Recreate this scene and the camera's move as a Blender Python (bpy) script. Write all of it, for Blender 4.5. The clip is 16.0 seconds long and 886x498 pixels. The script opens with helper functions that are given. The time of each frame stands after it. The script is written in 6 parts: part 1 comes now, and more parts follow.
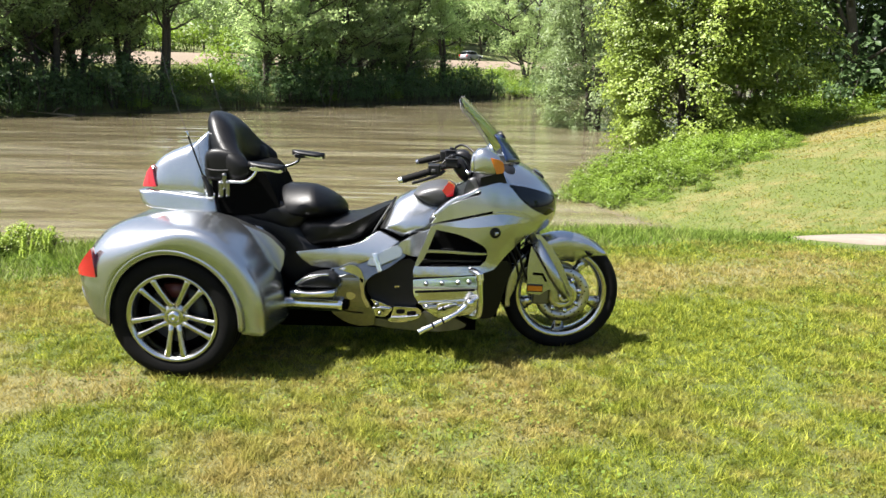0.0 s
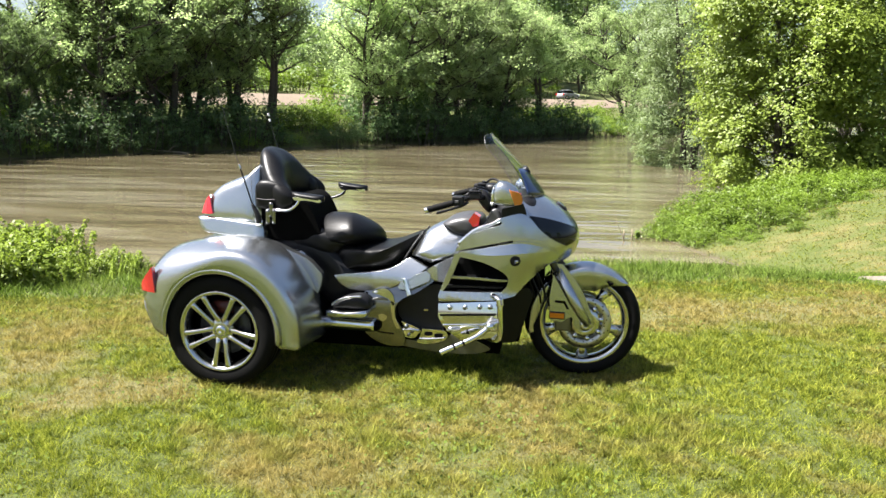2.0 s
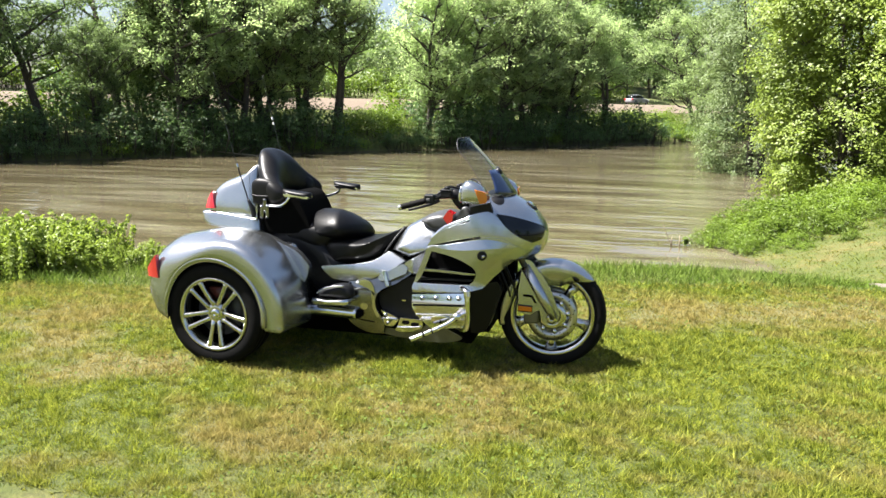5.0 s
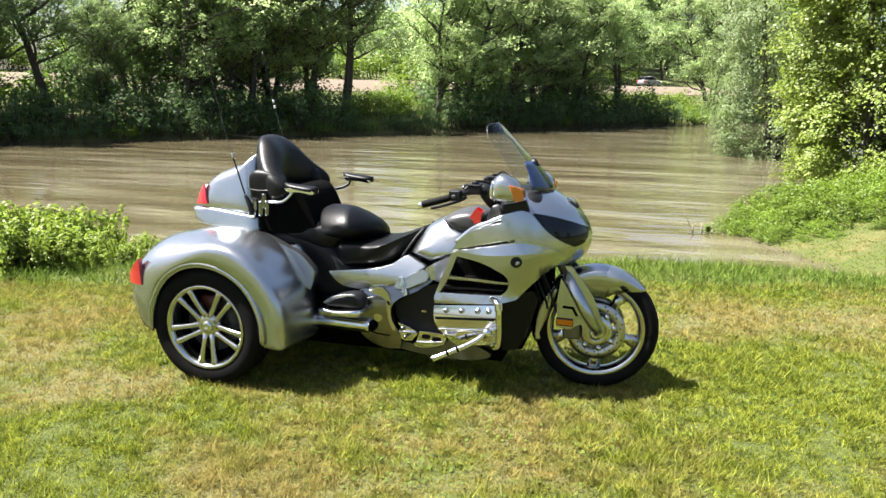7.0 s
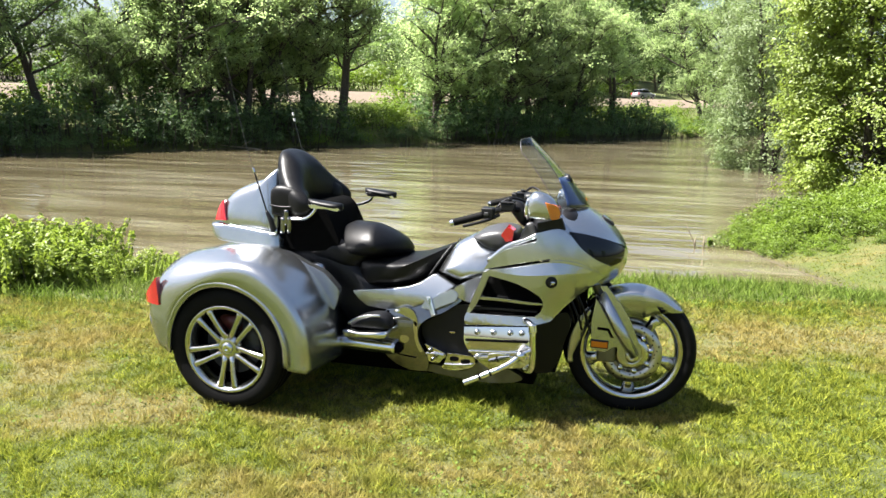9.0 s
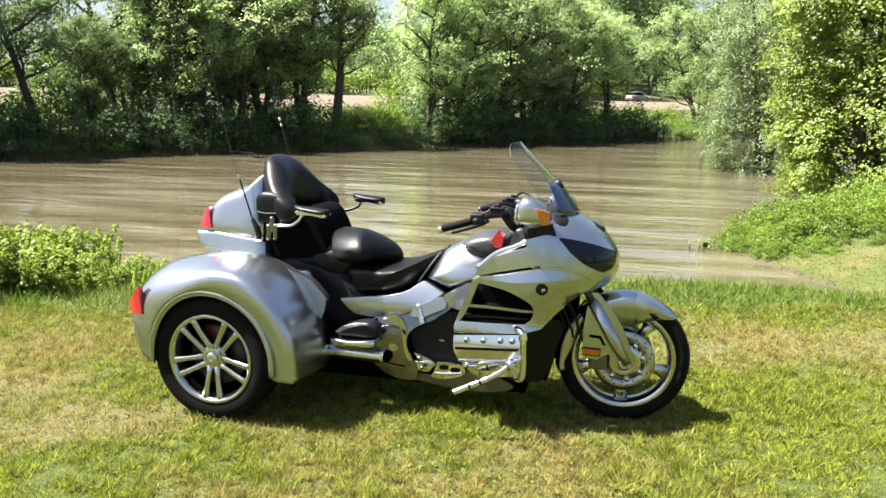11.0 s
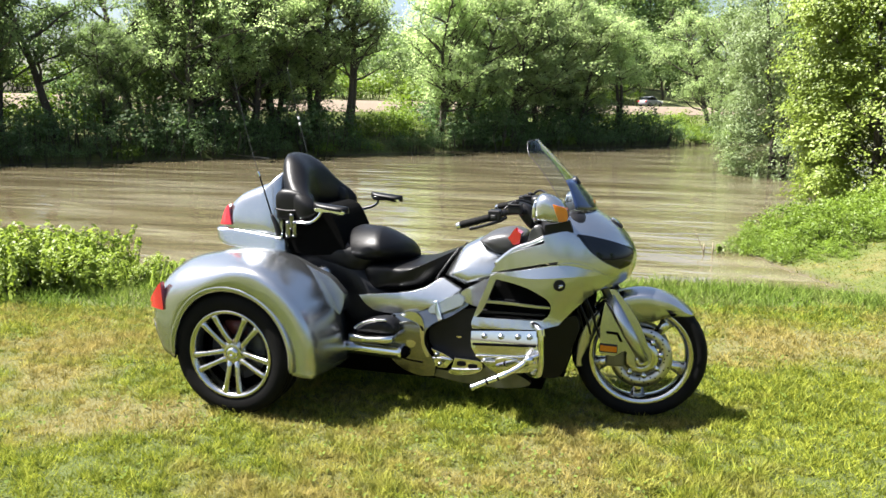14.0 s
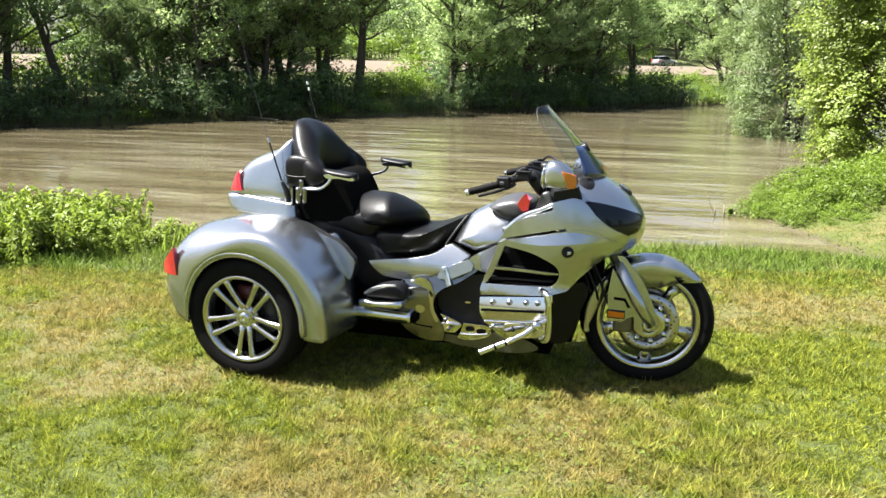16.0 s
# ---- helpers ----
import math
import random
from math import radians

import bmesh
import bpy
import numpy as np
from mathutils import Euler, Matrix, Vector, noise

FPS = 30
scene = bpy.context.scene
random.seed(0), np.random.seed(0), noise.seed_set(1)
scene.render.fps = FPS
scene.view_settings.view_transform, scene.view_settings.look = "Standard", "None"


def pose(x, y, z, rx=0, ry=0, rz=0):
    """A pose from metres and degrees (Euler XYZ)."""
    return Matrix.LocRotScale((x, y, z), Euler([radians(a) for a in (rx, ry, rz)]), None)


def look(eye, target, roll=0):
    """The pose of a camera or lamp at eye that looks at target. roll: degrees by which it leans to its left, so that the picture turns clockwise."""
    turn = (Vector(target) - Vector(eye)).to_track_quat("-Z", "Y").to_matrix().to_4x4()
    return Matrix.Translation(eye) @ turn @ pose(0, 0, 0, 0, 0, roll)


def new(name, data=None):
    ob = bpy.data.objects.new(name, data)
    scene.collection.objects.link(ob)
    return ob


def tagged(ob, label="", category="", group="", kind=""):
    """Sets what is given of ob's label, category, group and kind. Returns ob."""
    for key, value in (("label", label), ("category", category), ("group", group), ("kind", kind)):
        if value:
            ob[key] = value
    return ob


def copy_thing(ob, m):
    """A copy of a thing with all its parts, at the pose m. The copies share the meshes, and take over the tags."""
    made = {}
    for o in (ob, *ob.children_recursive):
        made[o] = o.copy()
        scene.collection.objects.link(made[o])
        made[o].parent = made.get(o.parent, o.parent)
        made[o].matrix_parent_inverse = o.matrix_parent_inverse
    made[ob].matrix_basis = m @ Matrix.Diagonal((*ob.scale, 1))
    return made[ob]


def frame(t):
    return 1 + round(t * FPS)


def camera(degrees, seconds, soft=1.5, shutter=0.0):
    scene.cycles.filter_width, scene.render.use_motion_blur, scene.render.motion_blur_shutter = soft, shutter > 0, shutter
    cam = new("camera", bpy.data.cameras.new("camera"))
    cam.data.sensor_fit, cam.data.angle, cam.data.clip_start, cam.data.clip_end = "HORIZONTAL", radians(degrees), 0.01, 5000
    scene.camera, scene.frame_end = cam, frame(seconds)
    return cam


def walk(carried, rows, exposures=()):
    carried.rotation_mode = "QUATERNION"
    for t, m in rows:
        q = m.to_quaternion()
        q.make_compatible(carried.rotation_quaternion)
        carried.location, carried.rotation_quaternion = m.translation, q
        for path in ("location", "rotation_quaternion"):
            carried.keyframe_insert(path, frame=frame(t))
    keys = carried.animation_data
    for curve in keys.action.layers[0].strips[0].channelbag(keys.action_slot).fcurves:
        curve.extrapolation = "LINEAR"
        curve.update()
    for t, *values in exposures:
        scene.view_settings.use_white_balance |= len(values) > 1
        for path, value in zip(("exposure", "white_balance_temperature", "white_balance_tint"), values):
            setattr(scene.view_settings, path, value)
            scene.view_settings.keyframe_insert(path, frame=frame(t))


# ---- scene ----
cam = camera(61.5, 16.0)
PATH = [
    (0, (1.412, -3.936, 1.491), (1.339, -1.994, 1.019), 0.9),
    (0.5, (1.446, -3.995, 1.491), (1.362, -2.05, 1.031), 0.7),
    (1, (1.555, -4.036, 1.51), (1.429, -2.087, 1.078), 0.5),
    (1.5, (1.695, -4.086, 1.498), (1.459, -2.141, 1.098), 0.5),
    (2, (1.807, -4.155, 1.496), (1.475, -2.219, 1.119), 0.5),
    (2.5, (1.941, -4.254, 1.494), (1.57, -2.321, 1.139), 0.5),
    (3, (2.012, -4.311, 1.509), (1.619, -2.382, 1.158), 0.6),
    (5.3, (2.399, -4.341, 1.5), (1.878, -2.445, 1.133), 0.6),
    (5.5, (2.397, -4.322, 1.492), (1.871, -2.427, 1.125), 0.6),
    (6, (2.282, -4.181, 1.485), (1.752, -2.291, 1.101), 0.8),
    (6.5, (2.165, -4.012, 1.487), (1.635, -2.126, 1.086), 0.9),
    (7, (2.137, -3.778, 1.499), (1.609, -1.894, 1.086), 0.7),
    (7.5, (2.123, -3.634, 1.499), (1.597, -1.747, 1.095), 0.6),
    (8, (2.079, -3.644, 1.484), (1.556, -1.754, 1.094), 0.7),
    (8.5, (1.96, -3.693, 1.478), (1.442, -1.8, 1.094), 0.9),
    (9, (1.925, -3.691, 1.505), (1.412, -1.796, 1.122), 0.9),
    (9.5, (1.952, -3.674, 1.512), (1.446, -1.778, 1.129), 0.8),
    (12, (1.932, -3.604, 1.502), (1.429, -1.702, 1.143), 0.7),
    (12.5, (1.951, -3.669, 1.494), (1.442, -1.767, 1.143), 0.6),
    (13, (1.959, -3.682, 1.502), (1.443, -1.782, 1.151), 0.6),
    (13.5, (1.946, -3.675, 1.491), (1.422, -1.778, 1.137), 0.6),
    (14, (1.922, -3.658, 1.474), (1.388, -1.765, 1.113), 0.6),
    (14.5, (1.923, -3.621, 1.469), (1.381, -1.733, 1.097), 0.5),
    (15, (1.919, -3.606, 1.471), (1.371, -1.722, 1.084), 0.5),
    (15.5, (1.923, -3.63, 1.47), (1.371, -1.758, 1.034), 0.5),
    (16, (1.931, -3.674, 1.501), (1.378, -1.808, 1.039), 0.5),
]
walk(cam, [(t, look(eye, target, roll)) for t, eye, target, roll in PATH], [(0, 2.30), (5.5, 2.32), (9.5, 2.39), (16, 2.42)])

# ---- world and sun ----
SUN = Vector((-0.57, -0.16, 1.0)).normalized()
world = bpy.data.worlds.new("sky")
scene.world = world
world.use_nodes = True
wn = world.node_tree.nodes
sky = wn.new("ShaderNodeTexSky")
sky.sky_type = "NISHITA"
sky.sun_disc = False
sky.sun_elevation = math.asin(SUN.z)
sky.sun_rotation = math.atan2(SUN.x, SUN.y)
sky.dust_density = 3.2
wn["Background"].inputs["Strength"].default_value = 0.047
world.node_tree.links.new(sky.outputs[0], wn["Background"].inputs["Color"])
sun = new("sun", bpy.data.lights.new("sun", "SUN"))
sun.data.energy, sun.data.angle, sun.data.color = 5.0, radians(0.53), (1.0, 0.965, 0.92)
sun.matrix_world = look(SUN * 60, (0, 0, 0))


# ---- materials ----
def shader(name):
    m = bpy.data.materials.new(name)
    m.use_nodes = True
    return m, m.node_tree.nodes, m.node_tree.links, m.node_tree.nodes["Principled BSDF"]


def noise_node(n, l, scale, detail=4.0, rough=0.6, coords="Object", stretch=None):
    t = n.new("ShaderNodeTexNoise")
    t.inputs["Scale"].default_value, t.inputs["Detail"].default_value, t.inputs["Roughness"].default_value = scale, detail, rough
    c = n.new("ShaderNodeTexCoord")
    out = c.outputs[coords]
    if stretch:
        mp = n.new("ShaderNodeMapping")
        mp.inputs["Scale"].default_value = stretch[:3]
        if len(stretch) > 3:
            mp.inputs["Rotation"].default_value = (0, 0, radians(stretch[3]))
        l.new(out, mp.inputs["Vector"])
        out = mp.outputs[0]
    l.new(out, t.inputs["Vector"])
    return t


def ramp_node(n, l, fac, stops):
    r = n.new("ShaderNodeValToRGB")
    e = r.color_ramp.elements
    while len(e) < len(stops):
        e.new(0.5)
    for k, (p, c) in enumerate(stops):
        e[k].position, e[k].color = p, (*c, 1)
    l.new(fac, r.inputs["Fac"])
    return r.outputs["Color"]


def mix_node(n, l, fac, a, b, mode="MIX"):
    m = n.new("ShaderNodeMix")
    m.data_type, m.blend_type = "RGBA", mode
    for sock, v in ((m.inputs[0], fac), (m.inputs[6], a), (m.inputs[7], b)):
        if isinstance(v, (int, float)):
            sock.default_value = v
        elif isinstance(v, tuple):
            sock.default_value = (*v, 1)
        else:
            l.new(v, sock)
    return m.outputs[2]


def bump_node(n, l, height, strength, distance, p):
    b = n.new("ShaderNodeBump")
    b.inputs["Strength"].default_value, b.inputs["Distance"].default_value = strength, distance
    l.new(height, b.inputs["Height"])
    l.new(b.outputs[0], p.inputs["Normal"])


def simple(name, color, rough=0.5, metal=0.0, vary=0.12, scale=14.0, bump=0.0, bump_scale=120.0, coat=0.0, rough_vary=0.1, spec=0.5):
    """A plain surface with blotchy tone, uneven gloss and a little grain."""
    m, n, l, p = shader(name)
    a = noise_node(n, l, scale)
    dark = tuple(c * (1 - vary) for c in color)
    lite = tuple(min(1, c * (1 + vary)) for c in color)
    l.new(ramp_node(n, l, a.outputs[0], [(0.3, dark), (0.7, lite)]), p.inputs["Base Color"])
    f = noise_node(n, l, scale * 5)
    mr = n.new("ShaderNodeMapRange")
    mr.inputs[3].default_value, mr.inputs[4].default_value = max(0.02, rough - rough_vary), min(1, rough + rough_vary)
    l.new(f.outputs[0], mr.inputs[0])
    l.new(mr.outputs[0], p.inputs["Roughness"])
    p.inputs["Metallic"].default_value = metal
    p.inputs["Specular IOR Level"].default_value = spec
    p.inputs["Coat Weight"].default_value = coat
    p.inputs["Coat Roughness"].default_value = 0.04
    if bump:
        g = noise_node(n, l, bump_scale, 6)
        bump_node(n, l, g.outputs[0], bump, 0.002, p)
    return m


def leafy(name, dark, lite, glow=0.45, rough=0.45):
    """Leaves: tone by leaf, by clump and by plant, with light coming through."""
    m, n, l, p = shader(name)
    g = n.new("ShaderNodeNewGeometry")
    ob = n.new("ShaderNodeObjectInfo")
    mid = tuple((p + q) / 2 for p, q in zip(dark, lite))
    c1 = mix_node(n, l, g.outputs["Random Per Island"], tuple((p + q) / 2 for p, q in zip(dark, mid)), tuple((p + q) / 2 for p, q in zip(mid, lite)))
    big = noise_node(n, l, 0.55, 3)
    c2 = mix_node(n, l, 0.55, c1, ramp_node(n, l, big.outputs[0], [(0.3, tuple(c * 0.62 for c in dark)), (0.7, tuple(c * 1.15 for c in lite))]))
    hsv = n.new("ShaderNodeHueSaturation")
    mr = n.new("ShaderNodeMapRange")
    mr.inputs[3].default_value, mr.inputs[4].default_value = 0.78, 1.2
    l.new(ob.outputs["Random"], mr.inputs[0])
    l.new(mr.outputs[0], hsv.inputs["Value"])
    l.new(c2, hsv.inputs["Color"])
    l.new(hsv.outputs[0], p.inputs["Base Color"])
    p.inputs["Roughness"].default_value = rough
    p.inputs["Specular IOR Level"].default_value = 0.35
    tr = n.new("ShaderNodeBsdfTranslucent")
    l.new(mix_node(n, l, 1.0, hsv.outputs[0], (1.04, 1.07, 0.88), "MULTIPLY"), tr.inputs["Color"])
    mx = n.new("ShaderNodeMixShader")
    mx.inputs[0].default_value = glow
    l.new(p.outputs[0], mx.inputs[1])
    l.new(tr.outputs[0], mx.inputs[2])
    l.new(mx.outputs[0], n["Material Output"].inputs["Surface"])
    return m


# where the lawn is worn to bare earth, and where it is drier or greener: place, reach, strength
BARE = [((-0.60, -0.86), 0.42, 0.42), ((-0.28, -0.70), 0.34, 0.32), ((-1.15, -0.52), 0.60, 0.26), ((-1.7, -0.1), 0.7, 0.22), ((2.15, 1.12), 0.55, 0.26), ((2.75, 1.42), 0.65, 0.32), ((3.45, 1.68), 0.7, 0.34), ((4.2, 1.92), 0.7, 0.28)]
TINTED = [((0.8, -1.35), 0.85, 0.26), ((1.6, -0.75), 0.6, 0.2), ((-1.4, 0.4), 1.1, 0.12), ((-0.4, -1.45), 0.6, -0.4), ((2.9, -0.2), 1.2, -0.1), ((1.15, -0.3), 0.5, -0.2), ((1.9, -1.5), 0.6, -0.25), ((0.15, -0.95), 0.4, -0.2), ((2.3, -0.75), 0.5, 0.15), ((3.1, 0.5), 0.7, -0.2), ((3.4, -1.0), 1.2, -0.08),
          ((6.6, 12.0), 2.0, 0.35), ((9.5, 11.5), 2.4, -0.25), ((12.5, 17.0), 3.4, 0.4), ((5.2, 2.9), 0.7, -0.3), ((7.4, 11.0), 0.9, 0.3), ((10.0, 14.5), 1.2, 0.3)]


def lawn_tone(n, l):
    """Where the lawn is green (0) and where it is cut dry and straw-coloured (1)."""
    a = noise_node(n, l, 0.85, 5, 0.62)
    b = noise_node(n, l, 3.6, 4, 0.6, stretch=(0.7, 1.3, 1.0, 12))
    c = n.new("ShaderNodeMath")
    c.operation = "ADD"
    l.new(a.outputs[0], c.inputs[0])
    l.new(b.outputs[0], c.inputs[1])
    out = c.outputs[0]
    geo = n.new("ShaderNodeNewGeometry")
    # where mowing has left dry clippings or bare earth: place, reach, strength
    for (px, py), reach, much in BARE + TINTED:
        d = n.new("ShaderNodeVectorMath")
        d.operation = "DISTANCE"
        d.inputs[1].default_value = (px, py, 0)
        l.new(geo.outputs["Position"], d.inputs[0])
        fall = n.new("ShaderNodeMapRange")
        fall.interpolation_type = "SMOOTHSTEP"
        fall.inputs[1].default_value, fall.inputs[2].default_value, fall.inputs[3].default_value, fall.inputs[4].default_value = 0, reach, much, 0
        l.new(d.outputs["Value"], fall.inputs[0])
        s = n.new("ShaderNodeMath")
        s.operation = "ADD"
        l.new(out, s.inputs[0])
        l.new(fall.outputs[0], s.inputs[1])
        out = s.outputs[0]
    mr = n.new("ShaderNodeMapRange")
    mr.inputs[1].default_value, mr.inputs[2].default_value = 0.94, 1.29
    l.new(out, mr.inputs[0])
    return mr.outputs[0]


def make_grass(name, dark, lite, dry, glow=0.48, dryness=1.0):
    m, n, l, p = shader(name)
    g = n.new("ShaderNodeNewGeometry")
    c = mix_node(n, l, g.outputs["Random Per Island"], dark, lite)
    f = n.new("ShaderNodeMath")
    f.operation = "MULTIPLY"
    f.inputs[1].default_value = dryness
    l.new(lawn_tone(n, l), f.inputs[0])
    c = mix_node(n, l, f.outputs[0], c, dry)
    # tufts of fresher and of matted growth
    patch = noise_node(n, l, 13, 3, 0.65)
    c = mix_node(n, l, 1.0, c, ramp_node(n, l, patch.outputs[0], [(0.36, (0.52, 0.56, 0.5)), (0.5, (1.0, 1.0, 1.0)), (0.66, (1.3, 1.28, 1.35))]), "MULTIPLY")
    l.new(c, p.inputs["Base Color"])
    p.inputs["Roughness"].default_value = 0.62
    p.inputs["Specular IOR Level"].default_value = 0.16
    tr = n.new("ShaderNodeBsdfTranslucent")
    l.new(c, tr.inputs["Color"])
    mx = n.new("ShaderNodeMixShader")
    mx.inputs[0].default_value = glow
    l.new(p.outputs[0], mx.inputs[1])
    l.new(tr.outputs[0], mx.inputs[2])
    l.new(mx.outputs[0], n["Material Output"].inputs["Surface"])
    return m


def make_ground():
    m, n, l, p = shader("lawn_soil")
    fine = noise_node(n, l, 38, 8, 0.72)
    soil = ramp_node(n, l, fine.outputs[0], [(0.3, (0.0400, 0.0365, 0.0092)), (0.5, (0.0849, 0.0777, 0.0204)), (0.7, (0.1414, 0.1262, 0.0379))])
    green = ramp_node(n, l, fine.outputs[0], [(0.3, (0.020, 0.032, 0.003)), (0.7, (0.072, 0.088, 0.009))])
    c = mix_node(n, l, lawn_tone(n, l), green, soil)
    # wet mud by the water and leaf litter on the far bank
    pos = n.new("ShaderNodeNewGeometry")
    sep = n.new("ShaderNodeSeparateXYZ")
    l.new(pos.outputs["Position"], sep.inputs[0])
    w = n.new("ShaderNodeMapRange")
    w.inputs[1].default_value, w.inputs[2].default_value, w.inputs[3].default_value, w.inputs[4].default_value = -1.66, -1.585, 1, 0
    l.new(sep.outputs["Z"], w.inputs[0])
    mud = ramp_node(n, l, fine.outputs[0], [(0.3, (0.0319, 0.0242, 0.014)), (0.7, (0.0733, 0.0541, 0.0319))])
    c = mix_node(n, l, w.outputs[0], c, mud)
    l.new(c, p.inputs["Base Color"])
    p.inputs["Roughness"].default_value = 0.95
    bump_node(n, l, fine.outputs[0], 0.8, 0.02, p)
    return m


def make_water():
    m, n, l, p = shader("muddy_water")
    # muddy brown base, with pale streaks painted in for sky glints on the waves
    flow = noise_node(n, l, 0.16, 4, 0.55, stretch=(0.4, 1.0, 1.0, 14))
    glint_streaks = noise_node(n, l, 0.7, 4, 0.55, stretch=(0.22, 1.0, 1.0, 4))
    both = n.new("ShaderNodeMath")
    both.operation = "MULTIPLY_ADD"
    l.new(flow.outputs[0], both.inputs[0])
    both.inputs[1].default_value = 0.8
    l.new(glint_streaks.outputs[0], both.inputs[2])
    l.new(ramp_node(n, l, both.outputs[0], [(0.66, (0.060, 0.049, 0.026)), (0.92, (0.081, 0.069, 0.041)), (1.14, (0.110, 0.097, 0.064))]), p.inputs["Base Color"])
    p.inputs["Roughness"].default_value = 0.06
    p.inputs["IOR"].default_value = 1.4
    rip = noise_node(n, l, 0.8, 3, 0.52, stretch=(0.36, 1.0, 1.0, 5))
    swell = noise_node(n, l, 0.36, 3, 0.55, stretch=(0.35, 1.0, 1.0, 14))
    add = n.new("ShaderNodeMath")
    add.operation = "MULTIPLY_ADD"
    l.new(swell.outputs[0], add.inputs[0])
    add.inputs[1].default_value = 2.0
    l.new(rip.outputs[0], add.inputs[2])
    bump_node(n, l, add.outputs[0], 0.8, 0.10, p)
    return m


def make_bark(name, dark, lite):
    m, n, l, p = shader(name)
    b = noise_node(n, l, 7, 6, 0.7, stretch=(3, 3, 0.6))
    l.new(ramp_node(n, l, b.outputs[0], [(0.3, dark), (0.7, lite)]), p.inputs["Base Color"])
    p.inputs["Roughness"].default_value = 0.9
    bump_node(n, l, b.outputs[0], 0.8, 0.03, p)
    return m


M_GROUND = make_ground()
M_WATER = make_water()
M_GRASS = make_grass("lawn_grass", (0.058, 0.090, 0.008), (0.290, 0.312, 0.038), (0.245, 0.205, 0.060))
M_SLOPE = make_grass("slope_grass", (0.072, 0.102, 0.008), (0.175, 0.195, 0.018), (0.22, 0.172, 0.050), 0.4)
M_TALL = make_grass("bank_grass", (0.0637, 0.1147, 0.0127), (0.1529, 0.2166, 0.0319), (0.2038, 0.1911, 0.0701), 0.4, 0.5)
M_BARK = make_bark("tree_bark", (0.0223, 0.0178, 0.0127), (0.0764, 0.0637, 0.0478))
M_POPLAR = leafy("silvery_green_leaves", (0.24, 0.315, 0.14), (0.385, 0.475, 0.235), 0.8)
M_WOOD = leafy("wood_leaves", (0.085, 0.14, 0.04), (0.19, 0.265, 0.088), 0.5)
# darker green than the other river trees, to put their shaded side into colour
M_RIVER = leafy("shade_side_leaves", (0.14, 0.205, 0.083), (0.285, 0.372, 0.16), 0.75)
# leaf colour lowered for far-bank shrubs in shade; the sunny ones use M_HEDGE
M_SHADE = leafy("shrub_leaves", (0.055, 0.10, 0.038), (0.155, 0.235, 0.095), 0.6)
M_WILLOW = leafy("willow_leaves", (0.085, 0.13, 0.045), (0.19, 0.245, 0.10))
M_MAPLE = leafy("yellow_green_leaves", (0.088, 0.138, 0.017), (0.235, 0.295, 0.05))
M_HEDGE = leafy("bank_shrub_leaves", (0.062, 0.118, 0.010), (0.195, 0.275, 0.032))
M_WEED = leafy("weed_leaves", (0.125, 0.19, 0.02), (0.28, 0.35, 0.055), 0.5)
M_CLOVER = leafy("clover_leaves", (0.0637, 0.1051, 0.0127), (0.1401, 0.1911, 0.0287), 0.3, 0.95)
M_ASPHALT = simple("road_surface", (0.125, 0.105, 0.095), 0.9, bump=0.3)
M_VERGE = simple("gravel_verge", (0.15, 0.115, 0.085), 0.95, vary=0.25, bump=0.6)
M_CONCRETE = simple("concrete", (0.125, 0.105, 0.085), 0.9, vary=0.18, scale=5, bump=0.5)
M_TWIG = simple("dead_twig", (0.1784, 0.1465, 0.0955), 0.85, vary=0.3)


# ---- mesh helpers ----
def finish(name, bm, material, smooth=True):
    me = bpy.data.meshes.new(name)
    bm.normal_update()
    bm.to_mesh(me)
    bm.free()
    if smooth:
        me.polygons.foreach_set("use_smooth", [True] * len(me.polygons))
    me.materials.append(material)
    return me


def part(name, bm, material, parent, label="", smooth=True):
    """One mesh object under a thing or under a part."""
    ob = new(name, bm if isinstance(bm, bpy.types.Mesh) else finish(name, bm, material, smooth))
    ob.parent = parent
    if label:
        tagged(ob, label)
    return ob


def thing(name, at, label, category, group="", kind=""):
    ob = new(name)
    ob.empty_display_size = 0.1
    ob.matrix_basis = at if isinstance(at, Matrix) else Matrix.Translation(at)
    return tagged(ob, label, category, group, kind)


def arrays_mesh(name, verts, faces, material, smooth=False):
    """A mesh straight from arrays; every face has the same number of corners."""
    me = bpy.data.meshes.new(name)
    verts, faces = np.asarray(verts, np.float32), np.asarray(faces, np.int32)
    k = faces.shape[1]
    me.vertices.add(len(verts))
    me.vertices.foreach_set("co", verts.ravel())
    me.loops.add(faces.size)
    me.loops.foreach_set("vertex_index", faces.ravel())
    me.polygons.add(len(faces))
    me.polygons.foreach_set("loop_start", np.arange(0, faces.size, k, dtype=np.int32))
    if smooth:
        me.polygons.foreach_set("use_smooth", np.ones(len(faces), bool))
    me.update(calc_edges=True)
    me.materials.append(material)
    return me


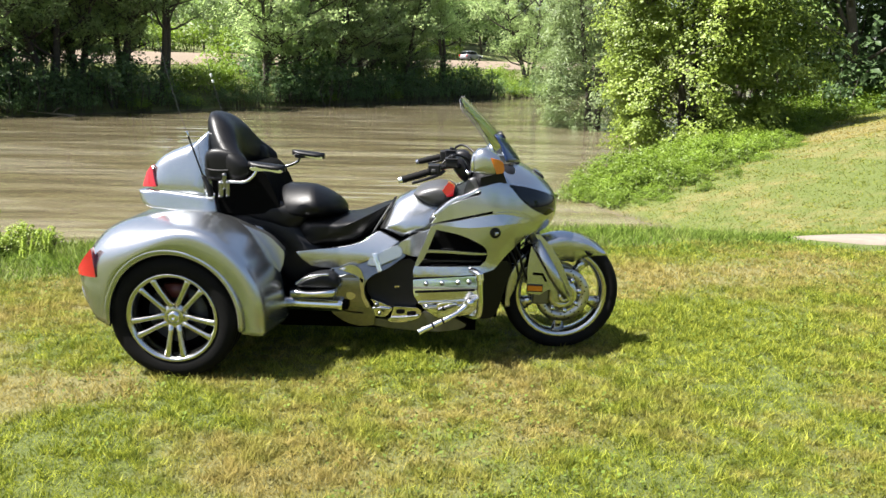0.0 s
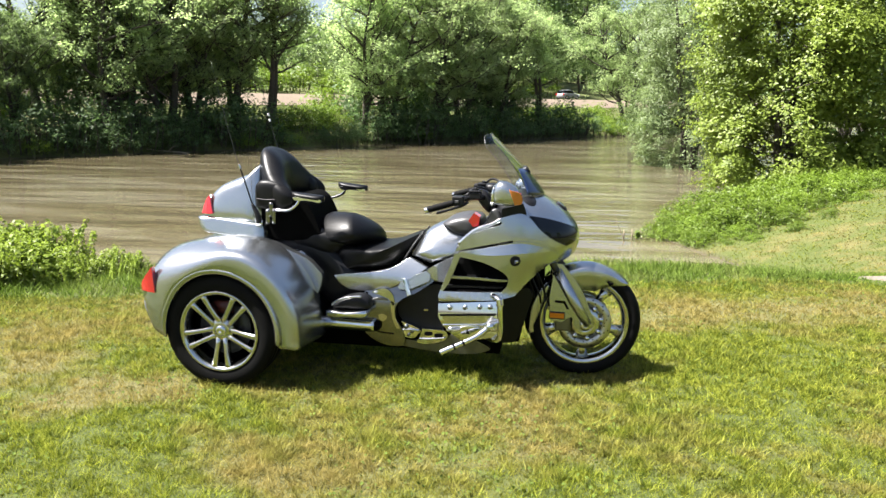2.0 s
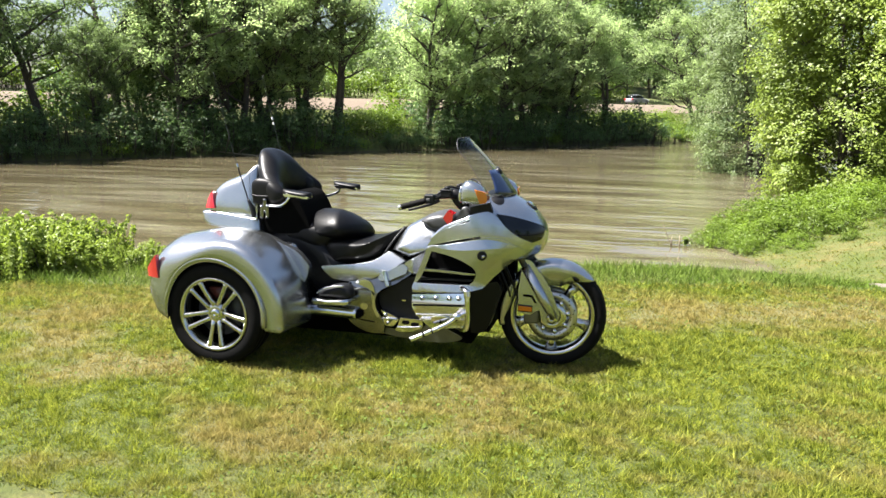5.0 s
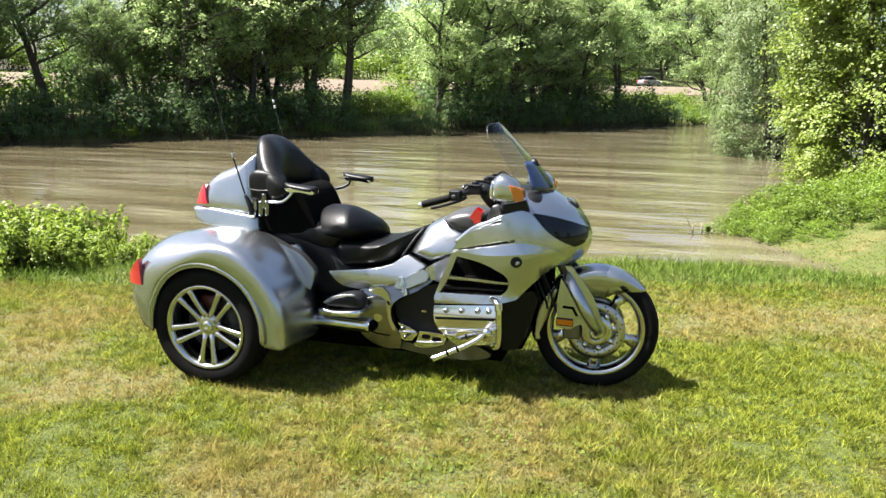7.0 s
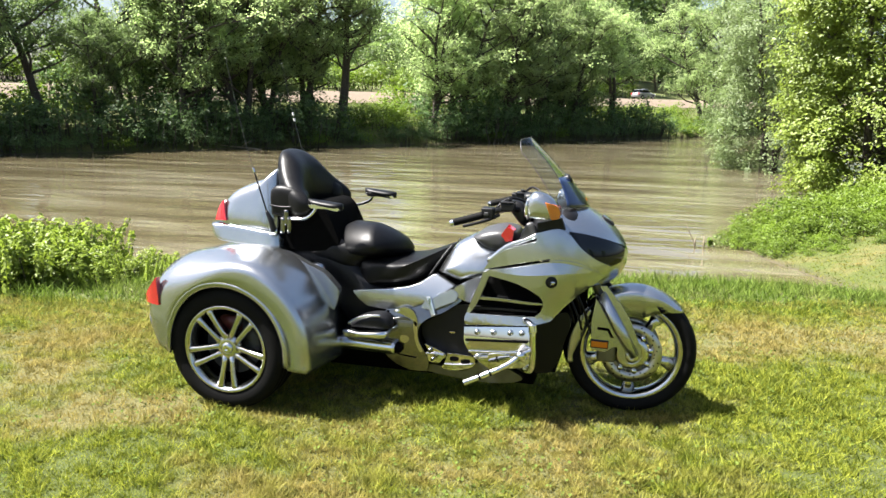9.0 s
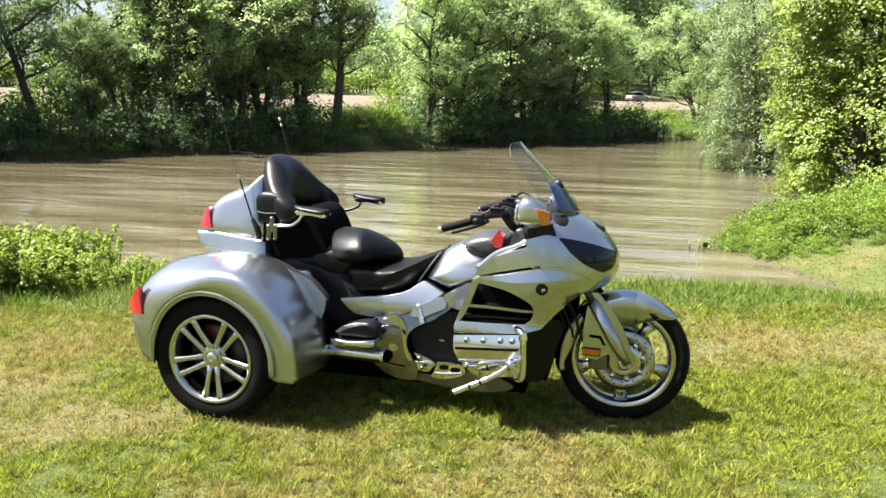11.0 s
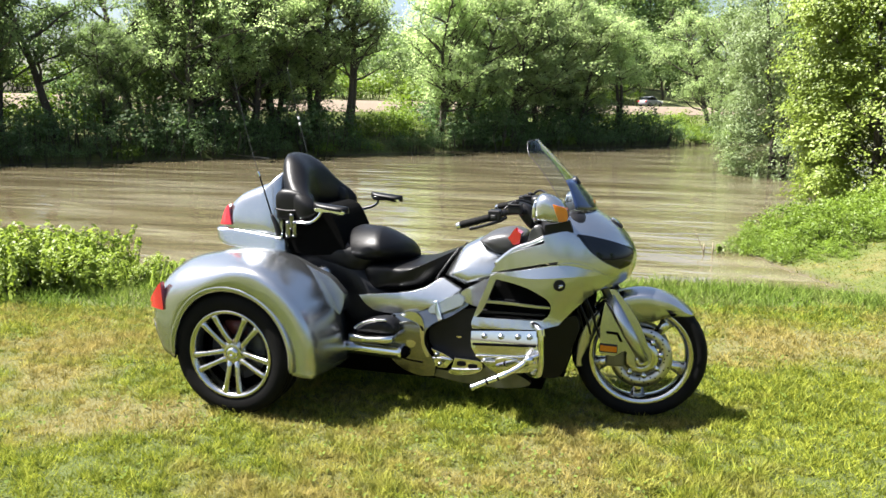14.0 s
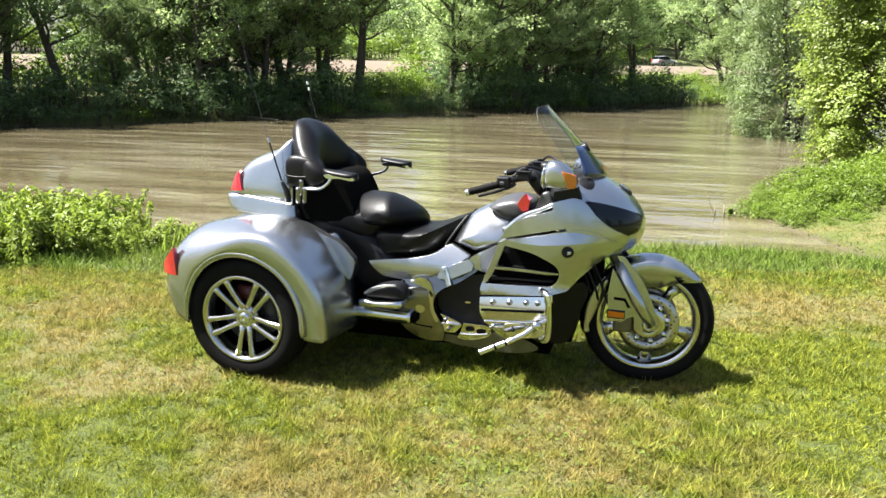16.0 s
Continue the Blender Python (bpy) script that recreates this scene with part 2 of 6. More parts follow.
def tube(bm, points, radii, sides=8, caps=True):
    """A round bar along points, with a radius at each."""
    pts = [Vector(p) for p in points]
    if isinstance(radii, (int, float)):
        radii = [radii] * len(pts)
    rings, side = [], None
    for k, p in enumerate(pts):
        d = (pts[min(k + 1, len(pts) - 1)] - pts[max(k - 1, 0)]).normalized()
        if side is None:
            side = d.orthogonal().normalized()
        side = (side - d * side.dot(d)).normalized()
        up = d.cross(side)
        rings.append([bm.verts.new(p + (side * math.cos(a) + up * math.sin(a)) * radii[k]) for a in (2 * math.pi * j / sides for j in range(sides))])
    for a, b in zip(rings, rings[1:]):
        for j in range(sides):
            bm.faces.new((a[j], a[(j + 1) % sides], b[(j + 1) % sides], b[j]))
    if caps:
        bm.faces.new(rings[0][::-1])
        bm.faces.new(rings[-1])
    return bm


def leaves_mesh(name, rng, centres, size, material, out=None, narrow=0.5, droop=0.0):
    """Folded leaves, one at each centre, turned at random and partly outwards."""
    n = len(centres)
    up = rng.normal(size=(n, 3)) * 0.34
    if out is not None:
        up += out * 0.9
    up[:, 2] += 0.55
    up /= np.linalg.norm(up, axis=1)[:, None]
    side = np.cross(up, rng.normal(size=(n, 3)) + np.array((0.0, 0.0, droop * 1.5)))
    side /= np.linalg.norm(side, axis=1)[:, None]
    axis = np.cross(side, up)
    s = size * rng.uniform(0.6, 1.35, n)[:, None]
    base = centres - axis * s * 0.5
    tip = centres + axis * s * 0.5
    left = centres + side * s * narrow * 0.5 + up * s * 0.10
    right = centres - side * s * narrow * 0.5 + up * s * 0.10
    verts = np.stack([base, left, tip, right], 1).reshape(-1, 3)
    k = np.arange(n)[:, None] * 4
    faces = np.concatenate([k + [0, 1, 2], k + [0, 2, 3]])
    return arrays_mesh(name, verts, faces, material)


def clumps(rng, centres, radii, per, flat=0.8):
    """Points scattered in soft balls, thicker towards the outside, and the outward way of each."""
    d = rng.normal(size=(len(centres), per, 3))
    d /= np.linalg.norm(d, axis=2)[:, :, None]
    r = radii[:, None, None] * rng.uniform(0.25, 1.0, (len(centres), per, 1)) ** 0.6
    off = d * r
    off[:, :, 2] *= flat
    return (centres[:, None] + off).reshape(-1, 3), d.reshape(-1, 3)


def sprays(rng, centres, radii, sub, per, flat=0.8):
    """Leaf sprays on the upper and outer side of soft balls: places of leaves and the way each one faces."""
    n = len(centres)
    d = rng.normal(size=(n, sub, 3))
    d /= np.linalg.norm(d, axis=2)[:, :, None]
    d[:, :, 2] = np.where(d[:, :, 2] < -0.35, -d[:, :, 2], d[:, :, 2])
    way = d * (1, 1, flat)
    heart = centres[:, None] + way * radii[:, None, None] * rng.uniform(0.5, 1.0, (n, sub, 1))
    e = rng.normal(size=(n, sub, per, 3))
    e /= np.linalg.norm(e, axis=3)[:, :, :, None]
    off = e * (1, 1, 0.6) * radii[:, None, None, None] * 0.5 * rng.uniform(0.15, 1.0, (n, sub, per, 1)) ** 0.6
    off[..., 2] -= 0.25 * radii[:, None, None] * (np.linalg.norm(off[..., :2], axis=3) / (radii[:, None, None] * 0.5)) ** 2
    return (heart[:, :, None] + off).reshape(-1, 3), (d[:, :, None] * 0.75 + e * 0.45).reshape(-1, 3)


# ---- ground, river and far bank ----
WATER = -1.65
SHORE = [(-400, -190), (-80, -32), (-30, -9), (-10, 0.6), (-4, 3.6), (0, 4.8), (3, 5.4), (5, 6.6), (6.1, 8.6), (5.7, 10.6), (4.7, 12.4),
         (4.1, 14.4), (4.8, 17.5), (8, 25), (13, 36), (22, 58), (45, 100), (120, 215), (400, 600)]
FAR_A, FAR_D, FAR_N = np.array([-31.0, 32.0]), np.array([0.595, 0.804]), np.array([-0.804, 0.595])


def step(a, b, v):
    t = np.clip((v - a) / (b - a), 0, 1)
    return t * t * (3 - 2 * t)


def ripple(x, y):
    return 0.5 * np.sin(1.7 * x + 0.6 * y + 0.4) * np.sin(1.3 * y - 0.5 * x) + 0.3 * np.sin(4.1 * x + 1.3) * np.sin(3.7 * y + 0.7 * x) + 0.2 * np.sin(9.1 * x - 2 * y) * np.sin(8.3 * y + 1.1)


def land(x, y):
    """The height of the ground at arrays x, y."""
    x, y = np.asarray(x, float), np.asarray(y, float)
    best, inland = np.full(x.shape, 1e9), np.zeros(x.shape)
    for (ax, ay), (bx, by) in zip(SHORE, SHORE[1:]):
        ux, uy = bx - ax, by - ay
        size = math.hypot(ux, uy)
        t = np.clip(((x - ax) * ux + (y - ay) * uy) / size**2, 0, 1)
        dx, dy = x - ax - t * ux, y - ay - t * uy
        d = np.hypot(dx, dy)
        near = d < best
        inland = np.where(near, np.sign(dx * uy - dy * ux) * d, inland)
        best = np.minimum(best, d)
    w = step(4.2, 7.0, y - 0.12 * x) * step(1.0, 4.5, x)
    slope = 0.80 + (0.24 - 0.80) * w
    wc = step(6.5, 9.5, y - 0.12 * x) * step(1.0, 4.5, x)
    cap = 0.75 * wc - (1 - wc) * np.clip((y - 2.9) * (0.32 - 0.15 * step(4.0, 5.0, x)), 0, 1.05) * step(2.5, 4.5, x)
    near = WATER + slope * inland + 0.05 * ripple(x * 0.8, y * 0.8)
    top = cap + 0.012 * ripple(x, y) + 0.02 * step(6, 40, np.hypot(x, y)) * ripple(x * 0.1, y * 0.1) * 10
    k = 0.18
    hmix = np.clip(0.5 + 0.5 * (top - near) / k, 0, 1)
    near = top * (1 - hmix) + near * hmix - k * hmix * (1 - hmix)
    near = np.maximum(near, -3.0)
    f = (x - FAR_A[0]) * FAR_N[0] + (y - FAR_A[1]) * FAR_N[1]
    far = np.interp(f, [-6, 0, 1.5, 5, 10, 12.5, 14, 23, 26, 70, 160, 400], [-3, -1.65, -0.9, -0.1, 0.7, 1.5, 2.45, 2.55, 3.0, 9.0, 19.0, 30.0])
    s = (x - FAR_A[0]) * FAR_D[0] + (y - FAR_A[1]) * FAR_D[1]
    far = np.where(f > 26, 3.0 + (far - 3.0) * (0.08 + 0.92 * step(25, 75, s - 0.35 * (f - 26))), far)
    far = far + np.where((f > 0) & (f < 11), 0.2 * ripple(x * 0.5, y * 0.5), 0)
    return np.maximum(near, far)


def spaced(stops):
    out = [np.arange(a, b, s) for a, b, s in stops]
    return np.unique(np.concatenate(out).round(3))


gx = spaced([(-700, -120, 40), (-120, -40, 6), (-40, -10, 1.5), (-10, -3, 0.35), (-3, 8, 0.14), (8, 16, 0.4), (16, 60, 2.5), (60, 200, 8), (200, 741, 60)])
gy = spaced([(-700, -100, 50), (-100, -10, 6), (-10, -2.4, 0.6), (-2.4, 6.2, 0.14), (6.2, 20, 0.4), (20, 110, 1.7), (110, 220, 6), (220, 741, 60)])
X, Y = np.meshgrid(gx, gy)
V = np.stack([X, Y, land(X, Y)], -1).reshape(-1, 3)
c, r = np.meshgrid(np.arange(len(gx) - 1), np.arange(len(gy) - 1))
i0 = (r * len(gx) + c).ravel()
tagged(new("ground", arrays_mesh("ground", V, np.stack([i0, i0 + 1, i0 + len(gx) + 1, i0 + len(gx)], 1), M_GROUND, True)),
       "mown lawn sloping down to a muddy river bank", "ground", kind="structure")

wx = np.array([(-400, -420), (700, -420), (700, 700), (-400, 700)], float)
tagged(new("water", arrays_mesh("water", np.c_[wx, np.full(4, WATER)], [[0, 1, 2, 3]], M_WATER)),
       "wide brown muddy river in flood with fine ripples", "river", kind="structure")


def along(s, off, z=None):
    """A place on the far bank: metres along it and behind its waterline."""
    p = FAR_A + s * FAR_D + off * FAR_N
    return Vector((p[0], p[1], float(land(p[0], p[1])) if z is None else z))


def strip(name, offs, lift, material, label, category):
    bm = bmesh.new()
    rows = [[bm.verts.new(along(s, o, float(land(*(FAR_A + s * FAR_D + o * FAR_N))) + lift)) for o in offs] for s in range(-200, 341, 6)]
    for a, b in zip(rows, rows[1:]):
        for j in range(len(offs) - 1):
            bm.faces.new((a[j], a[j + 1], b[j + 1], b[j]))
    return tagged(new(name, finish(name, bm, material)), label, category, kind="structure")


strip("road", (14.2, 17, 20, 22.6), 0.05, M_ASPHALT, "pale dry two-lane road along the far bank", "road")
strip("verge", (12.2, 12.9, 13.5, 14.2), 0.06, M_VERGE, "bare gravel embankment below the road", "verge")


# ---- trees ----
def limb(bm, rng, start, way, length, radius, depth, ends, lean_up=0.25):
    pts, radii, p, d = [Vector(start)], [radius], Vector(start), Vector(way).normalized()
    steps = 5
    for k in range(steps):
        d = (d + Vector(rng.normal(size=3)) * 0.16 + Vector((0, 0, lean_up * 0.3))).normalized()
        p = p + d * (length / steps)
        pts.append(p.copy())
        radii.append(radius * (1 - 0.68 * (k + 1) / steps))
    tube(bm, pts, radii, 6 if radius > 0.08 else 4 if radius > 0.03 else 3)
    if depth == 0:
        ends.extend(pts[2:])
        return
    ends.append(pts[-1])
    for k in range(3 if depth > 1 else 4):
        q = pts[rng.integers(2, steps + 1)]
        side = Vector(rng.normal(size=3))
        side.z = abs(side.z) * 0.5
        limb(bm, rng, q, d * 0.5 + side.normalized() * 0.9, length * rng.uniform(0.45, 0.68), radius * 0.42, depth - 1, ends, lean_up)


def make_tree(name, seed, height, spread, leaf, per, material, label, low=0.25, stems=1, lean=(0, 0), clump=1.0, depth=2, narrow=0.5, droop=0.0, extra=0, outward=0.9):
    """A tree at the origin: trunk with limbs, and a crown of leaf clumps round the twig ends."""
    rng = np.random.default_rng(seed)
    ob = thing(name, (0, 0, 0), label, "tree")
    bm, ends = bmesh.new(), []
    for k in range(stems):
        a = rng.uniform(0, 6.28)
        foot = Vector((0.35 * math.cos(a), 0.35 * math.sin(a), -0.3)) * (1 if stems > 1 else 0.001)
        foot.z = -0.4
        tilt = Vector((lean[0] + 0.16 * math.cos(a) * (stems > 1) + rng.normal() * 0.04, lean[1] + 0.16 * math.sin(a) * (stems > 1), 1))
        pts, radii, p, d = [foot], [height * 0.021], foot.copy(), tilt.normalized()
        n = 9
        for j in range(n):
            d = (d + Vector(rng.normal(size=3)) * 0.06 + Vector((0, 0, 0.03))).normalized()
            p = p + d * height * 0.86 / n
            pts.append(p.copy())
            radii.append(height * 0.021 * (1 - 0.88 * (j + 1) / n) + 0.012)
        tube(bm, pts, radii, 9)
        ends.append(pts[-1])
        for j in range(2, n + 1):
            if j / n < low:
                continue
            for _ in range(2):
                a = rng.uniform(0, 6.28)
                wide = spread * (0.45 + 0.75 * math.sin(math.pi * min(1, (j / n - low + 0.12) / (1.12 - low)))) * rng.uniform(0.6, 1.0)
                limb(bm, rng, pts[j], (math.cos(a), math.sin(a), rng.uniform(0.1, 0.8)), wide, height * 0.0075, depth - 1, ends)
    part("trunk", bm, M_BARK, ob)
    c = np.array([tuple(e) for e in ends])
    if extra:
        c = np.concatenate([c, c[rng.integers(0, len(c), extra)] + rng.normal(size=(extra, 3)) * (spread * 0.22, spread * 0.22, height * 0.05)])
    c[:, 2] -= rng.uniform(0, 0.5, len(c)) * droop * 2
    rad = clump * rng.uniform(0.55, 1.25, len(c))
    pos, out = sprays(rng, c, rad, 5, max(2, per // 5), 0.75 + droop * 0.4)
    keep = pos[:, 2] > 0.15
    part("crown", leaves_mesh("crown", rng, pos[keep], leaf, material, out[keep] * outward, narrow, droop), material, ob)
    return ob


def make_mound(name, seed, height, radius, leaf, count, material, label, profile, stems=3, clump=0.6, narrow=0.5, droop=0.0, hollow=0.55, per=60):
    """A leafy tree clothed to the ground: stems with limbs inside, and leaf clumps filling an uneven outline."""
    rng = np.random.default_rng(seed)
    ob = thing(name, (0, 0, 0), label, "tree")
    bm, ends = bmesh.new(), []
    for k in range(stems):
        a = k * 6.28 / stems + 0.5
        pts = [Vector((0.3 * math.cos(a), 0.3 * math.sin(a), -0.6))]
        for j in range(8):
            pts.append(pts[-1] + Vector((math.cos(a) * 0.09 + rng.normal() * 0.05, math.sin(a) * 0.09 + rng.normal() * 0.05, 1)) * height * 0.105)
        tube(bm, pts, [height * 0.016 * (1 - 0.1 * j) for j in range(9)], 9)
        for j in range(2, 9):
            for _ in range(2):
                b = rng.uniform(0, 6.28)
                limb(bm, rng, pts[j], (math.cos(b), math.sin(b), rng.uniform(0.0, 0.6)), radius * 0.75 * float(np.interp(j / 8, *profile)), height * 0.006, 1, ends)
    part("trunk", bm, M_BARK, ob)
    n = count // per
    u, a = rng.uniform(0, 1, n), rng.uniform(0, 6.28, n)
    lump = 1 + 0.22 * np.sin(3 * a + 5 * u + seed) + 0.16 * np.sin(5 * a - 9 * u) + 0.12 * np.sin(14 * u + 2 * a)
    r = radius * np.interp(u, *profile) * lump * rng.uniform(hollow, 1, n) ** 0.5
    c = np.c_[r * np.cos(a), r * np.sin(a), u * height]
    pos, out = sprays(rng, c, clump * rng.uniform(0.5, 1.3, n), 7, per // 7, 0.8 + droop)
    keep = pos[:, 2] > 0.05
    part("crown", leaves_mesh("crown", rng, pos[keep], leaf, material, out[keep] * 0.9 + c.repeat(per // 7 * 7, 0)[keep] * (0.5 / radius, 0.5 / radius, 0), narrow, droop), material, ob)
    return ob


def make_shrub(name, seed, radius, height, leaf, count, material, label, category="shrub", stalks=14):
    """A low shrub at the origin: stalks and an uneven mound of leaves."""
    rng = np.random.default_rng(seed)
    ob = thing(name, (0, 0, 0), label, category)
    bm = bmesh.new()
    tops = []
    for k in range(stalks):
        a, r = rng.uniform(0, 6.28), radius * math.sqrt(rng.uniform(0, 0.8))
        foot = Vector((r * math.cos(a), r * math.sin(a), -0.25))
        top = foot * 1.1 + Vector((0, 0, 0.25 + height * (1 - 0.55 * (r / radius) ** 2) * rng.uniform(0.6, 1.0)))
        mid = (foot + top) / 2 + Vector(rng.normal(size=3)) * 0.06 * height
        tube(bm, [foot, mid, top], [0.012 * height + 0.006, 0.01 * height + 0.004, 0.004], 5)
        tops += [top, mid + (top - mid) * 0.5, mid]
    tagged(part("stem", bm, M_BARK, ob), kind="stuff")
    c = np.array([tuple(v) for v in tops])
    pos, out = sprays(rng, c, rng.uniform(0.24, 0.44, len(c)) * radius, 5, max(2, count // len(c) // 5), 0.8)
    keep = pos[:, 2] > -0.02 * height
    part("crown", leaves_mesh("crown", rng, pos[keep], leaf, material, out[keep], 0.6), material, ob)
    return ob


def place(ob, where, turn=0.0, size=1.0, label=""):
    if label:
        tagged(ob, label)
    ob.matrix_basis = Matrix.Translation(where) @ Matrix.Rotation(turn, 4, "Z") @ Matrix.Diagonal((size, size, size, 1))
    return ob


def placed_copy(ob, where, turn, size, label=""):
    new_ob = copy_thing(ob, Matrix.Identity(4))
    return place(new_ob, where, turn, size, label)


rng = np.random.default_rng(11)
POPLAR = [make_tree("river_tree", 21, 13.5, 4.2, 0.18, 40, M_POPLAR, "tall pale green river tree with several slender trunks", 0.12, 2, clump=1.0, narrow=0.6, extra=70),
          make_tree("river_tree", 22, 12.0, 3.8, 0.175, 40, M_POPLAR, "tall silvery green tree leaning over the river bank", 0.12, 3, (0.1, -0.08), clump=0.95, narrow=0.6, extra=50),
          make_tree("river_tree", 23, 14.0, 3.8, 0.20, 26, M_WOOD, "tall thin tree with open branches on the far bank", 0.3, 1, (-0.22, 0), clump=0.75),
          make_tree("river_tree", 24, 14.0, 3.9, 0.18, 40, M_POPLAR, "tall pale green tree with bare lower trunks on the far bank", 0.36, 2, (0.05, 0), clump=1.0, narrow=0.6, extra=60)]
WOOD = [make_tree("wood_tree", 31, 13.0, 5.0, 0.40, 20, M_WOOD, "broad green woodland tree behind the road", 0.12, 1, clump=1.5),
        make_tree("wood_tree", 32, 11.0, 4.8, 0.40, 20, M_WOOD, "round bright green woodland tree behind the road", 0.1, 1, clump=1.5)]
SHRUB = [make_shrub("bank_shrub", 41, 2.2, 2.6, 0.21, 1250, M_SHADE, "dense shrub at the waterline of the far bank, leaves darkened for shade"),
         make_shrub("bank_shrub", 42, 2.0, 2.0, 0.20, 1250, M_HEDGE, "sunny green shrub on the far river bank")]
POPLAR.append(make_tree("river_tree", 25, 13.0, 4.4, 0.18, 40, M_RIVER, "many-stemmed far bank tree, shade put into its dark green leaves", 0.1, 3, (0.04, 0), clump=1.0, narrow=0.6, extra=110))
first = {}
# metres along the far bank, behind its waterline, which tree, its size
FAR_TREES = [(-12, 4, 0, 1.0), (-6, 3.5, 4, 0.9), (-2.8, 4.0, 4, 1.0), (0.6, 3.5, 2, 0.95), (3.2, 3.2, 4, 0.55), (5.6, 5.0, 2, 1.0), (6.6, 7.0, 4, 0.5), (8.6, 3.2, 0, 0.95), (11.0, 4.5, 1, 1.1), (10.0, 7.0, 4, 0.8), (14.4, 7.0, 4, 0.7),
             (13.2, 3.4, 0, 0.95), (15.2, 4.6, 1, 0.85), (16.6, 6.5, 3, 0.9), (18.8, 5.8, 0, 0.92), (17.6, 3.6, 3, 0.95), (20.6, 3.4, 3, 0.9), (29.8, 3.4, 1, 1.05), (33.5, 4.2, 0, 1.0), (37.5, 3.0, 1, 1.12), (42, 4.0, 0, 1.1), (46.5, 3.2, 1, 1.0),
             (49.6, 4.5, 0, 1.0), (53.2, 3.4, 3, 0.85), (71.5, 4, 0, 1.1), (78, 4, 1, 1.2), (90, 5, 0, 1.3)]
for s, off, kind_no, size in FAR_TREES:
    src = POPLAR[kind_no]
    at, turn = along(s, off), rng.uniform(0, 6.28)
    if kind_no in first:
        placed_copy(src, at, turn, size)
    else:
        place(src, at, turn, size)
        first[kind_no] = 1
done = set()
for s, off, size in [(-14, 33, 0.6), (-4, 30, 0.7), (0, 31, 0.72), (6, 32, 0.7), (3, 34, 0.62), (9, 30, 0.6), (15, 33, 0.6), (21, 29, 0.75), (26, 31, 0.8), (30, 34, 0.85), (36, 38, 0.55), (43, 31, 0.5), (50, 34, 0.62), (58, 30, 1.3),
                     (66, 33, 1.45), (74, 30, 1.35), (82, 34, 1.1), (91, 30, 1.05), (101, 33, 1.1), (112, 31, 1.2), (128, 34, 1.3), (104, 46, 1.6), (112, 50, 1.75), (120, 54, 1.7), (128, 52, 1.8), (137, 58, 1.8), (146, 60, 1.9), (96, 48, 1.5)]:
    k = int(s) % 2
    if k in done:
        placed_copy(WOOD[k], along(s, off), rng.uniform(0, 6.28), size * rng.uniform(0.9, 1.1))
    else:
        place(WOOD[k], along(s, off), 1.0, size)
        done.add(k)
done = set()
for j in range(54):
    s = -18 + j * 1.75 + rng.uniform(-0.6, 0.6)
    sunny = (19.5 < s < 28) or (56 < s < 69) or rng.uniform() < 0.12
    k = int(sunny)
    at = along(s, rng.uniform(0.4, 2.6) + 1.2 * sunny)
    size = rng.uniform(0.75, 1.25) * (0.5 if sunny else 1.0) * (1 + max(0, s) * 0.004)
    if k in done:
        placed_copy(SHRUB[k], at, rng.uniform(0, 6.28), size)
    else:
        place(SHRUB[k], at, 0.3, size)
        done.add(k)

for j in range(40):
    s = -20 + j * 2.3 + rng.uniform(-0.7, 0.7)
    if 15 < s < 30 or 53 < s < 76:
        continue
    placed_copy(SHRUB[int(rng.uniform() < 0.35)], along(s, rng.uniform(5.0, 9.0)), rng.uniform(0, 6.28), rng.uniform(1.0, 1.5) * (1 + max(0, s) * 0.003))

# sunny bushes below the road where the tall trees stand apart
for s, off, size in [(22.4, 4.6, 0.85), (23.8, 5.6, 0.95), (25.2, 4.4, 0.9), (26.6, 5.8, 1.0), (28.0, 4.8, 0.95), (24.6, 7.6, 0.8), (27.2, 8.2, 0.8), (22.0, 8.0, 0.75), (17.5, 6.5, 0.8), (19.5, 7.4, 0.8),
                     (55.5, 5.0, 1.0), (57.6, 6.2, 1.0), (59.8, 5.0, 1.0), (62.0, 6.4, 1.0), (64.2, 5.2, 1.0), (66.4, 6.0, 1.0), (60.8, 8.6, 0.8), (64.8, 8.6, 0.8), (68.5, 6.0, 1.1)]:
    placed_copy(SHRUB[1], along(s, off), rng.uniform(0, 6.28), size * 0.9)

# bright growth along the far side of the road
for j in range(30):
    s = -9 + j * 3.1 + rng.uniform(-0.8, 0.8)
    placed_copy(SHRUB[1], along(s, rng.uniform(25.0, 27.5)), rng.uniform(0, 6.28), rng.uniform(1.1, 1.6))

# low growth hanging over the far waterline
for j in range(58):
    s = -20 + j * 1.55 + rng.uniform(-0.5, 0.5)
    placed_copy(SHRUB[int(rng.uniform() < 0.2)], along(s, rng.uniform(-0.1, 0.5), -1.5), rng.uniform(0, 6.28), rng.uniform(0.42, 0.62) * (1 + max(0, s) * 0.004))

# woods on the hillside far behind the road
hs, ho = rng.uniform(28, 330, 2600), rng.uniform(36, 190, 2600)
hp = FAR_A + hs[:, None] * FAR_D + ho[:, None] * FAR_N
hc = np.c_[hp, land(hp[:, 0], hp[:, 1]) + rng.uniform(0.5, 7.5, 2600)]
pos, out = clumps(rng, hc, rng.uniform(1.5, 3.2, 2600), 34, 0.9)
tagged(new("far_woods", leaves_mesh("far_woods", rng, pos, 0.95, M_WOOD, out, 0.7)), "sunlit green woods covering the far hillside", "woods", kind="stuff")

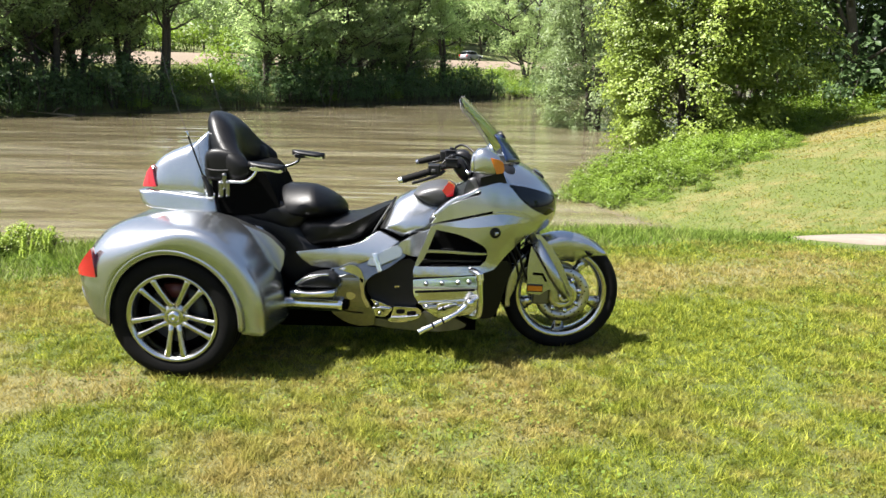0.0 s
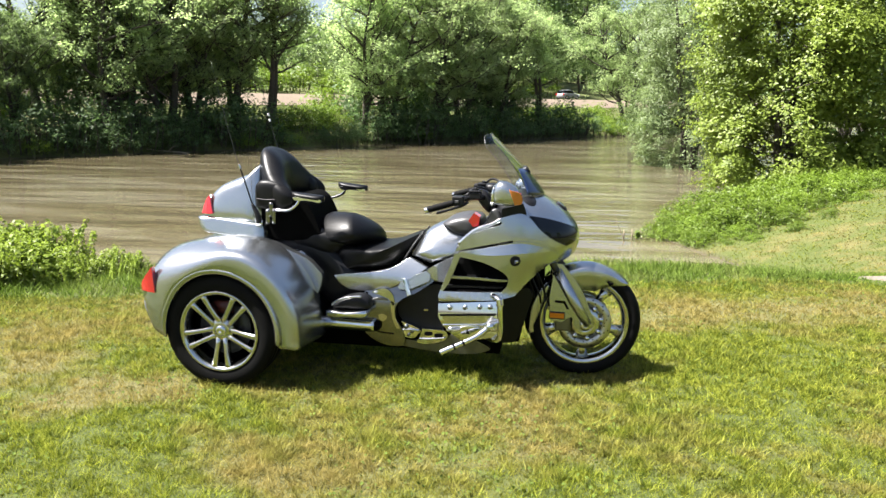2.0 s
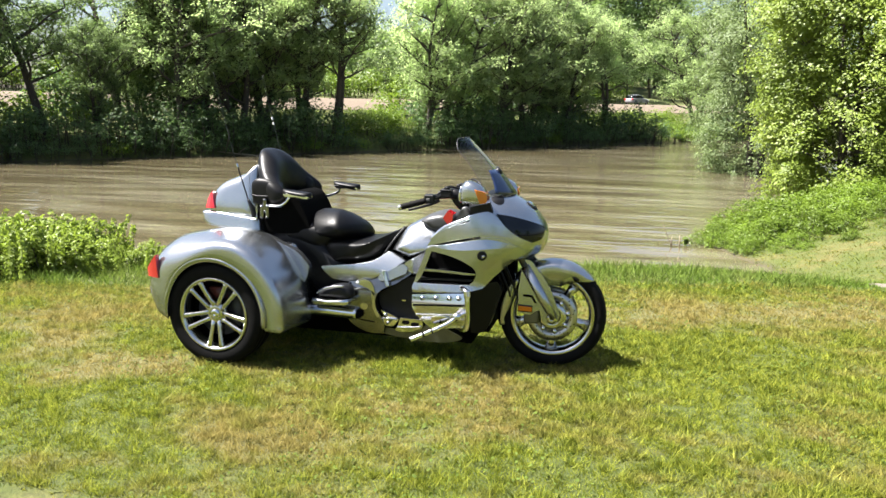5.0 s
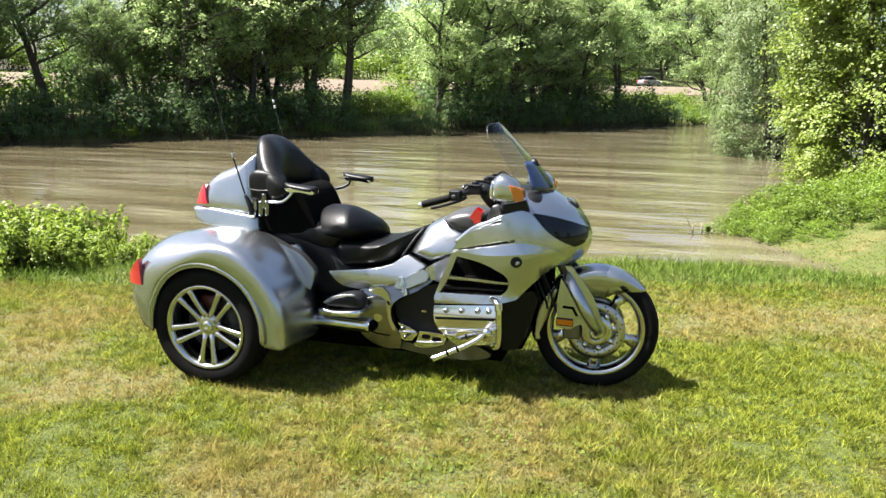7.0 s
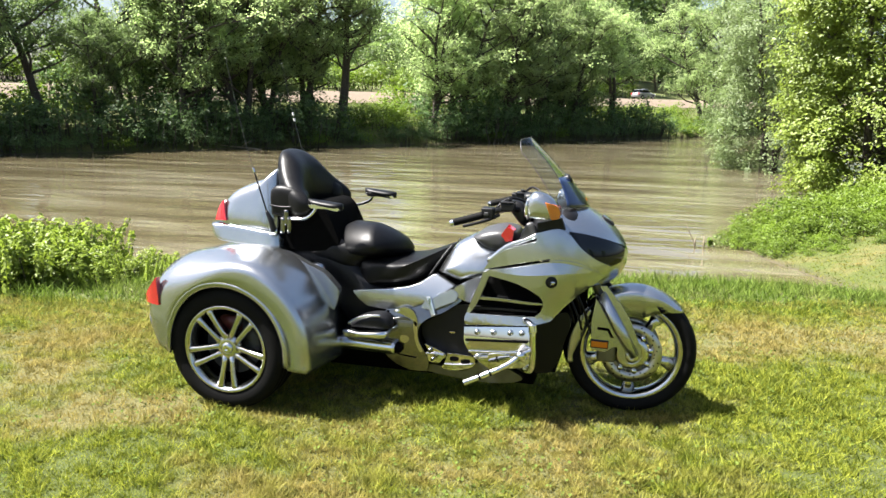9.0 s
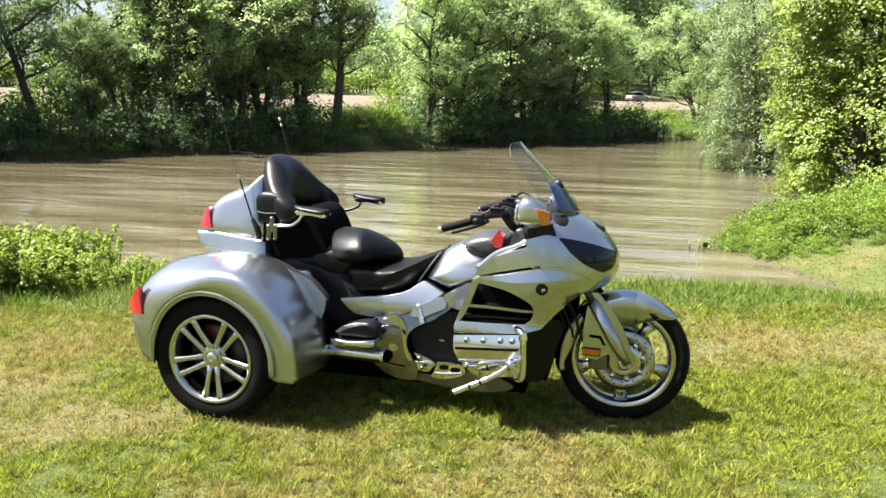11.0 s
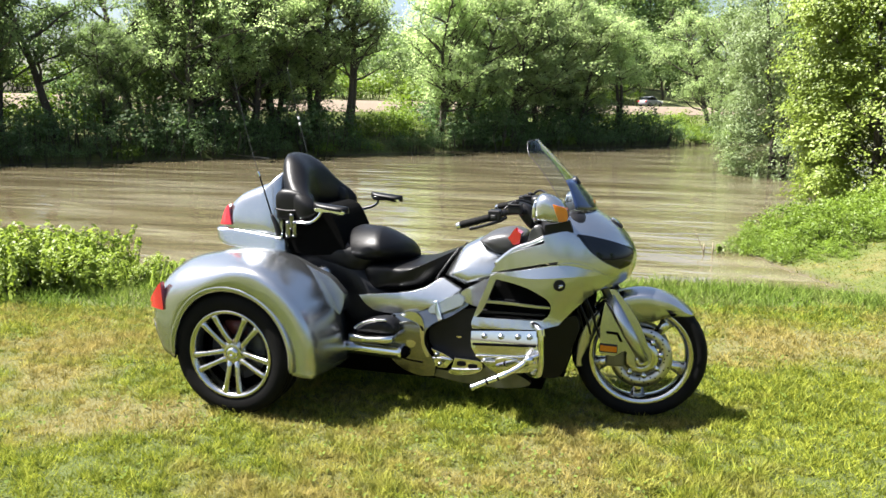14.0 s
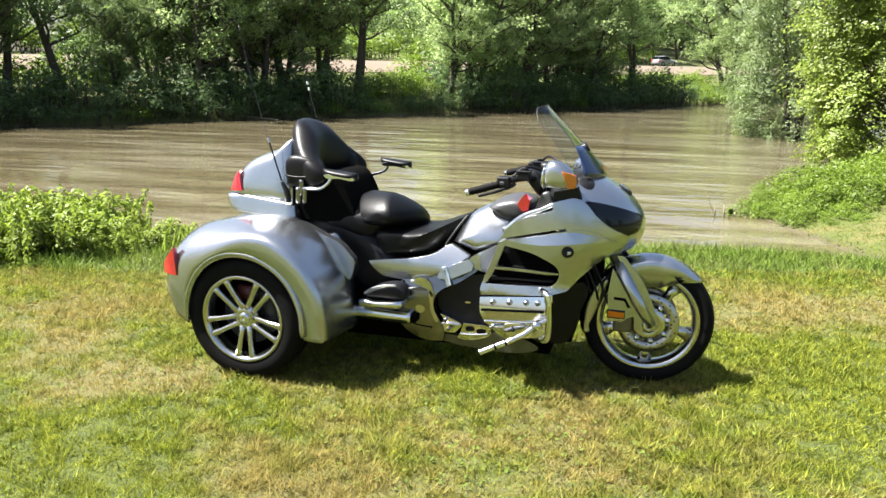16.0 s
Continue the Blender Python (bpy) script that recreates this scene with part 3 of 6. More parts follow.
# the willow that hangs into the water, and the bright tree on the near bank
place(make_mound("willow_tree", 51, 12.8, 3.2, 0.15, 84000, M_WILLOW, "pale silvery willow with boughs hanging into the river", ([0, 0.08, 0.3, 0.6, 0.85, 1], [0.72, 0.9, 1.0, 0.95, 0.7, 0.2]), 3, 0.75, 0.36, 0.5, 0.6, 84), (8.2, 39.0, -1.75), 0.4)
place(make_mound("leafy_tree", 61, 9.8, 2.75, 0.105, 160000, M_MAPLE, "bright yellow-green broadleaf tree on the near bank", ([0, 0.1, 0.35, 0.65, 0.9, 1], [0.75, 0.95, 1.0, 0.92, 0.6, 0.2]), 3, 0.8, 0.62, 0.1, 0.6, 210), (8.8, 21.8, float(land(8.8, 21.8)) - 0.2), 1.1)
placed = make_tree("bank_tree", 62, 11.5, 4.6, 0.24, 25, M_WOOD, "large green tree beyond the grassy slope", 0.05, 1, clump=1.1, extra=160)
place(placed, (16.5, 27.0, float(land(16.5, 27.0))), 0.2)
for x, y, size in [(13.0, 30.5, 0.95), (20.6, 28.6, 1.05), (24.5, 33.0, 1.1), (19.0, 38.0, 1.2), (18.4, 32.0, 1.2), (15.2, 33.5, 1.1)]:
    placed_copy(placed, (x, y, float(land(x, y))), rng.uniform(0, 6.28), size)

# the shrubs along the near bank
hedge = make_shrub("bank_bush", 71, 1.15, 0.95, 0.076, 4700, M_HEDGE, "low bright green bush spreading down to the river", stalks=24)
place(hedge, (4.3, 14.5, float(land(4.3, 14.5)) - 0.1), 0.0, 0.42)
foot_line = [(4.6, 13.9), (5.2, 13.4), (5.9, 13.5), (6.7, 13.8), (7.6, 14.4), (8.6, 15.3), (9.6, 16.6), (10.6, 18.4), (11.7, 20.5), (12.9, 22.2), (14.2, 23.6), (15.6, 24.6), (17.2, 25.5)]
for k, (x, y) in enumerate(foot_line):
    for back, size in ((-0.45, 0.26), (0.25, 0.52), (0.95, 0.72), (1.9, 0.85), (3.0, 0.92)):
        if k < 2 and back > 1 or back > 2 and k > 10:
            continue
        bx, by = x - 0.42 * back + rng.uniform(-0.2, 0.2), y + 0.9 * back + rng.uniform(-0.2, 0.2)
        placed_copy(hedge, (bx, by, float(land(bx, by)) - 0.1), rng.uniform(0, 6.28), size * rng.uniform(0.88, 1.12) * (0.8 if k < 3 else 1.0 if k < 8 else 1.3))

for x, y, size in [(14.6, 25.2, 0.75), (16.4, 25.8, 0.8), (18.3, 26.4, 0.85), (20.2, 26.6, 0.85), (22.2, 26.4, 0.9), (15.5, 27.5, 1.0), (19.5, 29.0, 1.2), (23.5, 28.6, 1.2), (17.6, 30.5, 2.1), (19.6, 32.5, 2.3), (15.4, 30.0, 1.9), (21.6, 32.0, 2.2)]:
    placed_copy(SHRUB[int(size * 20) % 2], (x, y, float(land(x, y)) - 0.1), rng.uniform(0, 6.28), size, "green shrub at the top of the grassy slope")

# unseen trees added behind the camera to darken reflections in paint and chrome
for x, y, size in [(-30, -36, 0.9), (-14, -42, 1.0), (2, -44, 0.95), (18, -42, 1.0), (34, -36, 0.95), (48, -26, 1.0), (-44, -26, 0.9), (58, -8, 1.0)]:
    placed_copy(WOOD[int(x) % 2], (x, y, float(land(x, y)) - 0.3), rng.uniform(0, 6.28), size, "broad green tree added out of view to shape reflections")

# ---- the trike: materials ----
def make_paint():
    """Silver metallic paint under clear coat, with flake and a little dust."""
    m, n, l, p = shader("silver_paint")
    fl = noise_node(n, l, 900, 2, 0.5)
    big = noise_node(n, l, 5, 4)
    c = mix_node(n, l, 0.35, ramp_node(n, l, fl.outputs[0], [(0.35, (0.33, 0.348, 0.362)), (0.65, (0.44, 0.455, 0.468))]),
                 ramp_node(n, l, big.outputs[0], [(0.3, (0.365, 0.38, 0.39)), (0.7, (0.41, 0.425, 0.435))]))
    l.new(c, p.inputs["Base Color"])
    p.inputs["Metallic"].default_value = 0.96
    mr = n.new("ShaderNodeMapRange")
    mr.inputs[3].default_value, mr.inputs[4].default_value = 0.21, 0.27
    l.new(big.outputs[0], mr.inputs[0])
    l.new(mr.outputs[0], p.inputs["Roughness"])
    p.inputs["Coat Weight"].default_value, p.inputs["Coat Roughness"].default_value = 0.5, 0.04
    bump_node(n, l, fl.outputs[0], 0.03, 0.0003, p)
    return m


def make_lens(name, color, rough=0.12):
    m, n, l, p = shader(name)
    st = noise_node(n, l, 60, 2, 0.5, stretch=(1, 1, 8))
    l.new(ramp_node(n, l, st.outputs[0], [(0.3, tuple(c * 0.72 for c in color)), (0.7, color)]), p.inputs["Base Color"])
    p.inputs["Roughness"].default_value = rough
    p.inputs["Coat Weight"].default_value = 1.0
    p.inputs["Subsurface Weight"].default_value = 0.25
    p.inputs["Subsurface Radius"].default_value = (0.02, 0.01, 0.005)
    return m


def make_screen():
    m, n, l, p = shader("clear_screen")
    for x in list(n):
        if x.type == "BSDF_PRINCIPLED":
            n.remove(x)
    tr = n.new("ShaderNodeBsdfTransparent")
    tr.inputs[0].default_value = (0.80, 0.86, 0.91, 1)
    gl = n.new("ShaderNodeBsdfGlossy")
    gl.inputs["Roughness"].default_value = 0.03
    fr = n.new("ShaderNodeLayerWeight")
    fr.inputs[0].default_value = 0.18
    mx = n.new("ShaderNodeMixShader")
    l.new(fr.outputs["Fresnel"], mx.inputs[0])
    l.new(tr.outputs[0], mx.inputs[1])
    l.new(gl.outputs[0], mx.inputs[2])
    l.new(mx.outputs[0], n["Material Output"].inputs["Surface"])
    return m


M_PAINT = make_paint()
M_CHROME = simple("chrome", (0.62, 0.63, 0.64), 0.05, 1.0, vary=0.05, rough_vary=0.06)
M_ALLOY = simple("polished_alloy", (0.50, 0.50, 0.48), 0.17, 1.0, vary=0.06, rough_vary=0.08)
M_POLISH = simple("polished_casting", (0.19, 0.19, 0.185), 0.2, 1.0, vary=0.15, rough_vary=0.08)
M_CAST = simple("cast_metal", (0.12, 0.12, 0.118), 0.34, 0.92, vary=0.2, bump=0.2)
M_LEATHER = simple("black_vinyl", (0.0024, 0.0024, 0.0028), 0.42, vary=0.25, bump=0.25, bump_scale=260, rough_vary=0.06, spec=0.2)
M_BLACK = simple("black_plastic", (0.006, 0.006, 0.007), 0.42, vary=0.25, bump=0.15, bump_scale=400, spec=0.2)
# near-black; on slots, vents and drilled holes it carries their inner shade
M_DARK = simple("dark_recess", (0.0016, 0.0016, 0.0016), 0.9, vary=0.3, spec=0.04)
M_RUBBER = simple("tyre_rubber", (0.0028, 0.0028, 0.0028), 0.75, vary=0.3, bump=0.3, bump_scale=90, spec=0.12)
M_GREY = simple("grey_plastic", (0.032, 0.032, 0.034), 0.42, vary=0.15)
M_RED = make_lens("red_lens", (0.36, 0.006, 0.011))
M_AMBER = make_lens("amber_lens", (0.56, 0.15, 0.007))
M_LAMP = simple("headlamp_glass", (0.002, 0.003, 0.005), 0.035, 0.0, coat=0.0, rough_vary=0.01, spec=0.3)
M_SMOKE = simple("smoked_plastic", (0.006, 0.012, 0.035), 0.10, 0.0, coat=0.2, rough_vary=0.03)
M_DISC = simple("brake_steel", (0.46, 0.45, 0.42), 0.34, 1.0, vary=0.12, scale=30)
M_SCREEN = make_screen()
M_CALIPER = simple("dull_red_paint", (0.07, 0.012, 0.01), 0.5)
M_GLOSS = simple("glossy_black", (0.003, 0.003, 0.0033), 0.36, vary=0.2, spec=0.16)
M_CARPAINT = simple("grey_car_paint", (0.22, 0.23, 0.24), 0.4, 0.3, vary=0.06)
M_WHITE = simple("pale_trim", (0.5, 0.5, 0.49), 0.35, 0.0, vary=0.05, coat=0.5)


# ---- the trike: shaping helpers ----
def rounded(points, per=5):
    """A closed smooth outline through (x, z) points; a third value marks a sharp corner."""
    n, out = len(points), []
    for k in range(n):
        a, b = points[k], points[(k + 1) % n]
        pa, pb = np.array(a[:2]), np.array(b[:2])
        prev, nxt = np.array(points[k - 1][:2]), np.array(points[(k + 2) % n][:2])
        gap = np.linalg.norm(pb - pa)
        ta = pb - pa if len(a) > 2 else (pb - prev) * gap / max(1e-6, np.linalg.norm(pb - pa) + np.linalg.norm(pa - prev))
        tb = pb - pa if len(b) > 2 else (nxt - pa) * gap / max(1e-6, np.linalg.norm(pb - pa) + np.linalg.norm(nxt - pb))
        for j in range(per):
            t = j / per
            out.append((2 * t**3 - 3 * t**2 + 1) * pa + (t**3 - 2 * t**2 + t) * ta + (-2 * t**3 + 3 * t**2) * pb + (t**3 - t**2) * tb)
    return [(float(p[0]), float(p[1])) for p in out]


def sharp(ob, width=0.004, segments=2):
    b = ob.modifiers.new("edge", "BEVEL")
    b.width, b.segments, b.limit_method, b.angle_limit = width, segments, "ANGLE", radians(42)
    w = ob.modifiers.new("shading", "WEIGHTED_NORMAL")
    w.mode, w.weight = "FACE_AREA", 80
    return ob


def plate_mesh(outline, wide, thick, side=-1, cell=0.03, hole=None):
    """A panel: an outline seen from the side, laid on the surface y = side * wide(x, z), with thickness."""
    bm = bmesh.new()
    vs = [bm.verts.new((x, 0, z)) for x, z in outline]
    if hole:
        hs = [bm.verts.new((x, 0, z)) for x, z in hole]
        es = [bm.edges.new((r[k], r[(k + 1) % len(r)])) for r in (vs, hs) for k in range(len(r))]
        bmesh.ops.triangle_fill(bm, use_beauty=True, edges=es)
        cx, cz = np.mean([p[0] for p in hole]), np.mean([p[1] for p in hole])
        ring = set(hs)
        bmesh.ops.delete(bm, geom=[f for f in bm.faces if all(v in ring for v in f.verts)], context="FACES_ONLY")
    else:
        bm.faces.new(vs)
    xs, zs = [p[0] for p in outline], [p[1] for p in outline]
    for lo, hi, no in ((min(xs), max(xs), (1, 0, 0)), (min(zs), max(zs), (0, 0, 1))):
        c = math.floor(lo / cell) * cell + cell
        while c < hi - 1e-4:
            bmesh.ops.bisect_plane(bm, geom=bm.verts[:] + bm.edges[:] + bm.faces[:], plane_co=tuple(c * v for v in no), plane_no=no, dist=1e-4)
            c += cell
    bmesh.ops.triangulate(bm, faces=[f for f in bm.faces if len(f.verts) > 4])
    front_v, front_f = bm.verts[:], bm.faces[:]
    rim = [e for e in bm.edges if len(e.link_faces) == 1]
    twin = {v: bm.verts.new(v.co) for v in front_v}
    for f in front_f:
        bm.faces.new([twin[v] for v in reversed(f.verts)])
    for e in rim:
        a, b = e.verts
        bm.faces.new((a, b, twin[b], twin[a]))
    for v in front_v:
        w = wide(v.co.x, v.co.z) if callable(wide) else wide
        v.co.y = side * w
        twin[v].co.y = side * (w - thick)
    bmesh.ops.recalc_face_normals(bm, faces=bm.faces[:])
    return bm


def plate(name, outline, wide, thick, material, parent, label="", both=True, cell=0.03, hole=None, bevel=0.004):
    made = []
    for side in ((-1, 1) if both else (-1,)):
        made.append(sharp(part(name, plate_mesh(outline, wide, thick, side, cell, hole), material, parent, label), bevel))
    return made


def puff_mesh(outline, w, e=2.6, yc=0.0, rings=9, centre=None):
    """A cushion or shell: an outline seen from the side, swelling to the half-width w on both sides of y = yc."""
    pts = np.array(outline)
    c = pts.mean(0) if centre is None else np.array(centre)
    bm, n = bmesh.new(), len(pts)

    def ring(s, sign):
        y = (1 - s**e) ** (1 / e)
        out = []
        for p in pts:
            q = c + (p - c) * s
            ww = w(q[0], q[1]) if callable(w) else w
            out.append(bm.verts.new((q[0], yc + sign * ww * y, q[1])))
        return out

    ss = [math.sin(math.pi / 2 * (1 - k / rings)) ** 0.75 for k in range(rings)]
    edge = ring(1.0, -1)
    for sign in (-1, 1):
        last = edge
        for s in ss[1:]:
            cur = ring(s, sign)
            for k in range(n):
                bm.faces.new((last[k], last[(k + 1) % n], cur[(k + 1) % n], cur[k]))
            last = cur
        ww = w(c[0], c[1]) if callable(w) else w
        tip = bm.verts.new((c[0], yc + sign * ww, c[1]))
        for k in range(n):
            bm.faces.new((last[k], last[(k + 1) % n], tip))
    bmesh.ops.recalc_face_normals(bm, faces=bm.faces[:])
    return bm


def puff(name, outline, w, material, parent, label="", e=2.6, yc=0.0, both=False):
    made = [part(name, puff_mesh(outline, w, e, yc), material, parent, label)]
    if both:
        made.append(part(name, puff_mesh(outline, w, e, -yc), material, parent, label))
    return made


def lathe(profile, steps=48, arc=(0, 2 * math.pi)):
    """A turned shape about the y axis from (radius, y) points, closed into a loop."""
    bm, rows = bmesh.new(), []
    full = abs(arc[1] - arc[0] - 2 * math.pi) < 1e-6
    for k in range(steps if full else steps + 1):
        a = arc[0] + (arc[1] - arc[0]) * k / steps
        rows.append([bm.verts.new((r * math.cos(a), y, r * math.sin(a))) for r, y in profile])
    n = len(profile)
    for k in range(steps):
        a, b = rows[k], rows[(k + 1) % len(rows)]
        for j in range(n):
            bm.faces.new((a[j], a[(j + 1) % n], b[(j + 1) % n], b[j]))
    if not full:
        bm.faces.new(rows[0])
        bm.faces.new(rows[-1][::-1])
    bmesh.ops.recalc_face_normals(bm, faces=bm.faces[:])
    return bm


def bar(name, points, radii, material, parent, label="", sides=12):
    """A bent round bar through points, smoothed."""
    p = [Vector(q) for q in points]
    out, rr = [], []
    for k in range(len(p) - 1):
        p0, p1, p2, p3 = p[max(0, k - 1)], p[k], p[k + 1], p[min(len(p) - 1, k + 2)]
        for j in range(5):
            t = j / 5
            out.append(0.5 * ((2 * p1) + (p2 - p0) * t + (2 * p0 - 5 * p1 + 4 * p2 - p3) * t * t + (3 * p1 - p0 - 3 * p2 + p3) * t**3))
            if not isinstance(radii, (int, float)):
                rr.append(radii[k] + (radii[k + 1] - radii[k]) * t)
    out.append(p[-1])
    if not isinstance(radii, (int, float)):
        rr.append(radii[-1])
    return part(name, tube(bmesh.new(), out, radii if isinstance(radii, (int, float)) else rr, sides), material, parent, label)


def block_mesh(x0, x1, y0, y1, z0, z1):
    bm = bmesh.new()
    bmesh.ops.create_cube(bm, size=1)
    for v in bm.verts:
        v.co = Vector(((x0 + x1) / 2 + v.co.x * (x1 - x0), (y0 + y1) / 2 + v.co.y * (y1 - y0), (z0 + z1) / 2 + v.co.z * (z1 - z0)))
    return bm


def block(name, x0, x1, y0, y1, z0, z1, material, parent, label="", bevel=0.008):
    return sharp(part(name, block_mesh(x0, x1, y0, y1, z0, z1), material, parent, label), bevel, 3)


trike = thing("trike", (0, 0, 0), "silver three-wheeled touring motorcycle with black seats parked on grass", "motorcycle")


# ---- wheels ----
def rear_wheel(side):
    """side -1: the wheel whose face looks towards -y."""
    at = Matrix.Translation((0, side * 0.53, 0.312))
    flip = Matrix.Scale(-side, 4, (0, 1, 0))

    def put(name, bm, material, parent, label="", smooth=True):
        bmesh.ops.transform(bm, matrix=at @ flip, verts=bm.verts[:])
        bmesh.ops.recalc_face_normals(bm, faces=bm.faces[:])
        return part(name, bm, material, parent, label, smooth)

    rim = put("rear_wheel", lathe([(0.222, -0.092), (0.216, -0.096), (0.205, -0.092), (0.198, -0.078), (0.188, -0.05), (0.182, 0.02), (0.2, 0.09), (0.222, 0.095), (0.206, 0.06), (0.2, 0.0), (0.206, -0.07)], 64),
              M_ALLOY, trike, "polished alloy rear wheel with five twin spokes")
    put("tyre", lathe([(0.214, -0.086), (0.232, -0.094), (0.262, -0.098), (0.288, -0.093), (0.302, -0.082), (0.309, -0.068), (0.309, -0.052), (0.303, -0.049), (0.303, -0.042), (0.311, -0.039),
                       (0.311, -0.004), (0.305, -0.002), (0.305, 0.006), (0.311, 0.008), (0.309, 0.07), (0.303, 0.088), (0.28, 0.104), (0.25, 0.104), (0.214, 0.09)], 72), M_RUBBER, rim, "black rubber car tyre")
    for k in range(5):
        a = -math.pi / 2 + k * 2 * math.pi / 5
        for s in (-1, 1):
            bm = bmesh.new()
            rows = []
            for r, off, half, y0, y1 in ((0.03, 0.018, 0.017, -0.066, -0.03), (0.075, 0.022, 0.0155, -0.072, -0.034), (0.13, 0.029, 0.0150, -0.081, -0.044), (0.185, 0.037, 0.0175, -0.088, -0.056), (0.209, 0.042, 0.024, -0.089, -0.06)):
                row = []
                for dt, y in ((-half, y1), (-half * 0.8, y0 + 0.004), (-half * 0.4, y0), (half * 0.4, y0), (half * 0.8, y0 + 0.004), (half, y1)):
                    t = s * off + dt
                    row.append(bm.verts.new((r * math.cos(a) - t * math.sin(a), y, r * math.sin(a) + t * math.cos(a))))
                rows.append(row)
            for p, q in zip(rows, rows[1:]):
                for j in range(6):
                    bm.faces.new((p[j], p[(j + 1) % 6], q[(j + 1) % 6], q[j]))
            bm.faces.new(rows[0])
            bm.faces.new(rows[-1])
            put("spoke", bm, M_ALLOY, rim)
        b = a + math.pi / 5
        nut = bmesh.new()
        tube(nut, [(0.052 * math.cos(b), -0.03, 0.052 * math.sin(b)), (0.052 * math.cos(b), -0.064, 0.052 * math.sin(b))], 0.0105, 6)
        put("lug_nut", nut, M_CHROME, rim, smooth=False)
    put("hub", lathe([(0.002, -0.07), (0.045, -0.068), (0.066, -0.058), (0.07, -0.03), (0.002, -0.028)], 40), M_ALLOY, rim)
    put("hub_cap", lathe([(0.001, -0.082), (0.02, -0.081), (0.029, -0.076), (0.031, -0.066), (0.001, -0.064)], 32), M_CHROME, rim, "chrome hub cap with a dark mark")
    put("brake_disc", lathe([(0.05, -0.01), (0.145, -0.012), (0.145, 0.004), (0.05, 0.004)], 48), M_GREY, rim)
    cal = block_mesh(-0.055, 0.055, -0.03, 0.02, 0.085, 0.15)
    put("caliper", cal, M_CALIPER, rim, "dark red brake caliper")
    put("hub_back", lathe([(0.002, 0.0), (0.19, 0.01), (0.19, 0.03), (0.002, 0.03)], 32), M_DARK, rim)
    return rim


rear_wheel(-1)
rear_wheel(1)

STEER = Matrix.Translation((1.905, 0, 0.316)) @ Matrix.Rotation(radians(5), 4, "Z")


def front(name, bm, material, parent, label="", smooth=True):
    bmesh.ops.transform(bm, matrix=STEER, verts=bm.verts[:])
    bmesh.ops.recalc_face_normals(bm, faces=bm.faces[:])
    return part(name, bm, material, parent, label, smooth)


fwheel = front("front_wheel", lathe([(0.243, -0.056), (0.249, -0.052), (0.243, -0.040), (0.232, -0.03), (0.226, 0.0), (0.232, 0.03), (0.243, 0.04), (0.249, 0.052), (0.243, 0.056), (0.222, 0.045), (0.212, 0.012),
                                     (0.212, -0.012), (0.222, -0.045)], 72), M_ALLOY, trike, "polished alloy front wheel with broad spokes")
front("tyre", lathe([(0.240, -0.050), (0.256, -0.060), (0.276, -0.066), (0.295, -0.062), (0.308, -0.047), (0.314, -0.03), (0.311, -0.027), (0.311, -0.022), (0.3165, -0.018), (0.3165, 0.018), (0.311, 0.022),
                     (0.311, 0.027), (0.314, 0.03), (0.308, 0.047), (0.295, 0.062), (0.276, 0.066), (0.256, 0.06), (0.240, 0.05)], 80), M_RUBBER, fwheel, "black rubber motorcycle tyre")
for k in range(5):
    a = radians(-92) + k * 2 * math.pi / 5
    bm, rows = bmesh.new(), []
    for r, lo, hi, d in ((0.03, -0.5, 0.5, 0.03), (0.1, -0.22, 0.24, 0.026), (0.17, -0.10, 0.17, 0.022), (0.216, -0.13, 0.2, 0.03)):
        rows.append([bm.verts.new((r * math.cos(a + t), y, r * math.sin(a + t))) for t, y in ((lo, -d * 0.5), (lo * 0.5, -d), (hi * 0.5, -d), (hi, -d * 0.5), (hi, d * 0.5), (hi * 0.5, d), (lo * 0.5, d), (lo, d * 0.5))])
    for p, q in zip(rows, rows[1:]):
        for j in range(8):
            bm.faces.new((p[j], p[(j + 1) % 8], q[(j + 1) % 8], q[j]))
    bm.faces.new(rows[0])
    bm.faces.new(rows[-1])
    front("spoke", bm, M_ALLOY, fwheel)
front("hub", lathe([(0.002, -0.075), (0.028, -0.073), (0.04, -0.06), (0.045, 0.06), (0.028, 0.073), (0.002, 0.075)], 32), M_CAST, fwheel)
for y in (-0.072, 0.072):
    front("brake_disc", lathe([(0.098, y - 0.0025), (0.148, y - 0.0025), (0.148, y + 0.0025), (0.098, y + 0.0025)], 64), M_DISC, fwheel, "drilled steel brake disc")
    front("disc_carrier", lathe([(0.03, y - 0.006), (0.06, y - 0.012), (0.085, y - 0.006), (0.085, y + 0.004), (0.03, y + 0.006)], 40), M_ALLOY, fwheel)
    for k in range(8):
        a = k * math.pi / 4 + 0.2
        front("disc_button", tube(bmesh.new(), [(0.092 * math.cos(a), y - 0.01, 0.092 * math.sin(a)), (0.092 * math.cos(a), y + 0.006, 0.092 * math.sin(a))], 0.0125, 10), M_CHROME, fwheel)
    if y < 0:
        for k in range(40):
            a, r = k * 2 * math.pi / 40, (0.110, 0.123, 0.136)[k % 3]
            front("disc_hole", tube(bmesh.new(), [(r * math.cos(a), y - 0.0032, r * math.sin(a)), (r * math.cos(a), y - 0.002, r * math.sin(a))], 0.0042, 8), M_DARK, fwheel)
    sgn = -1 if y < 0 else 1
    cal = front("caliper", block_mesh(-0.165, -0.075, min(sgn * 0.058, sgn * 0.105), max(sgn * 0.058, sgn * 0.105), -0.045, 0.055), M_CAST, fwheel, "grey cast brake caliper")
    sharp(cal, 0.012, 3)
front("axle", tube(bmesh.new(), [(0, -0.125, 0), (0, 0.125, 0)], 0.014, 12), M_CHROME, fwheel)


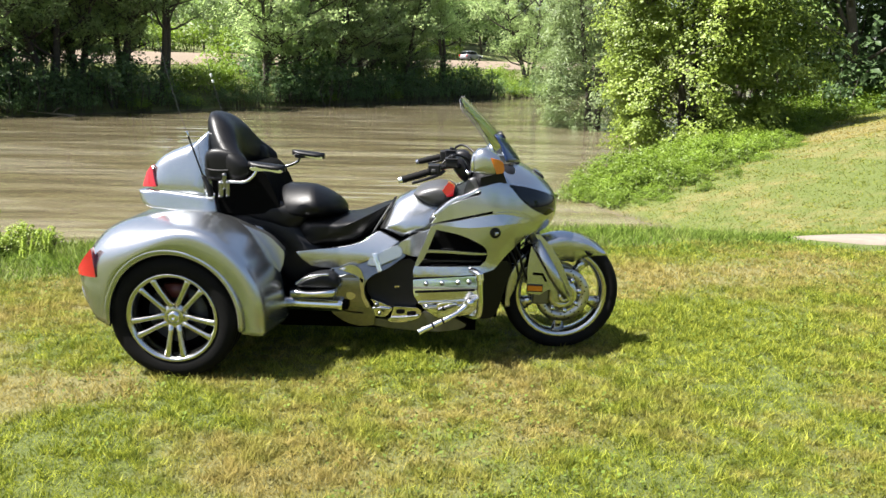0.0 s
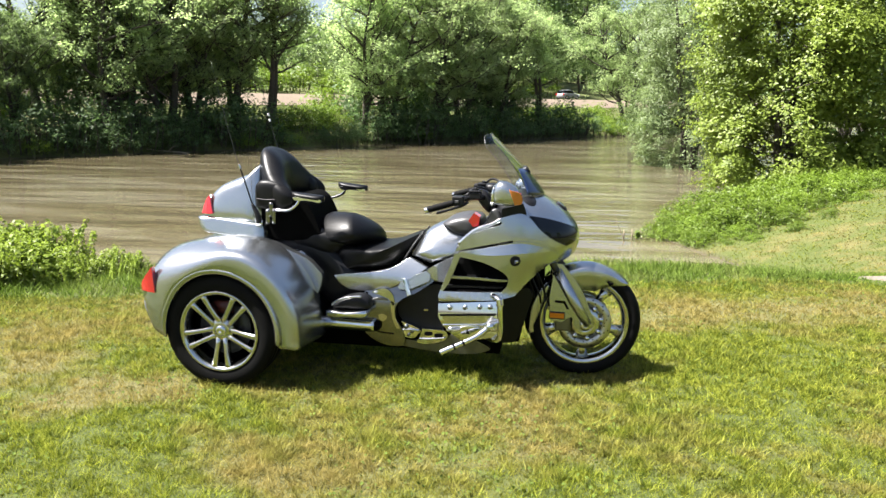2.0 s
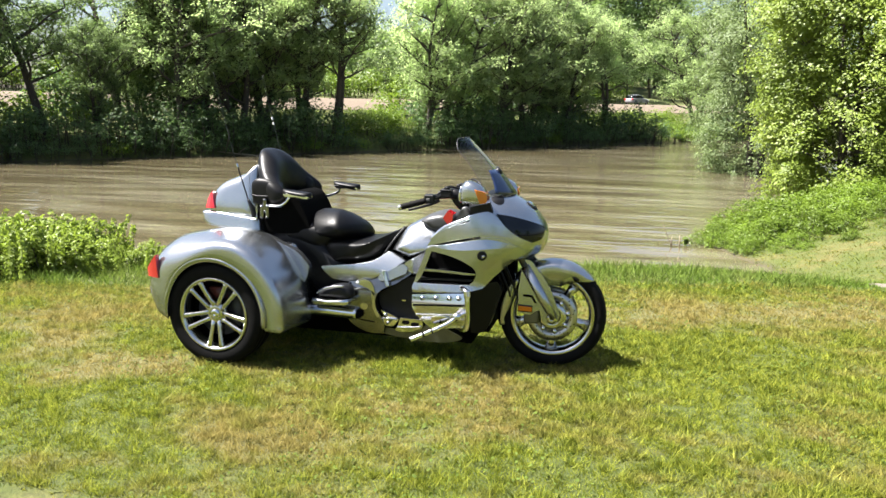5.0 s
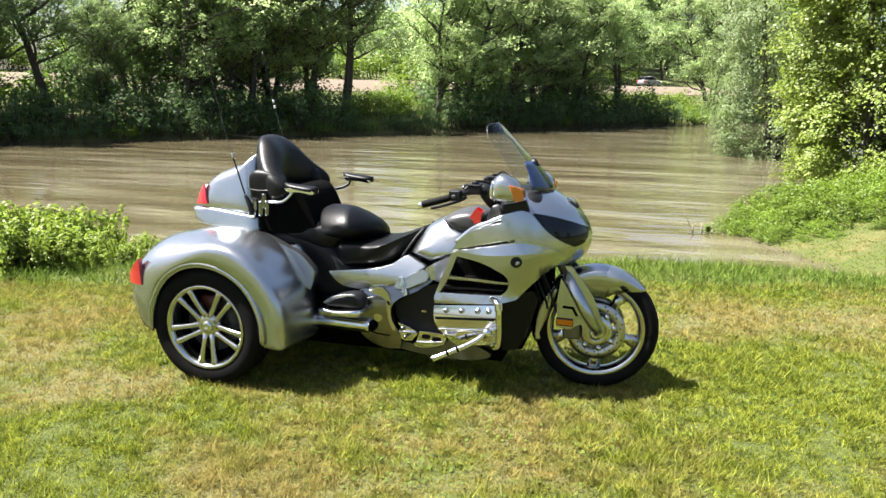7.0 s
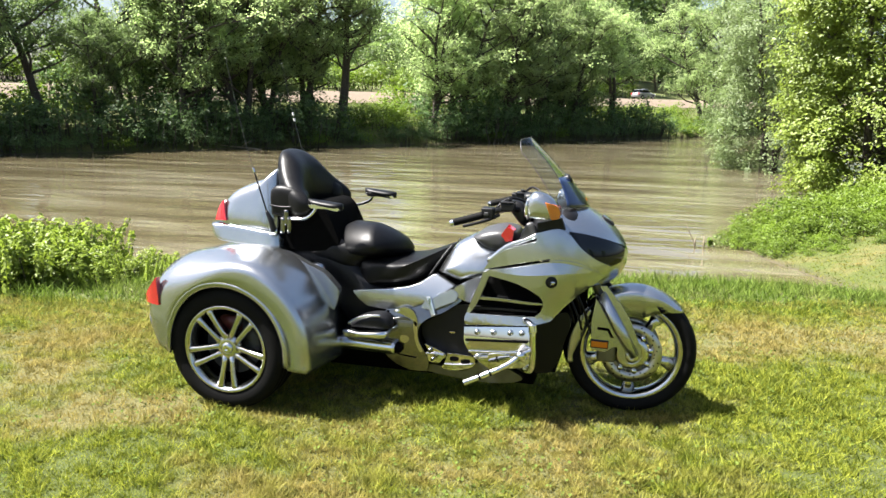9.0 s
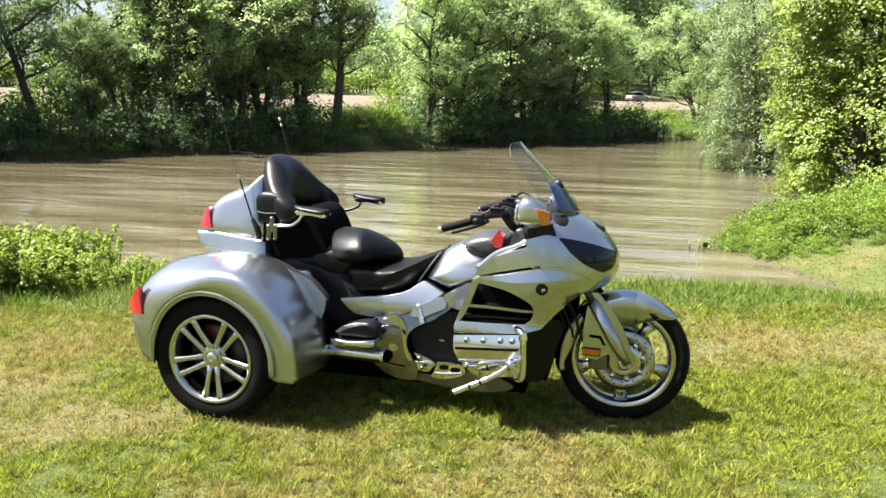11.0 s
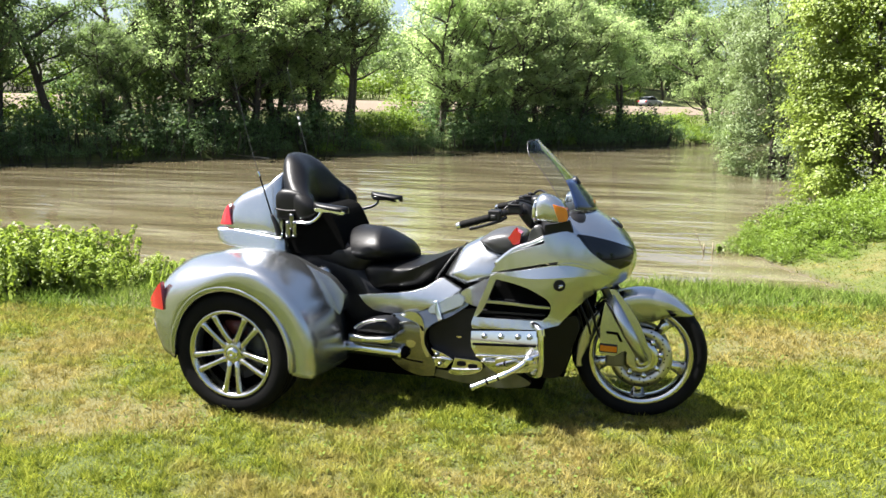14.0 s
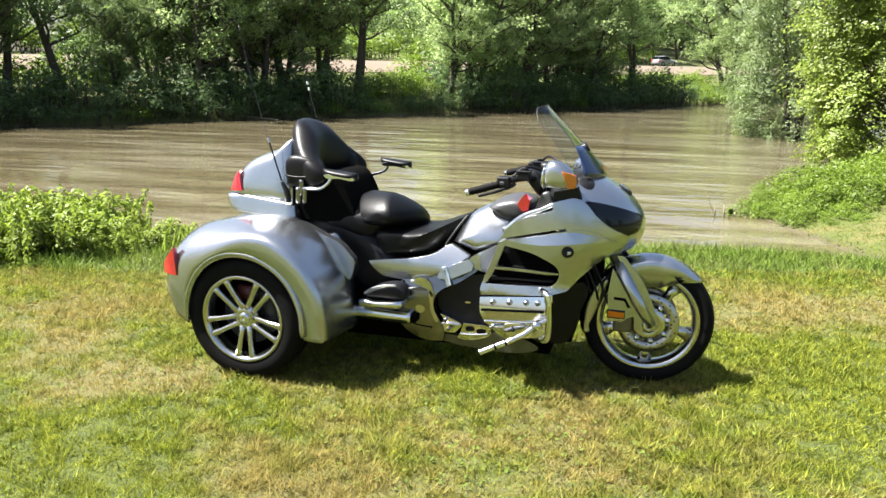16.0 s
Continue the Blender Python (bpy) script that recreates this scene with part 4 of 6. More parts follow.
def arc_shell(t0, t1, r_out, r_in, half, thick=0.006, steps=26):
    """A mudguard about the front axle from angle t0 to t1, with skirts down to the radius r_in(t)."""
    bm, rows = bmesh.new(), []
    for k in range(steps + 1):
        u = k / steps
        t = radians(t0 + (t1 - t0) * u)
        ro, ri, h = r_out(u), r_in(u), half(u)
        f = min(1.0, (ro - ri) / 0.06)
        sec = [(ri, -h), (ro - 0.05 * f, -h), (ro - 0.032 * f, -h * 0.99), (ro - 0.025 * f, -h * 0.96), (ro - 0.019 * f, -h * 0.88), (ro - 0.010 * f, -h * 0.62), (ro - 0.003 * f, -h * 0.3), (ro, 0)]
        sec += [(r, -y) for r, y in sec[-2::-1]]
        rows.append([bm.verts.new((r * math.cos(t), y, r * math.sin(t))) for r, y in sec])
    for a, b in zip(rows, rows[1:]):
        for j in range(len(a) - 1):
            bm.faces.new((a[j], a[j + 1], b[j + 1], b[j]))
    bmesh.ops.recalc_face_normals(bm, faces=bm.faces[:])
    bmesh.ops.solidify(bm, geom=bm.faces[:], thickness=thick)
    return bm


fender = front("front_fender", arc_shell(43, 124, lambda u: 0.328 + 0.008 * math.sin(math.pi * u), lambda u: 0.312 - (0.312 - 0.19) * min(1, u / 0.42) ** 0.8 if u < 0.42 else 0.19,
                                         lambda u: 0.055 + 0.04 * min(1, u / 0.35) ** 0.7), M_PAINT, trike, "silver front mudguard")
front("rear_guard", arc_shell(134, 194, lambda u: 0.334 - 0.004 * u, lambda u: 0.285 - 0.04 * math.sin(math.pi * min(1, u * 1.15)), lambda u: 0.082 - 0.01 * u), M_PAINT, fender)
for s in (-1, 1):
    m = plate_mesh(rounded([(0.105, 0.245, 1), (0.155, 0.232, 1), (0.125, 0.218, 1)], 3), 0.0955, 0.004, s)
    front("vent_slot", m, M_DARK, fender)


for s in (-1, 1):
    m = plate_mesh(rounded([(-0.175, 0.34, 1), (-0.135, 0.335), (-0.03, 0.2), (0.02, 0.09), (0.045, 0.02), (0.03, -0.025), (-0.02, -0.035), (-0.06, -0.015), (-0.075, 0.04), (-0.13, 0.01, 1), (-0.195, 0.02, 1), (-0.2, 0.16, 1)], 4), 0.115, 0.022, s)
    leg = sharp(front("fork_cover", m, M_PAINT, fender, "silver fork leg cover"), 0.006)
    m = plate_mesh(rounded([(-0.196, 0.064, 1), (-0.118, 0.060, 1), (-0.118, 0.032, 1), (-0.196, 0.036, 1)], 2), 0.121, 0.008, s)
    sharp(front("reflector", m, M_AMBER, leg, "amber side reflector"), 0.002)
    m = plate_mesh([(-0.2, 0.072), (-0.114, 0.068), (-0.114, 0.026), (-0.2, 0.030)], 0.118, 0.005, s)
    front("reflector_frame", m, M_BLACK, leg)
    m = plate_mesh([(-0.17, 0.135), (-0.115, 0.13), (-0.09, 0.085), (-0.105, 0.085), (-0.122, 0.118), (-0.17, 0.122)], 0.118, 0.006, s)
    front("cover_slot", m, M_DARK, leg)
    front("fork_slider", tube(bmesh.new(), [(-0.165, s * 0.104, 0.30), (-0.06, s * 0.118, 0.12), (0.012, s * 0.118, 0.0)], [0.030, 0.030, 0.026], 14), M_PAINT, fender)
    front("fork_tube", tube(bmesh.new(), [(-0.31, s * 0.10, 0.56), (-0.15, s * 0.10, 0.275)], 0.0225, 14), M_CAST, fender)
    front("axle_clamp", lathe([(0.002, s * 0.10), (0.032, s * 0.10), (0.03, s * 0.135), (0.002, s * 0.136)], 20), M_ALLOY, fender)
    front("brake_hose", tube(bmesh.new(), [(-0.19, s * 0.09, 0.25), (-0.235, s * 0.1, 0.19), (-0.20, s * 0.1, 0.10), (-0.14, s * 0.1, 0.04)], 0.006, 8), M_BLACK, fender)


# ---- rear body and wings ----
def curve(v, xs, ys):
    """A smooth curve through points, at v."""
    v = float(np.clip(v, xs[0], xs[-1]))
    k = int(np.clip(np.searchsorted(xs, v) - 1, 0, len(xs) - 2))
    m = np.gradient(np.array(ys, float), np.array(xs, float))
    h = xs[k + 1] - xs[k]
    t = (v - xs[k]) / h
    return (2 * t**3 - 3 * t**2 + 1) * ys[k] + (t**3 - 2 * t**2 + t) * h * m[k] + (-2 * t**3 + 3 * t**2) * ys[k + 1] + (t**3 - t**2) * h * m[k + 1]


ARCH_X, ARCH_Z, ARCH_R = 0.010, 0.302, 0.340


def wing_top(x):
    return curve(x, [-0.465, -0.44, -0.38, -0.30, -0.18, -0.05, 0.05, 0.13, 0.205, 0.295, 0.38, 0.44, 0.475, 0.50], [0.52, 0.605, 0.70, 0.748, 0.778, 0.797, 0.803, 0.797, 0.768, 0.698, 0.618, 0.550, 0.49, 0.42])


def wing_out(x):
    return curve(x, [-0.465, -0.44, -0.40, -0.33, -0.2, 0.0, 0.2, 0.36, 0.50], [0.55, 0.60, 0.628, 0.645, 0.658, 0.662, 0.660, 0.655, 0.648])


def wing_low(x):
    d = x - ARCH_X
    if -0.305 < d < 0.318:
        return ARCH_Z + math.sqrt(max(0.0, ARCH_R**2 - (d * (1.08 if d < 0 else 1.04)) ** 2))
    return float(np.interp(x, [-0.465, -0.42, -0.36, -0.294], [0.49, 0.40, 0.30, 0.268])) if d < 0 else float(np.interp(x, [0.33, 0.45, 0.48, 0.5], [0.238, 0.25, 0.29, 0.40]))


WING_IN = 0.31


def wing_section(x):
    """From the inner edge to the outer face: distance out and depth below the crown; the edge sharpens towards the front."""
    out = wing_out(x)
    w = float(step(-0.36, 0.16, x))
    rows = []
    for j in range(19):
        a = j / 18 * math.pi / 2
        y0, d0 = WING_IN + (out - WING_IN) * math.sin(a) ** 0.8, 0.20 * (1 - math.cos(a) ** 0.8)
        u = j / 18
        y1 = float(np.interp(u, [0, 0.25, 0.78, 0.88, 0.94, 1], [WING_IN, 0.42, out - 0.022, out - 0.007, out - 0.001, out]))
        d1 = float(np.interp(u, [0, 0.25, 0.78, 0.88, 0.94, 1], [0.0, 0.004, 0.040, 0.047, 0.056, 0.075]))
        rows.append((y0 + (y1 - y0) * w, d0 + (d1 - d0) * w))
    return rows


def wing_y(x, z):
    """How far out the wing's skin lies at a height."""
    rows, low, top = wing_section(x), wing_low(x), wing_top(x)
    d = top - z if x < 0.1 else 0.2
    if d < rows[-1][1]:
        return float(np.interp(d, [r[1] for r in rows], [r[0] for r in rows]))
    return wing_out(x) - 0.012 * min(1.0, max(0.0, (d - rows[-1][1]) / max(0.02, top - low - rows[-1][1]))) ** 2


CROWN_X = [0.05, 0.145, 0.205, 0.277, 0.335, 0.385, 0.448, 0.478, 0.489, 0.489]
CROWN_Z = [0.803, 0.790, 0.770, 0.732, 0.682, 0.626, 0.527, 0.430, 0.330, 0.245]


def wing_mesh(s):
    bm, rows, lines = bmesh.new(), [], []
    for x in np.unique(np.r_[np.linspace(-0.465, 0.05, 42), [-0.2956, -0.2944]].round(4)):
        lines.append(((x, wing_top(x)), (x, wing_low(x))))
    arch0 = math.acos(0.04 * 1.04 / ARCH_R)
    for k in range(1, 37):
        u = k / 36
        a = arch0 + (radians(-9) - arch0) * u
        lines.append(((curve(u * 9, list(range(10)), CROWN_X), curve(u * 9, list(range(10)), CROWN_Z)), (ARCH_X + ARCH_R / 1.04 * math.cos(a), ARCH_Z + ARCH_R * math.sin(a))))
    for (px, pz), (ax, az) in lines:
        p, q = Vector((px, 0, pz)), Vector((ax, 0, az))
        size = (q - p).length
        way = (q - p) / size
        sec = wing_section(px)
        f = min(1.0, 0.9 * size / sec[-1][1])
        row = [bm.verts.new(p + way * 0.09 + Vector((0, s * 0.10, 0))), bm.verts.new(p + way * 0.075 + Vector((0, s * 0.255, 0))), bm.verts.new(p + way * 0.03 + Vector((0, s * 0.28, 0)))]
        for y, d in sec:
            row.append(bm.verts.new(p + way * d * f + Vector((0, s * y, 0))))
        for j in range(1, 11):
            v = j / 10
            d = sec[-1][1] * f
            row.append(bm.verts.new(p + way * (d + (size - d) * v) + Vector((0, s * (wing_out(px) - 0.012 * v * v), 0))))
        rows.append(row)
    for a, b in zip(rows, rows[1:]):
        for j in range(len(a) - 1):
            bm.faces.new((a[j], a[j + 1], b[j + 1], b[j]))
    inner = [v for v in bm.verts if not v.is_boundary]
    for _ in range(16):
        bmesh.ops.smooth_vert(bm, verts=inner, factor=0.5, use_axis_x=True, use_axis_y=True, use_axis_z=True)
    bmesh.ops.recalc_face_normals(bm, faces=bm.faces[:])
    return bm


block("rear_body", -0.43, 0.36, -0.24, 0.24, 0.36, 0.70, M_PAINT, trike, "silver body between the rear wings", 0.06)
for s in (-1, 1):
    wing = part("rear_fender", wing_mesh(s), M_PAINT, trike, "broad rounded silver rear wing")
    so = wing.modifiers.new("thickness", "SOLIDIFY")
    so.thickness, so.offset = 0.012, -1
    # the raised lip round the wheel opening
    bm, rows = bmesh.new(), []
    for k in range(41):
        a = radians(-6 + 190 * k / 40)
        cx, sz = math.cos(a), math.sin(a)
        r0 = ARCH_R - 0.012
        row = []
        for dr, lift in ((0.0, -0.06), (0.0, -0.004), (0.004, 0.002), (0.014, 0.004), (0.022, 0.003), (0.027, -0.001), (0.027, -0.03)):
            r = r0 + dr
            x, z = ARCH_X + r * cx / (1.08 if cx < 0 else 1.04), ARCH_Z + r * sz
            row.append(bm.verts.new((x, s * (wing_y(x, max(z, wing_low(x) + 0.001)) + lift), z)))
        rows.append(row)
    for a, b in zip(rows, rows[1:]):
        for j in range(7):
            bm.faces.new((a[j], a[(j + 1) % 7], b[(j + 1) % 7], b[j]))
    bm.faces.new(rows[0])
    bm.faces.new(rows[-1])
    bmesh.ops.recalc_face_normals(bm, faces=bm.faces[:])
    part("arch_lip", bm, M_PAINT, wing)
    # dark inner wheel well
    well = part("wheel_well", lathe([(0.335, s * 0.60), (0.342, s * 0.60), (0.342, s * 0.30), (0.02, s * 0.30), (0.02, s * 0.31), (0.335, s * 0.31)], 40, (-0.05, math.pi + 0.05)), M_DARK, wing)
    well.location = (ARCH_X, 0, ARCH_Z)
    sharp(part("tail_light", plate_mesh(rounded([(-0.348, 0.652, 1), (-0.338, 0.514, 1), (-0.458, 0.520, 1), (-0.402, 0.592)], 4), lambda x, z: wing_out(x) + 0.006, 0.03, s, 0.02), M_RED, wing, "red triangular tail light"), 0.003)
    puff("mud_flap", rounded([(-0.285, 0.30), (-0.262, 0.31), (-0.27, 0.24), (-0.30, 0.25)]), 0.05, M_DARK, wing, yc=s * 0.55)
plate("body_shoulder", rounded([(0.10, 0.775, 1), (0.21, 0.745), (0.31, 0.70), (0.40, 0.66), (0.475, 0.585, 1), (0.475, 0.54), (0.455, 0.482), (0.40, 0.38, 1), (0.20, 0.42, 1), (0.06, 0.60, 1)]), lambda x, z: 0.335 - 0.02 * (z - 0.5), 0.05, M_PAINT, trike, "silver body panel beside the seat", bevel=0.012)
block("wheel_axle", -0.05, 0.05, -0.45, 0.45, 0.26, 0.36, M_DARK, trike)

# black saddle support between the wings and the seats
puff("seat_base", rounded([(0.02, 0.76, 1), (0.28, 0.80), (0.46, 0.74), (0.62, 0.60), (0.78, 0.50), (0.78, 0.40, 1), (0.50, 0.34), (0.40, 0.42), (0.36, 0.60), (0.1, 0.70)]), 0.20, M_BLACK, trike, e=4)
# dark block filling the frame, extended to keep light off the grass below
part("frame_filler", block_mesh(-0.30, 1.45, -0.17, 0.17, 0.135, 0.56), M_DARK, trike)

# ---- trunk, rests and seats ----
trunk = puff("trunk", rounded([(-0.262, 0.873, 1), (-0.246, 0.945), (-0.222, 0.995), (-0.165, 1.045), (-0.06, 1.090), (0.02, 1.122), (0.052, 1.16), (0.085, 1.17), (0.105, 1.06), (0.11, 0.90), (0.10, 0.79, 1), (-0.20, 0.80, 1), (-0.25, 0.83)]), lambda x, z: 0.262 - 0.30 * max(0.0, z - 0.87) ** 1.15, M_PAINT, trike, "silver rear luggage trunk", e=5)[0]
puff("trunk_tray", rounded([(-0.290, 0.868, 1), (-0.275, 0.815), (-0.252, 0.790), (-0.19, 0.773), (0.0, 0.757), (0.13, 0.750, 1), (0.115, 0.840, 1), (-0.188, 0.874)]), lambda x, z: 0.285 - 0.22 * (z - 0.757), M_PAINT, trunk, e=12)
for s in (-1, 1):
    sharp(part("tail_light", plate_mesh(rounded([(-0.262, 0.884, 1), (-0.182, 0.887, 1), (-0.196, 0.94), (-0.208, 0.992, 1), (-0.238, 0.955)], 3), lambda x, z: 0.268 - 0.30 * max(0.0, z - 0.87) ** 1.15 - max(0, -0.215 - x) * 0.5, 0.07, s, 0.02), M_RED, trunk, "red trunk tail light"), 0.004)
    bar("trunk_foot", [(-0.10, s * 0.16, 0.775), (-0.10, s * 0.16, 0.74)], 0.014, M_CHROME, trunk)



def wrap_pad(half_y, spine, top_of, low_of, thick, lean=-0.10, bulge=0.018):
    """A padded rest that wraps forward at both ends."""
    bm, rows = bmesh.new(), []
    for k in range(33):
        u = -1 + 2 * k / 32
        a = abs(u)
        y, x, top, low = half_y * math.sin(u * math.pi / 2), spine(a), top_of(a), low_of(a)
        end = math.sqrt(max(0.02, 1 - max(0, (a - 0.80) / 0.20) ** 2))
        mid, half, th = (top + low) / 2, (top - low) / 2 * (0.35 + 0.65 * end), thick * end * (1 - 0.15 * a)
        nrm = Vector((1, -0.9 * np.sign(u) * a**1.2, 0)).normalized()
        row = []
        for j in range(20):
            b = 2 * math.pi * j / 20
            c, sn = math.cos(b), math.sin(b)
            f = np.sign(c) * abs(c) ** 0.8 * th
            g = np.sign(sn) * abs(sn) ** 0.6 * half
            swell = bulge * max(0, 1 - abs(g / half) ** 3) * (1 - a * a)
            row.append(bm.verts.new((x + lean * (mid + g - 1.05) + nrm.x * (f + swell * (c > 0)), y + nrm.y * f, mid + g)))
        rows.append(row)
    for a, b in zip(rows, rows[1:]):
        for j in range(20):
            bm.faces.new((a[j], a[(j + 1) % 20], b[(j + 1) % 20], b[j]))
    bm.faces.new(rows[0])
    bm.faces.new(rows[-1])
    bmesh.ops.recalc_face_normals(bm, faces=bm.faces[:])
    return bm


bm = wrap_pad(0.28, lambda a: 0.075 + 0.215 * a**1.6, lambda a: curve(a, [0, 0.15, 0.3, 0.45, 0.6, 0.75, 0.9, 1], [1.255, 1.25, 1.228, 1.172, 1.118, 1.075, 1.04, 1.015]), lambda a: 0.90 + 0.05 * a**3, 0.045, bulge=0.075)
part("passenger_backrest", bm, M_LEATHER, trike, "black vinyl wrap-round passenger backrest")
for s in (-1, 1):
    pod = puff("speaker_pod", rounded([(0.078, 0.93, 1), (0.074, 1.05), (0.115, 1.085), (0.215, 1.075), (0.262, 1.035), (0.27, 0.95), (0.25, 0.905, 1)]), 0.058, M_LEATHER, trike, "black padded speaker housing", e=4, yc=s * 0.225)[0]
    bar("piping", [(0.085, s * 0.282, 0.985), (0.15, s * 0.287, 0.978), (0.255, s * 0.281, 0.985)], 0.004, M_BLACK, pod)
plate("lower_trunk", rounded([(0.075, 0.94, 1), (0.075, 0.86), (0.125, 0.752, 1), (0.30, 0.745), (0.42, 0.775), (0.41, 0.84), (0.36, 0.95), (0.32, 0.985), (0.25, 0.99)]), lambda x, z: 0.215 - 0.10 * max(0, x - 0.25), 0.40, M_DARK, trike, "black panel below the passenger backrest", both=False, bevel=0.015)
puff("passenger_seat", rounded([(0.20, 0.77), (0.32, 0.815), (0.46, 0.815), (0.56, 0.775), (0.58, 0.71), (0.50, 0.64), (0.34, 0.68), (0.22, 0.71)]), 0.205, M_LEATHER, trike, "black vinyl passenger seat", e=3.4)
bm, rows = bmesh.new(), []
for x, f in ((0.352, 0.02), (0.36, 0.35), (0.39, 0.66), (0.44, 0.88), (0.52, 0.985), (0.57, 1.0), (0.600, 0.985), (0.610, 0.95), (0.640, 0.87), (0.675, 0.72), (0.706, 0.54), (0.722, 0.36), (0.731, 0.2), (0.735, 0.08), (0.736, 0.02)):
    row = []
    for j in range(32):
        a = 2 * math.pi * j / 32
        c, sn = math.cos(a), math.sin(a)
        y, z = 0.225 * f * math.copysign(abs(c) ** 0.9, c), 0.100 * f * math.copysign(abs(sn) ** 0.9, sn)
        nose = step(0.60, 0.75, x)
        row.append(bm.verts.new((x - 0.2 * z * step(0.48, 0.62, x) + 0.5 * y * y, y + 0.07 * nose, 0.795 + z * (1 - 5.0 * y * y) - 0.9 * y * y - 0.24 * (y + 0.06) * step(0.42, 0.60, x) - 0.03 * nose)))
    rows.append(row)
for a, b in zip(rows, rows[1:]):
    for j in range(32):
        bm.faces.new((a[j], a[(j + 1) % 32], b[(j + 1) % 32], b[j]))
bm.faces.new(rows[0])
bm.faces.new(rows[-1])
bmesh.ops.recalc_face_normals(bm, faces=bm.faces[:])
part("rider_backrest", bm, M_LEATHER, trike, "black vinyl rider backrest")
puff("rider_seat", rounded([(0.475, 0.66), (0.50, 0.705), (0.60, 0.722), (0.68, 0.715), (0.76, 0.718), (0.84, 0.733), (0.93, 0.768), (1.005, 0.800, 1), (0.965, 0.735), (0.905, 0.650), (0.85, 0.603), (0.75, 0.578), (0.60, 0.560), (0.515, 0.552), (0.485, 0.60)]),
     lambda x, z: 0.205 - 0.11 * max(0, (x - 0.72) / 0.28) ** 1.3, M_LEATHER, trike, "black vinyl rider seat", e=3.2)
for s in (-1, 1):
    bar("seat_piping", [(1.000, s * 0.075, 0.803), (0.955, s * 0.135, 0.735), (0.905, s * 0.178, 0.652)], 0.006, M_BLACK, trike)

# arm rests and aerials
for s in (-1, 1):
    fw = 0.0 if s < 0 else 0.085
    arm = bar("armrest", [(0.155, s * 0.275, 0.925), (0.215, s * 0.29, 0.924), (0.28 + fw * 0.5, s * 0.295, 0.925), (0.325 + fw, s * 0.292, 0.955), (0.345 + fw, s * 0.285, 0.995)], 0.0085, M_CHROME, trike, "chrome passenger arm rest with a black pad")
    bm = bmesh.new()
    rows = []
    for k in range(15):
        u = k / 14
        w = 0.04 * math.sqrt(max(0.03, 1 - (2 * u - 1) ** 4)) * (0.8 + 0.35 * u)
        rows.append([bm.verts.new((0.30 + fw + 0.185 * u, s * 0.285 + w * math.cos(a), 1.012 - 0.018 * u + 0.017 * math.sin(a))) for a in (2 * math.pi * j / 14 for j in range(14))])
    for a, b in zip(rows, rows[1:]):
        for j in range(14):
            bm.faces.new((a[j], a[(j + 1) % 14], b[(j + 1) % 14], b[j]))
    bm.faces.new(rows[0])
    bm.faces.new(rows[-1])
    bmesh.ops.recalc_face_normals(bm, faces=bm.faces[:])
    part("pad", bm, M_LEATHER, arm, "black arm rest pad")
    plate("pad_trim", rounded([(0.315 + fw, 1.0), (0.40 + fw, 1.004), (0.475 + fw, 0.99), (0.47 + fw, 0.975), (0.40 + fw, 0.984), (0.33 + fw, 0.984)]), 0.318, 0.066, M_CHROME, arm, both=False)[0].scale = (1, -s, 1)
    for x, z, r in ((0.155, 0.885, 0.016), (0.19, 0.888, 0.013), (0.175, 0.925, 0.014)):
        bar("bracket", [(x, s * 0.285, z - 0.04), (x + 0.006, s * 0.29, z + 0.04)], r, M_POLISH, arm)
    aerial = bar("antenna", [(0.108, s * 0.295, 0.85), (0.098, s * 0.298, 0.90), (0.072, s * 0.30, 0.955)], [0.017, 0.015, 0.008], M_BLACK, trike, "tall thin whip aerial")
    bar("mast", [(0.074, s * 0.30, 0.95), (0.04, s * 0.30, 1.06), (0.006, s * 0.30, 1.165)], 0.0042, M_BLACK, aerial)
    bar("whip", [(0.006, s * 0.30, 1.165), (-0.03, s * 0.30, 1.29), (-0.075, s * 0.30, 1.47), (-0.13, s * 0.30, 1.72)], [0.0018, 0.0015, 0.0012, 0.0008], M_GREY, aerial)
    bar("mast_cap", [(0.012, s * 0.30, 1.147), (0.004, s * 0.30, 1.171)], 0.0065, M_CHROME, aerial)
    bar("aerial_foot", [(0.085, s * 0.283, 0.85), (0.125, s * 0.283, 0.848)], 0.02, M_CHROME, aerial)
    if s > 0:
        for z, x in ((1.392, -0.056), (1.425, -0.064)):
            bar("bead", [(x, s * 0.30, z), (x - 0.004, s * 0.30, z + 0.016)], 0.0065, M_WHITE, aerial)

# ---- tank, side covers, engine ----
puff("tank_cover", rounded([(0.925, 0.662, 1), (0.965, 0.735), (1.012, 0.806), (1.07, 0.842), (1.13, 0.864), (1.21, 0.852), (1.30, 0.815), (1.30, 0.70), (1.22, 0.64), (1.13, 0.63), (1.045, 0.612, 1)]),
            lambda x, z: 0.205 - 0.10 * max(0, (z - 0.66) / 0.2) ** 1.1, M_PAINT, trike, "silver tank cover", e=3.2)[0]
pad = puff("dash_shelf", rounded([(1.105, 0.850, 1), (1.14, 0.878), (1.20, 0.898), (1.27, 0.905), (1.33, 0.88), (1.32, 0.80), (1.24, 0.79), (1.18, 0.80)]), lambda x, z: 0.155, M_GREY, trike, "dark grey shelf in front of the tank", e=4)[0]
sharp(part("red_switch", plate_mesh(rounded([(1.262, 0.882, 1), (1.292, 0.925, 1), (1.325, 0.905, 1), (1.318, 0.855, 1), (1.288, 0.848, 1)], 2), 0.165, 0.07, -1), M_RED, pad, "red plastic switch block"), 0.005)
